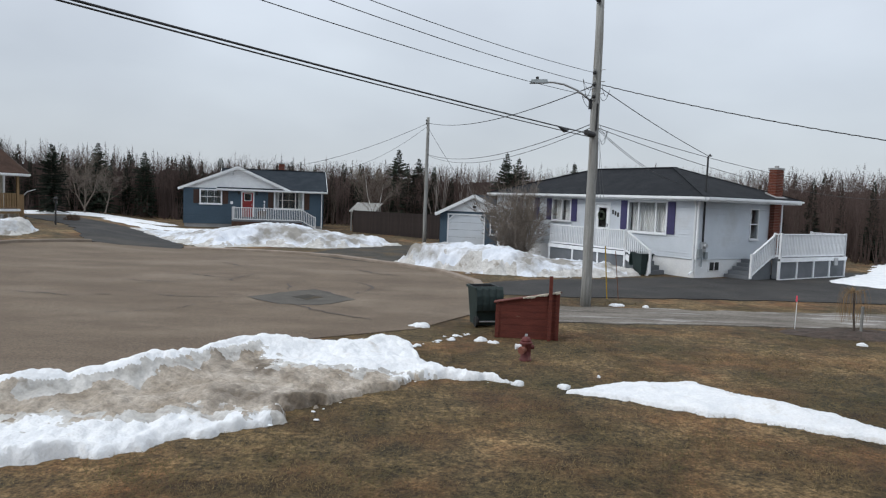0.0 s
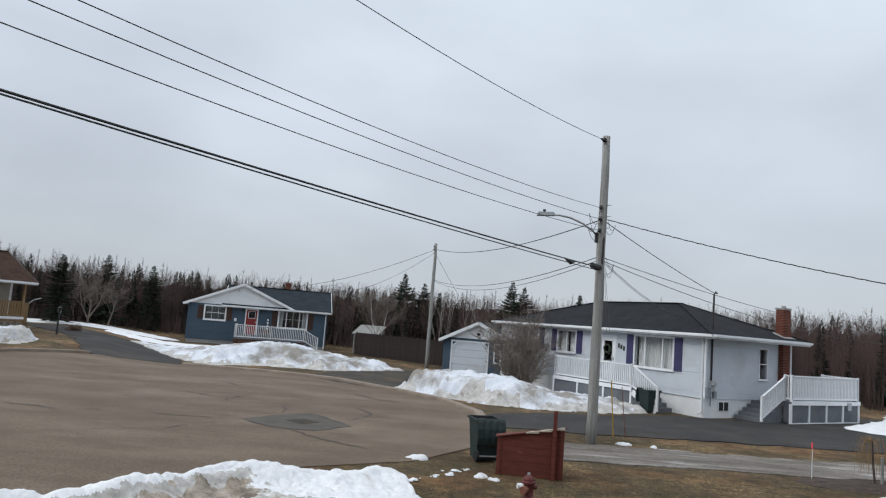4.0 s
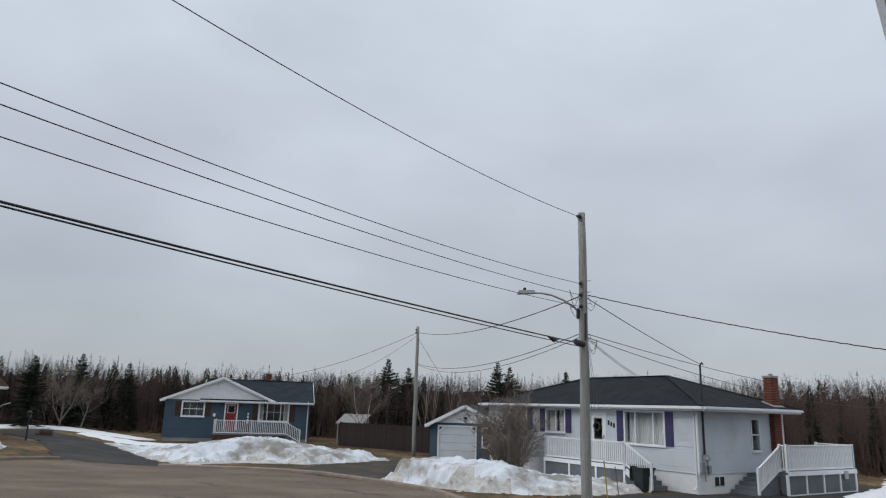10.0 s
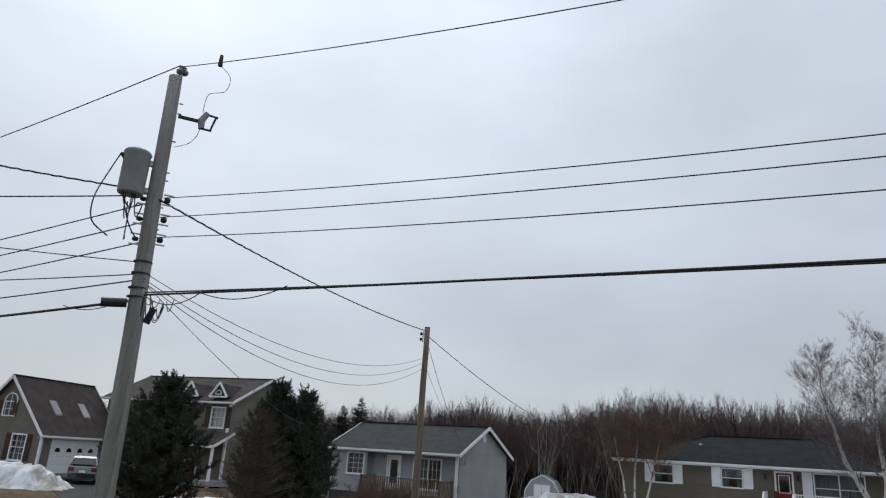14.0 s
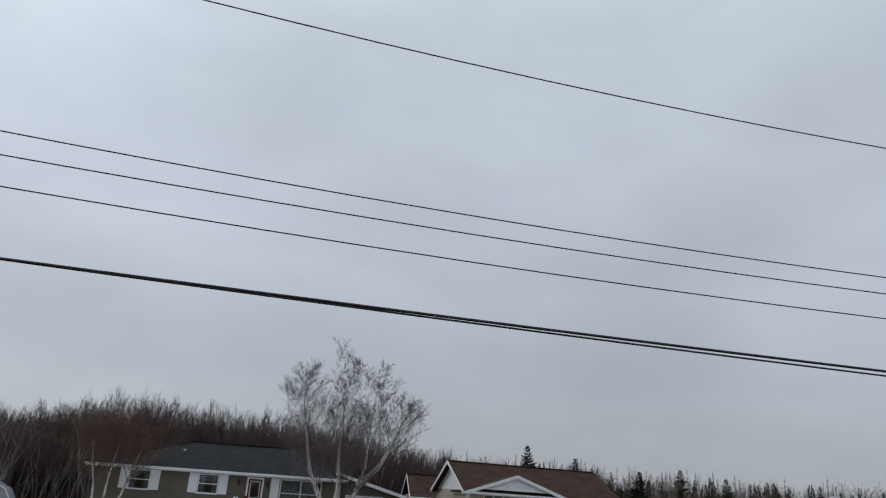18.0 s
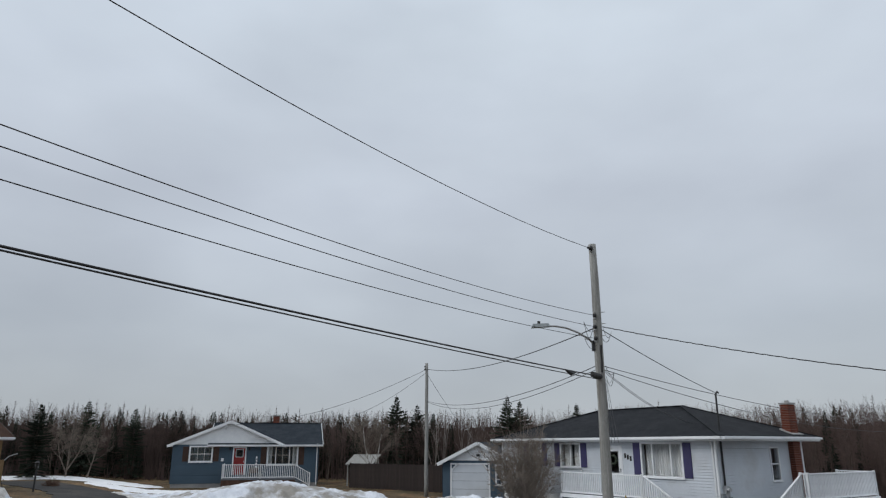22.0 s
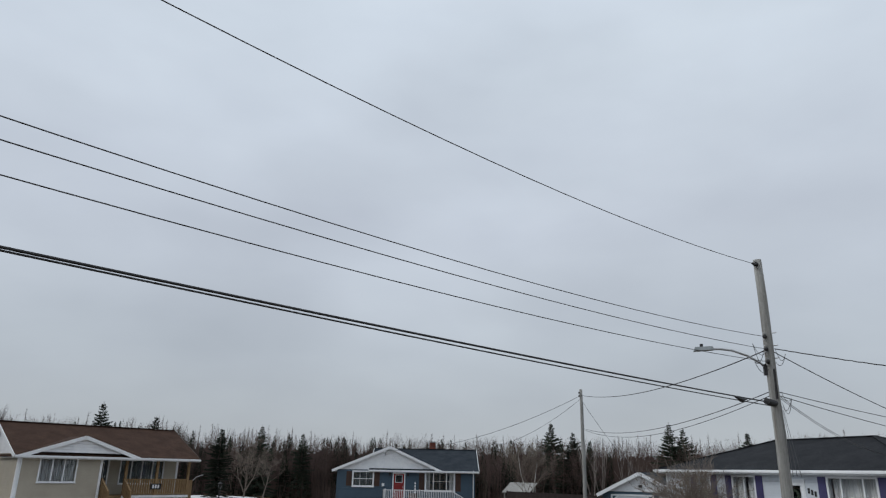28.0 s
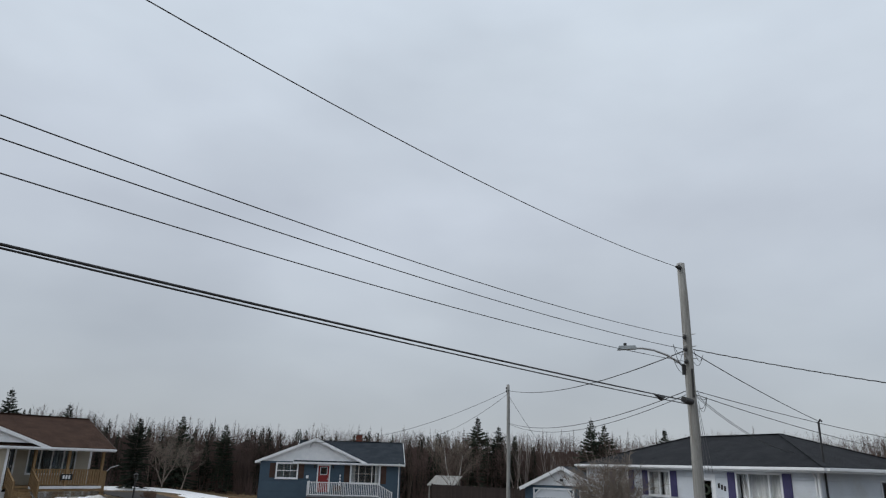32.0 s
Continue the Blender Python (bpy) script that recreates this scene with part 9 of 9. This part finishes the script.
def build_woods():
    rnd = random.Random(77)
    bare = [array_tree(100 + i, "bare") for i in range(8)]
    larch = [array_tree(200 + i, "larch") for i in range(4)]
    dome = [array_tree(250 + i, "round") for i in range(8)]
    w_places = []
    a_places, e_places, l_places, b_places, s_places = [], [], [], [], []
    az = -72.0
    while az < 150:
        edge, top = along(WOODS_EDGE, az), along(WOODS_TOP, az)
        seen = -45 < az < 125
        for depth in (0, 3.5, 8, 14) if not 44 < az < 101 else (0, 2, 4, 6, 9, 12, 15):
            a2 = az + rnd.uniform(-0.5, 0.5)
            r = edge + depth + rnd.uniform(-1.5, 1.5)
            x, y = spot(a2, r)
            h = (3.2 + r * math.tan(radians(top * (0.62 + 0.03 * depth / 3.5 + rnd.uniform(-0.12, 0.28) + 0.22 * noise.noise((a2 * 0.45, depth, 8)))))) - rise(x, y)
            h *= 1.24 if 44 < a2 < 101 else 1.0
            (e_places if a2 < 12 + 3 * rnd.random() else w_places if 44 < a2 < 101 and seen else a_places).append((x, y, rise(x, y) - 0.1, h, h * (rnd.uniform(0.45, 0.7) + 0.4 * step(42, 48, a2)), rnd.uniform(0, 6.28)))
        west = step(40, 46, az) * (1 - step(98, 104, az))
        if rnd.random() < 0.7 * (1 - west) + 0.04:
            r = edge + rnd.uniform(2, 14)
            x, y = spot(az, r)
            h = 3.2 + r * math.tan(radians(top * (0.82 + 0.5 * rnd.random() ** 1.7))) - rise(x, y)
            l_places.append((x, y, rise(x, y) - 0.1, h, h * rnd.uniform(0.8, 1.1), rnd.uniform(0, 6.28)))
        for _ in range(1 if west > 0.5 and seen and rnd.random() < 0.6 else 0):
            r = edge + rnd.uniform(-2.5, 3)
            x, y = spot(az + rnd.uniform(-0.3, 0.3), r)
            h = rnd.uniform(3.2, 7.0)
            b_places.append((x, y, rise(x, y) - 0.1, h, h * 0.9, rnd.uniform(0, 6.28)))
        if -9 < az < 4.5 and rnd.random() < 0.2:
            r = edge + rnd.uniform(-3.5, 1)
            x, y = spot(az, r)
            h = rnd.uniform(5.0, 7.6)
            b_places.append((x, y, rise(x, y) - 0.1, h, h * 0.7, rnd.uniform(0, 6.28)))
        if west < 0.5 and rnd.random() < 0.22:
            r = edge + rnd.uniform(-1.5, 6)
            x, y = spot(az, r)
            h = rnd.uniform(3.5, 6.0)
            s_places.append((x, y, rise(x, y) - 0.1, h, h * 0.7, rnd.uniform(0, 6.28)))
        az += 0.3 if seen else 1.2
    scatter("bare_woods", "dense reddish-brown bare deciduous woods", bare, a_places, "wood_twigs")
    scatter("bare_woods", "paler brown bare woods behind the bungalow and fence", bare, e_places, "wood_twigs_pale")
    scatter("bare_woods", "mauve-brown bare birch woods with rounded twiggy crowns", dome, w_places, "wood_twigs_mauve")
    scatter("larch_stand", "thin dead-looking larches poking above the woods", larch, l_places, "wood_twigs")
    trunks = []
    for i in range(6):
        g = Geo()
        r2 = random.Random(300 + i)
        for _ in range(r2.choice((1, 2, 3, 4))):
            x0, lx, ly = r2.uniform(-0.06, 0.06), r2.uniform(-0.34, 0.34), r2.uniform(-0.2, 0.2)
            top = r2.uniform(0.7, 1.0)
            knee = [(x0 + lx * k + r2.uniform(-0.012, 0.012), ly * k, z * top) for k, z in ((0, 0), (0.25, 0.3), (0.6, 0.55), (0.85, 0.8), (1, 1))]
            g.tube(knee, [0.0078, 0.0066, 0.005, 0.003, 0.001], 4, caps=False)
            for j in (1, 2, 2, 3):
                p, q = Vector(knee[j]), Vector((r2.uniform(-0.16, 0.16), r2.uniform(-0.16, 0.16), r2.uniform(0.12, 0.3)))
                g.tube([p, p + q * 0.5, p + q + Vector((0, 0, 0.03))], [0.0035, 0.0024, 0.0008], 3, caps=False)
        trunks.append((np.array(g.v), [tuple(f) for f in g.f]))
    scatter("birch_stand", "pale slim birch trunks at the edge of the woods", trunks, b_places, "bark_pale")
    scatter("sapling_stand", "slim grey stems at the edge of the woods", trunks, s_places, "twig_grey")
    # undergrowth
    g = Geo()
    for i in range(9000):
        az = rnd.uniform(-72, 150)
        r = along(WOODS_EDGE, az) + rnd.uniform(-2.0, 8)
        x, y = spot(az, r)
        z, h = rise(x, y) - 0.05, rnd.uniform(0.8, 3.6)
        dx, dy = rnd.gauss(0, 0.35), rnd.gauss(0, 0.35)
        w = 0.03
        g.v += [(x - w, y, z), (x + w, y, z), (x + dx, y + dy, z + h), (x - dx, y, z + h * 0.8)]
        n = len(g.v)
        g.f += [[n - 4, n - 3, n - 2], [n - 4, n - 3, n - 1]]
    tagged(part("undergrowth", g, "wood_twigs"), "tangled bare undergrowth at the woods edge", "undergrowth", kind="stuff")
    # far spruces mixed in
    places = []
    for i in range(290):
        az = rnd.uniform(-2, 46) if i < 190 else rnd.uniform(-70, -2) if i < 230 else rnd.uniform(46, 150)
        r = along(WOODS_EDGE, az) + rnd.uniform(0.5, 14)
        x, y = spot(az, r)
        h = (3.2 + r * math.tan(radians(along(WOODS_TOP, az) * rnd.uniform(0.45, 1.08)))) - rise(x, y)
        places.append((x, y, rise(x, y) - 0.1, h, h * rnd.uniform(0.8, 1.1), rnd.uniform(0, 6.28)))
    tem = []
    for i in range(4):
        r2 = random.Random(400 + i)
        g = Geo()
        for k in range(240):
            u = 0.05 + 0.94 * k / 240
            a = r2.uniform(0, 6.283)
            ln = 0.21 * (1 - u) ** 0.9 * r2.uniform(0.5, 1.15) + 0.008
            p = Vector((0, 0, u))
            e = p + Vector((math.cos(a) * ln, math.sin(a) * ln, -0.02 + 0.03 * u))
            s = Vector((-math.sin(a), math.cos(a), 0)) * ln * 0.17
            g.add([p, p.lerp(e, 0.55) + s, e, p.lerp(e, 0.55) - s, p.lerp(e, 0.6) - Vector((0, 0, 0.022))], [(0, 1, 2, 3), (0, 2, 4)])
        tem.append((np.array(g.v), [tuple(f) for f in g.f]))
    scatter("spruce_stand", "dark spruces mixed into the bare woods", tem, places, "needle")
    # the mass of trunks and twigs behind
    for lo, hi, material in ((-75, 13, "wood_mass_pale"), (13, 160, "wood_mass")):
        g = Geo()
        n = int((hi - lo) * 12)
        for layer, (extra, low_k) in enumerate(((7, 0.16), (12, 0.36), (20, 0.52))):
            pts = []
            for i in range(n + 1):
                az = lo + (hi - lo) * i / n
                r = along(WOODS_EDGE, az) + extra
                x, y = spot(az, r)
                top = r * math.tan(radians(along(WOODS_TOP, az) * low_k)) + 3.2
                top += 0.9 * noise.noise((az * 0.9, layer * 7.0, 0)) + 0.5 * noise.noise((az * 4.0, layer * 7.0, 3)) + 0.5 * noise.noise((az * 11.0, layer * 7.0, 5))
                pts += [(x, y, -0.5), (x, y, top)]
            g.add(pts, [(2 * i, 2 * i + 2, 2 * i + 3, 2 * i + 1) for i in range(n)])
        tagged(part("far_woods", g, material), "brown mass of distant bare woods", "woods", kind="stuff")


def streaky(name, c1, c2, c3):
    """Fine upright streaks, as of countless stems."""
    m = surf(name, c1, c2, 1.2, 1.0, 0, 14.0, fine=0.45, spread=0.0, spec=0.05, stretch=(1.6, 1.6, 0.12), c3=c3, c3scale=0.16, c3lo=0.5, c3hi=0.66)
    return m


M["wood_mass"] = streaky("mass_of_stems", (0.056, 0.042, 0.037), (0.104, 0.078, 0.070), (0.050, 0.045, 0.039))
M["wood_mass_pale"] = streaky("pale_mass_of_stems", (0.060, 0.044, 0.039), (0.112, 0.084, 0.075), (0.050, 0.042, 0.036))
build_woods()


# ---- tufts of dead grass on the near lawn ----
def tufts():
    rnd = random.Random(91)
    v, f = [], []
    n = 0
    while n < 150000:
        y = 5.5 + 16.5 * rnd.random() ** 1.4
        x = rnd.uniform(-6, 13.5)
        if x < -7 + (y - 6) * 0.45 or inside(ROAD, x, y) or (y > 17.0 and x < 3):
            continue
        if 17.0 < y < 20.9 and x > 1:
            continue
        thick = noise.noise((x * 0.9, y * 0.9, 4)) + 0.6 * noise.noise((x * 3.5, y * 3.5, 6)) + 0.5
        if rnd.random() > thick + 0.35:
            continue
        h = max(0.007, 0.024 * rnd.uniform(0.4, 1.3) * (0.5 + thick))
        a = rnd.uniform(0, 6.28)
        dx, dy = math.cos(a) * h * 2.2, math.sin(a) * h * 2.2
        w = 0.0035
        i = len(v)
        v += [(x - w * math.sin(a), y + w * math.cos(a), -0.02), (x + w * math.sin(a), y - w * math.cos(a), -0.02), (x + dx, y + dy, h * 0.8)]
        f.append((i, i + 1, i + 2))
        n += 1
    me = bpy.data.meshes.new("grass_tufts")
    me.from_pydata(v, [], f)
    me.materials.append(M["straw"])
    tagged(new("grass_tufts", me), "short straw-coloured dead grass blades on the lawn", "grass", kind="stuff")


tufts()
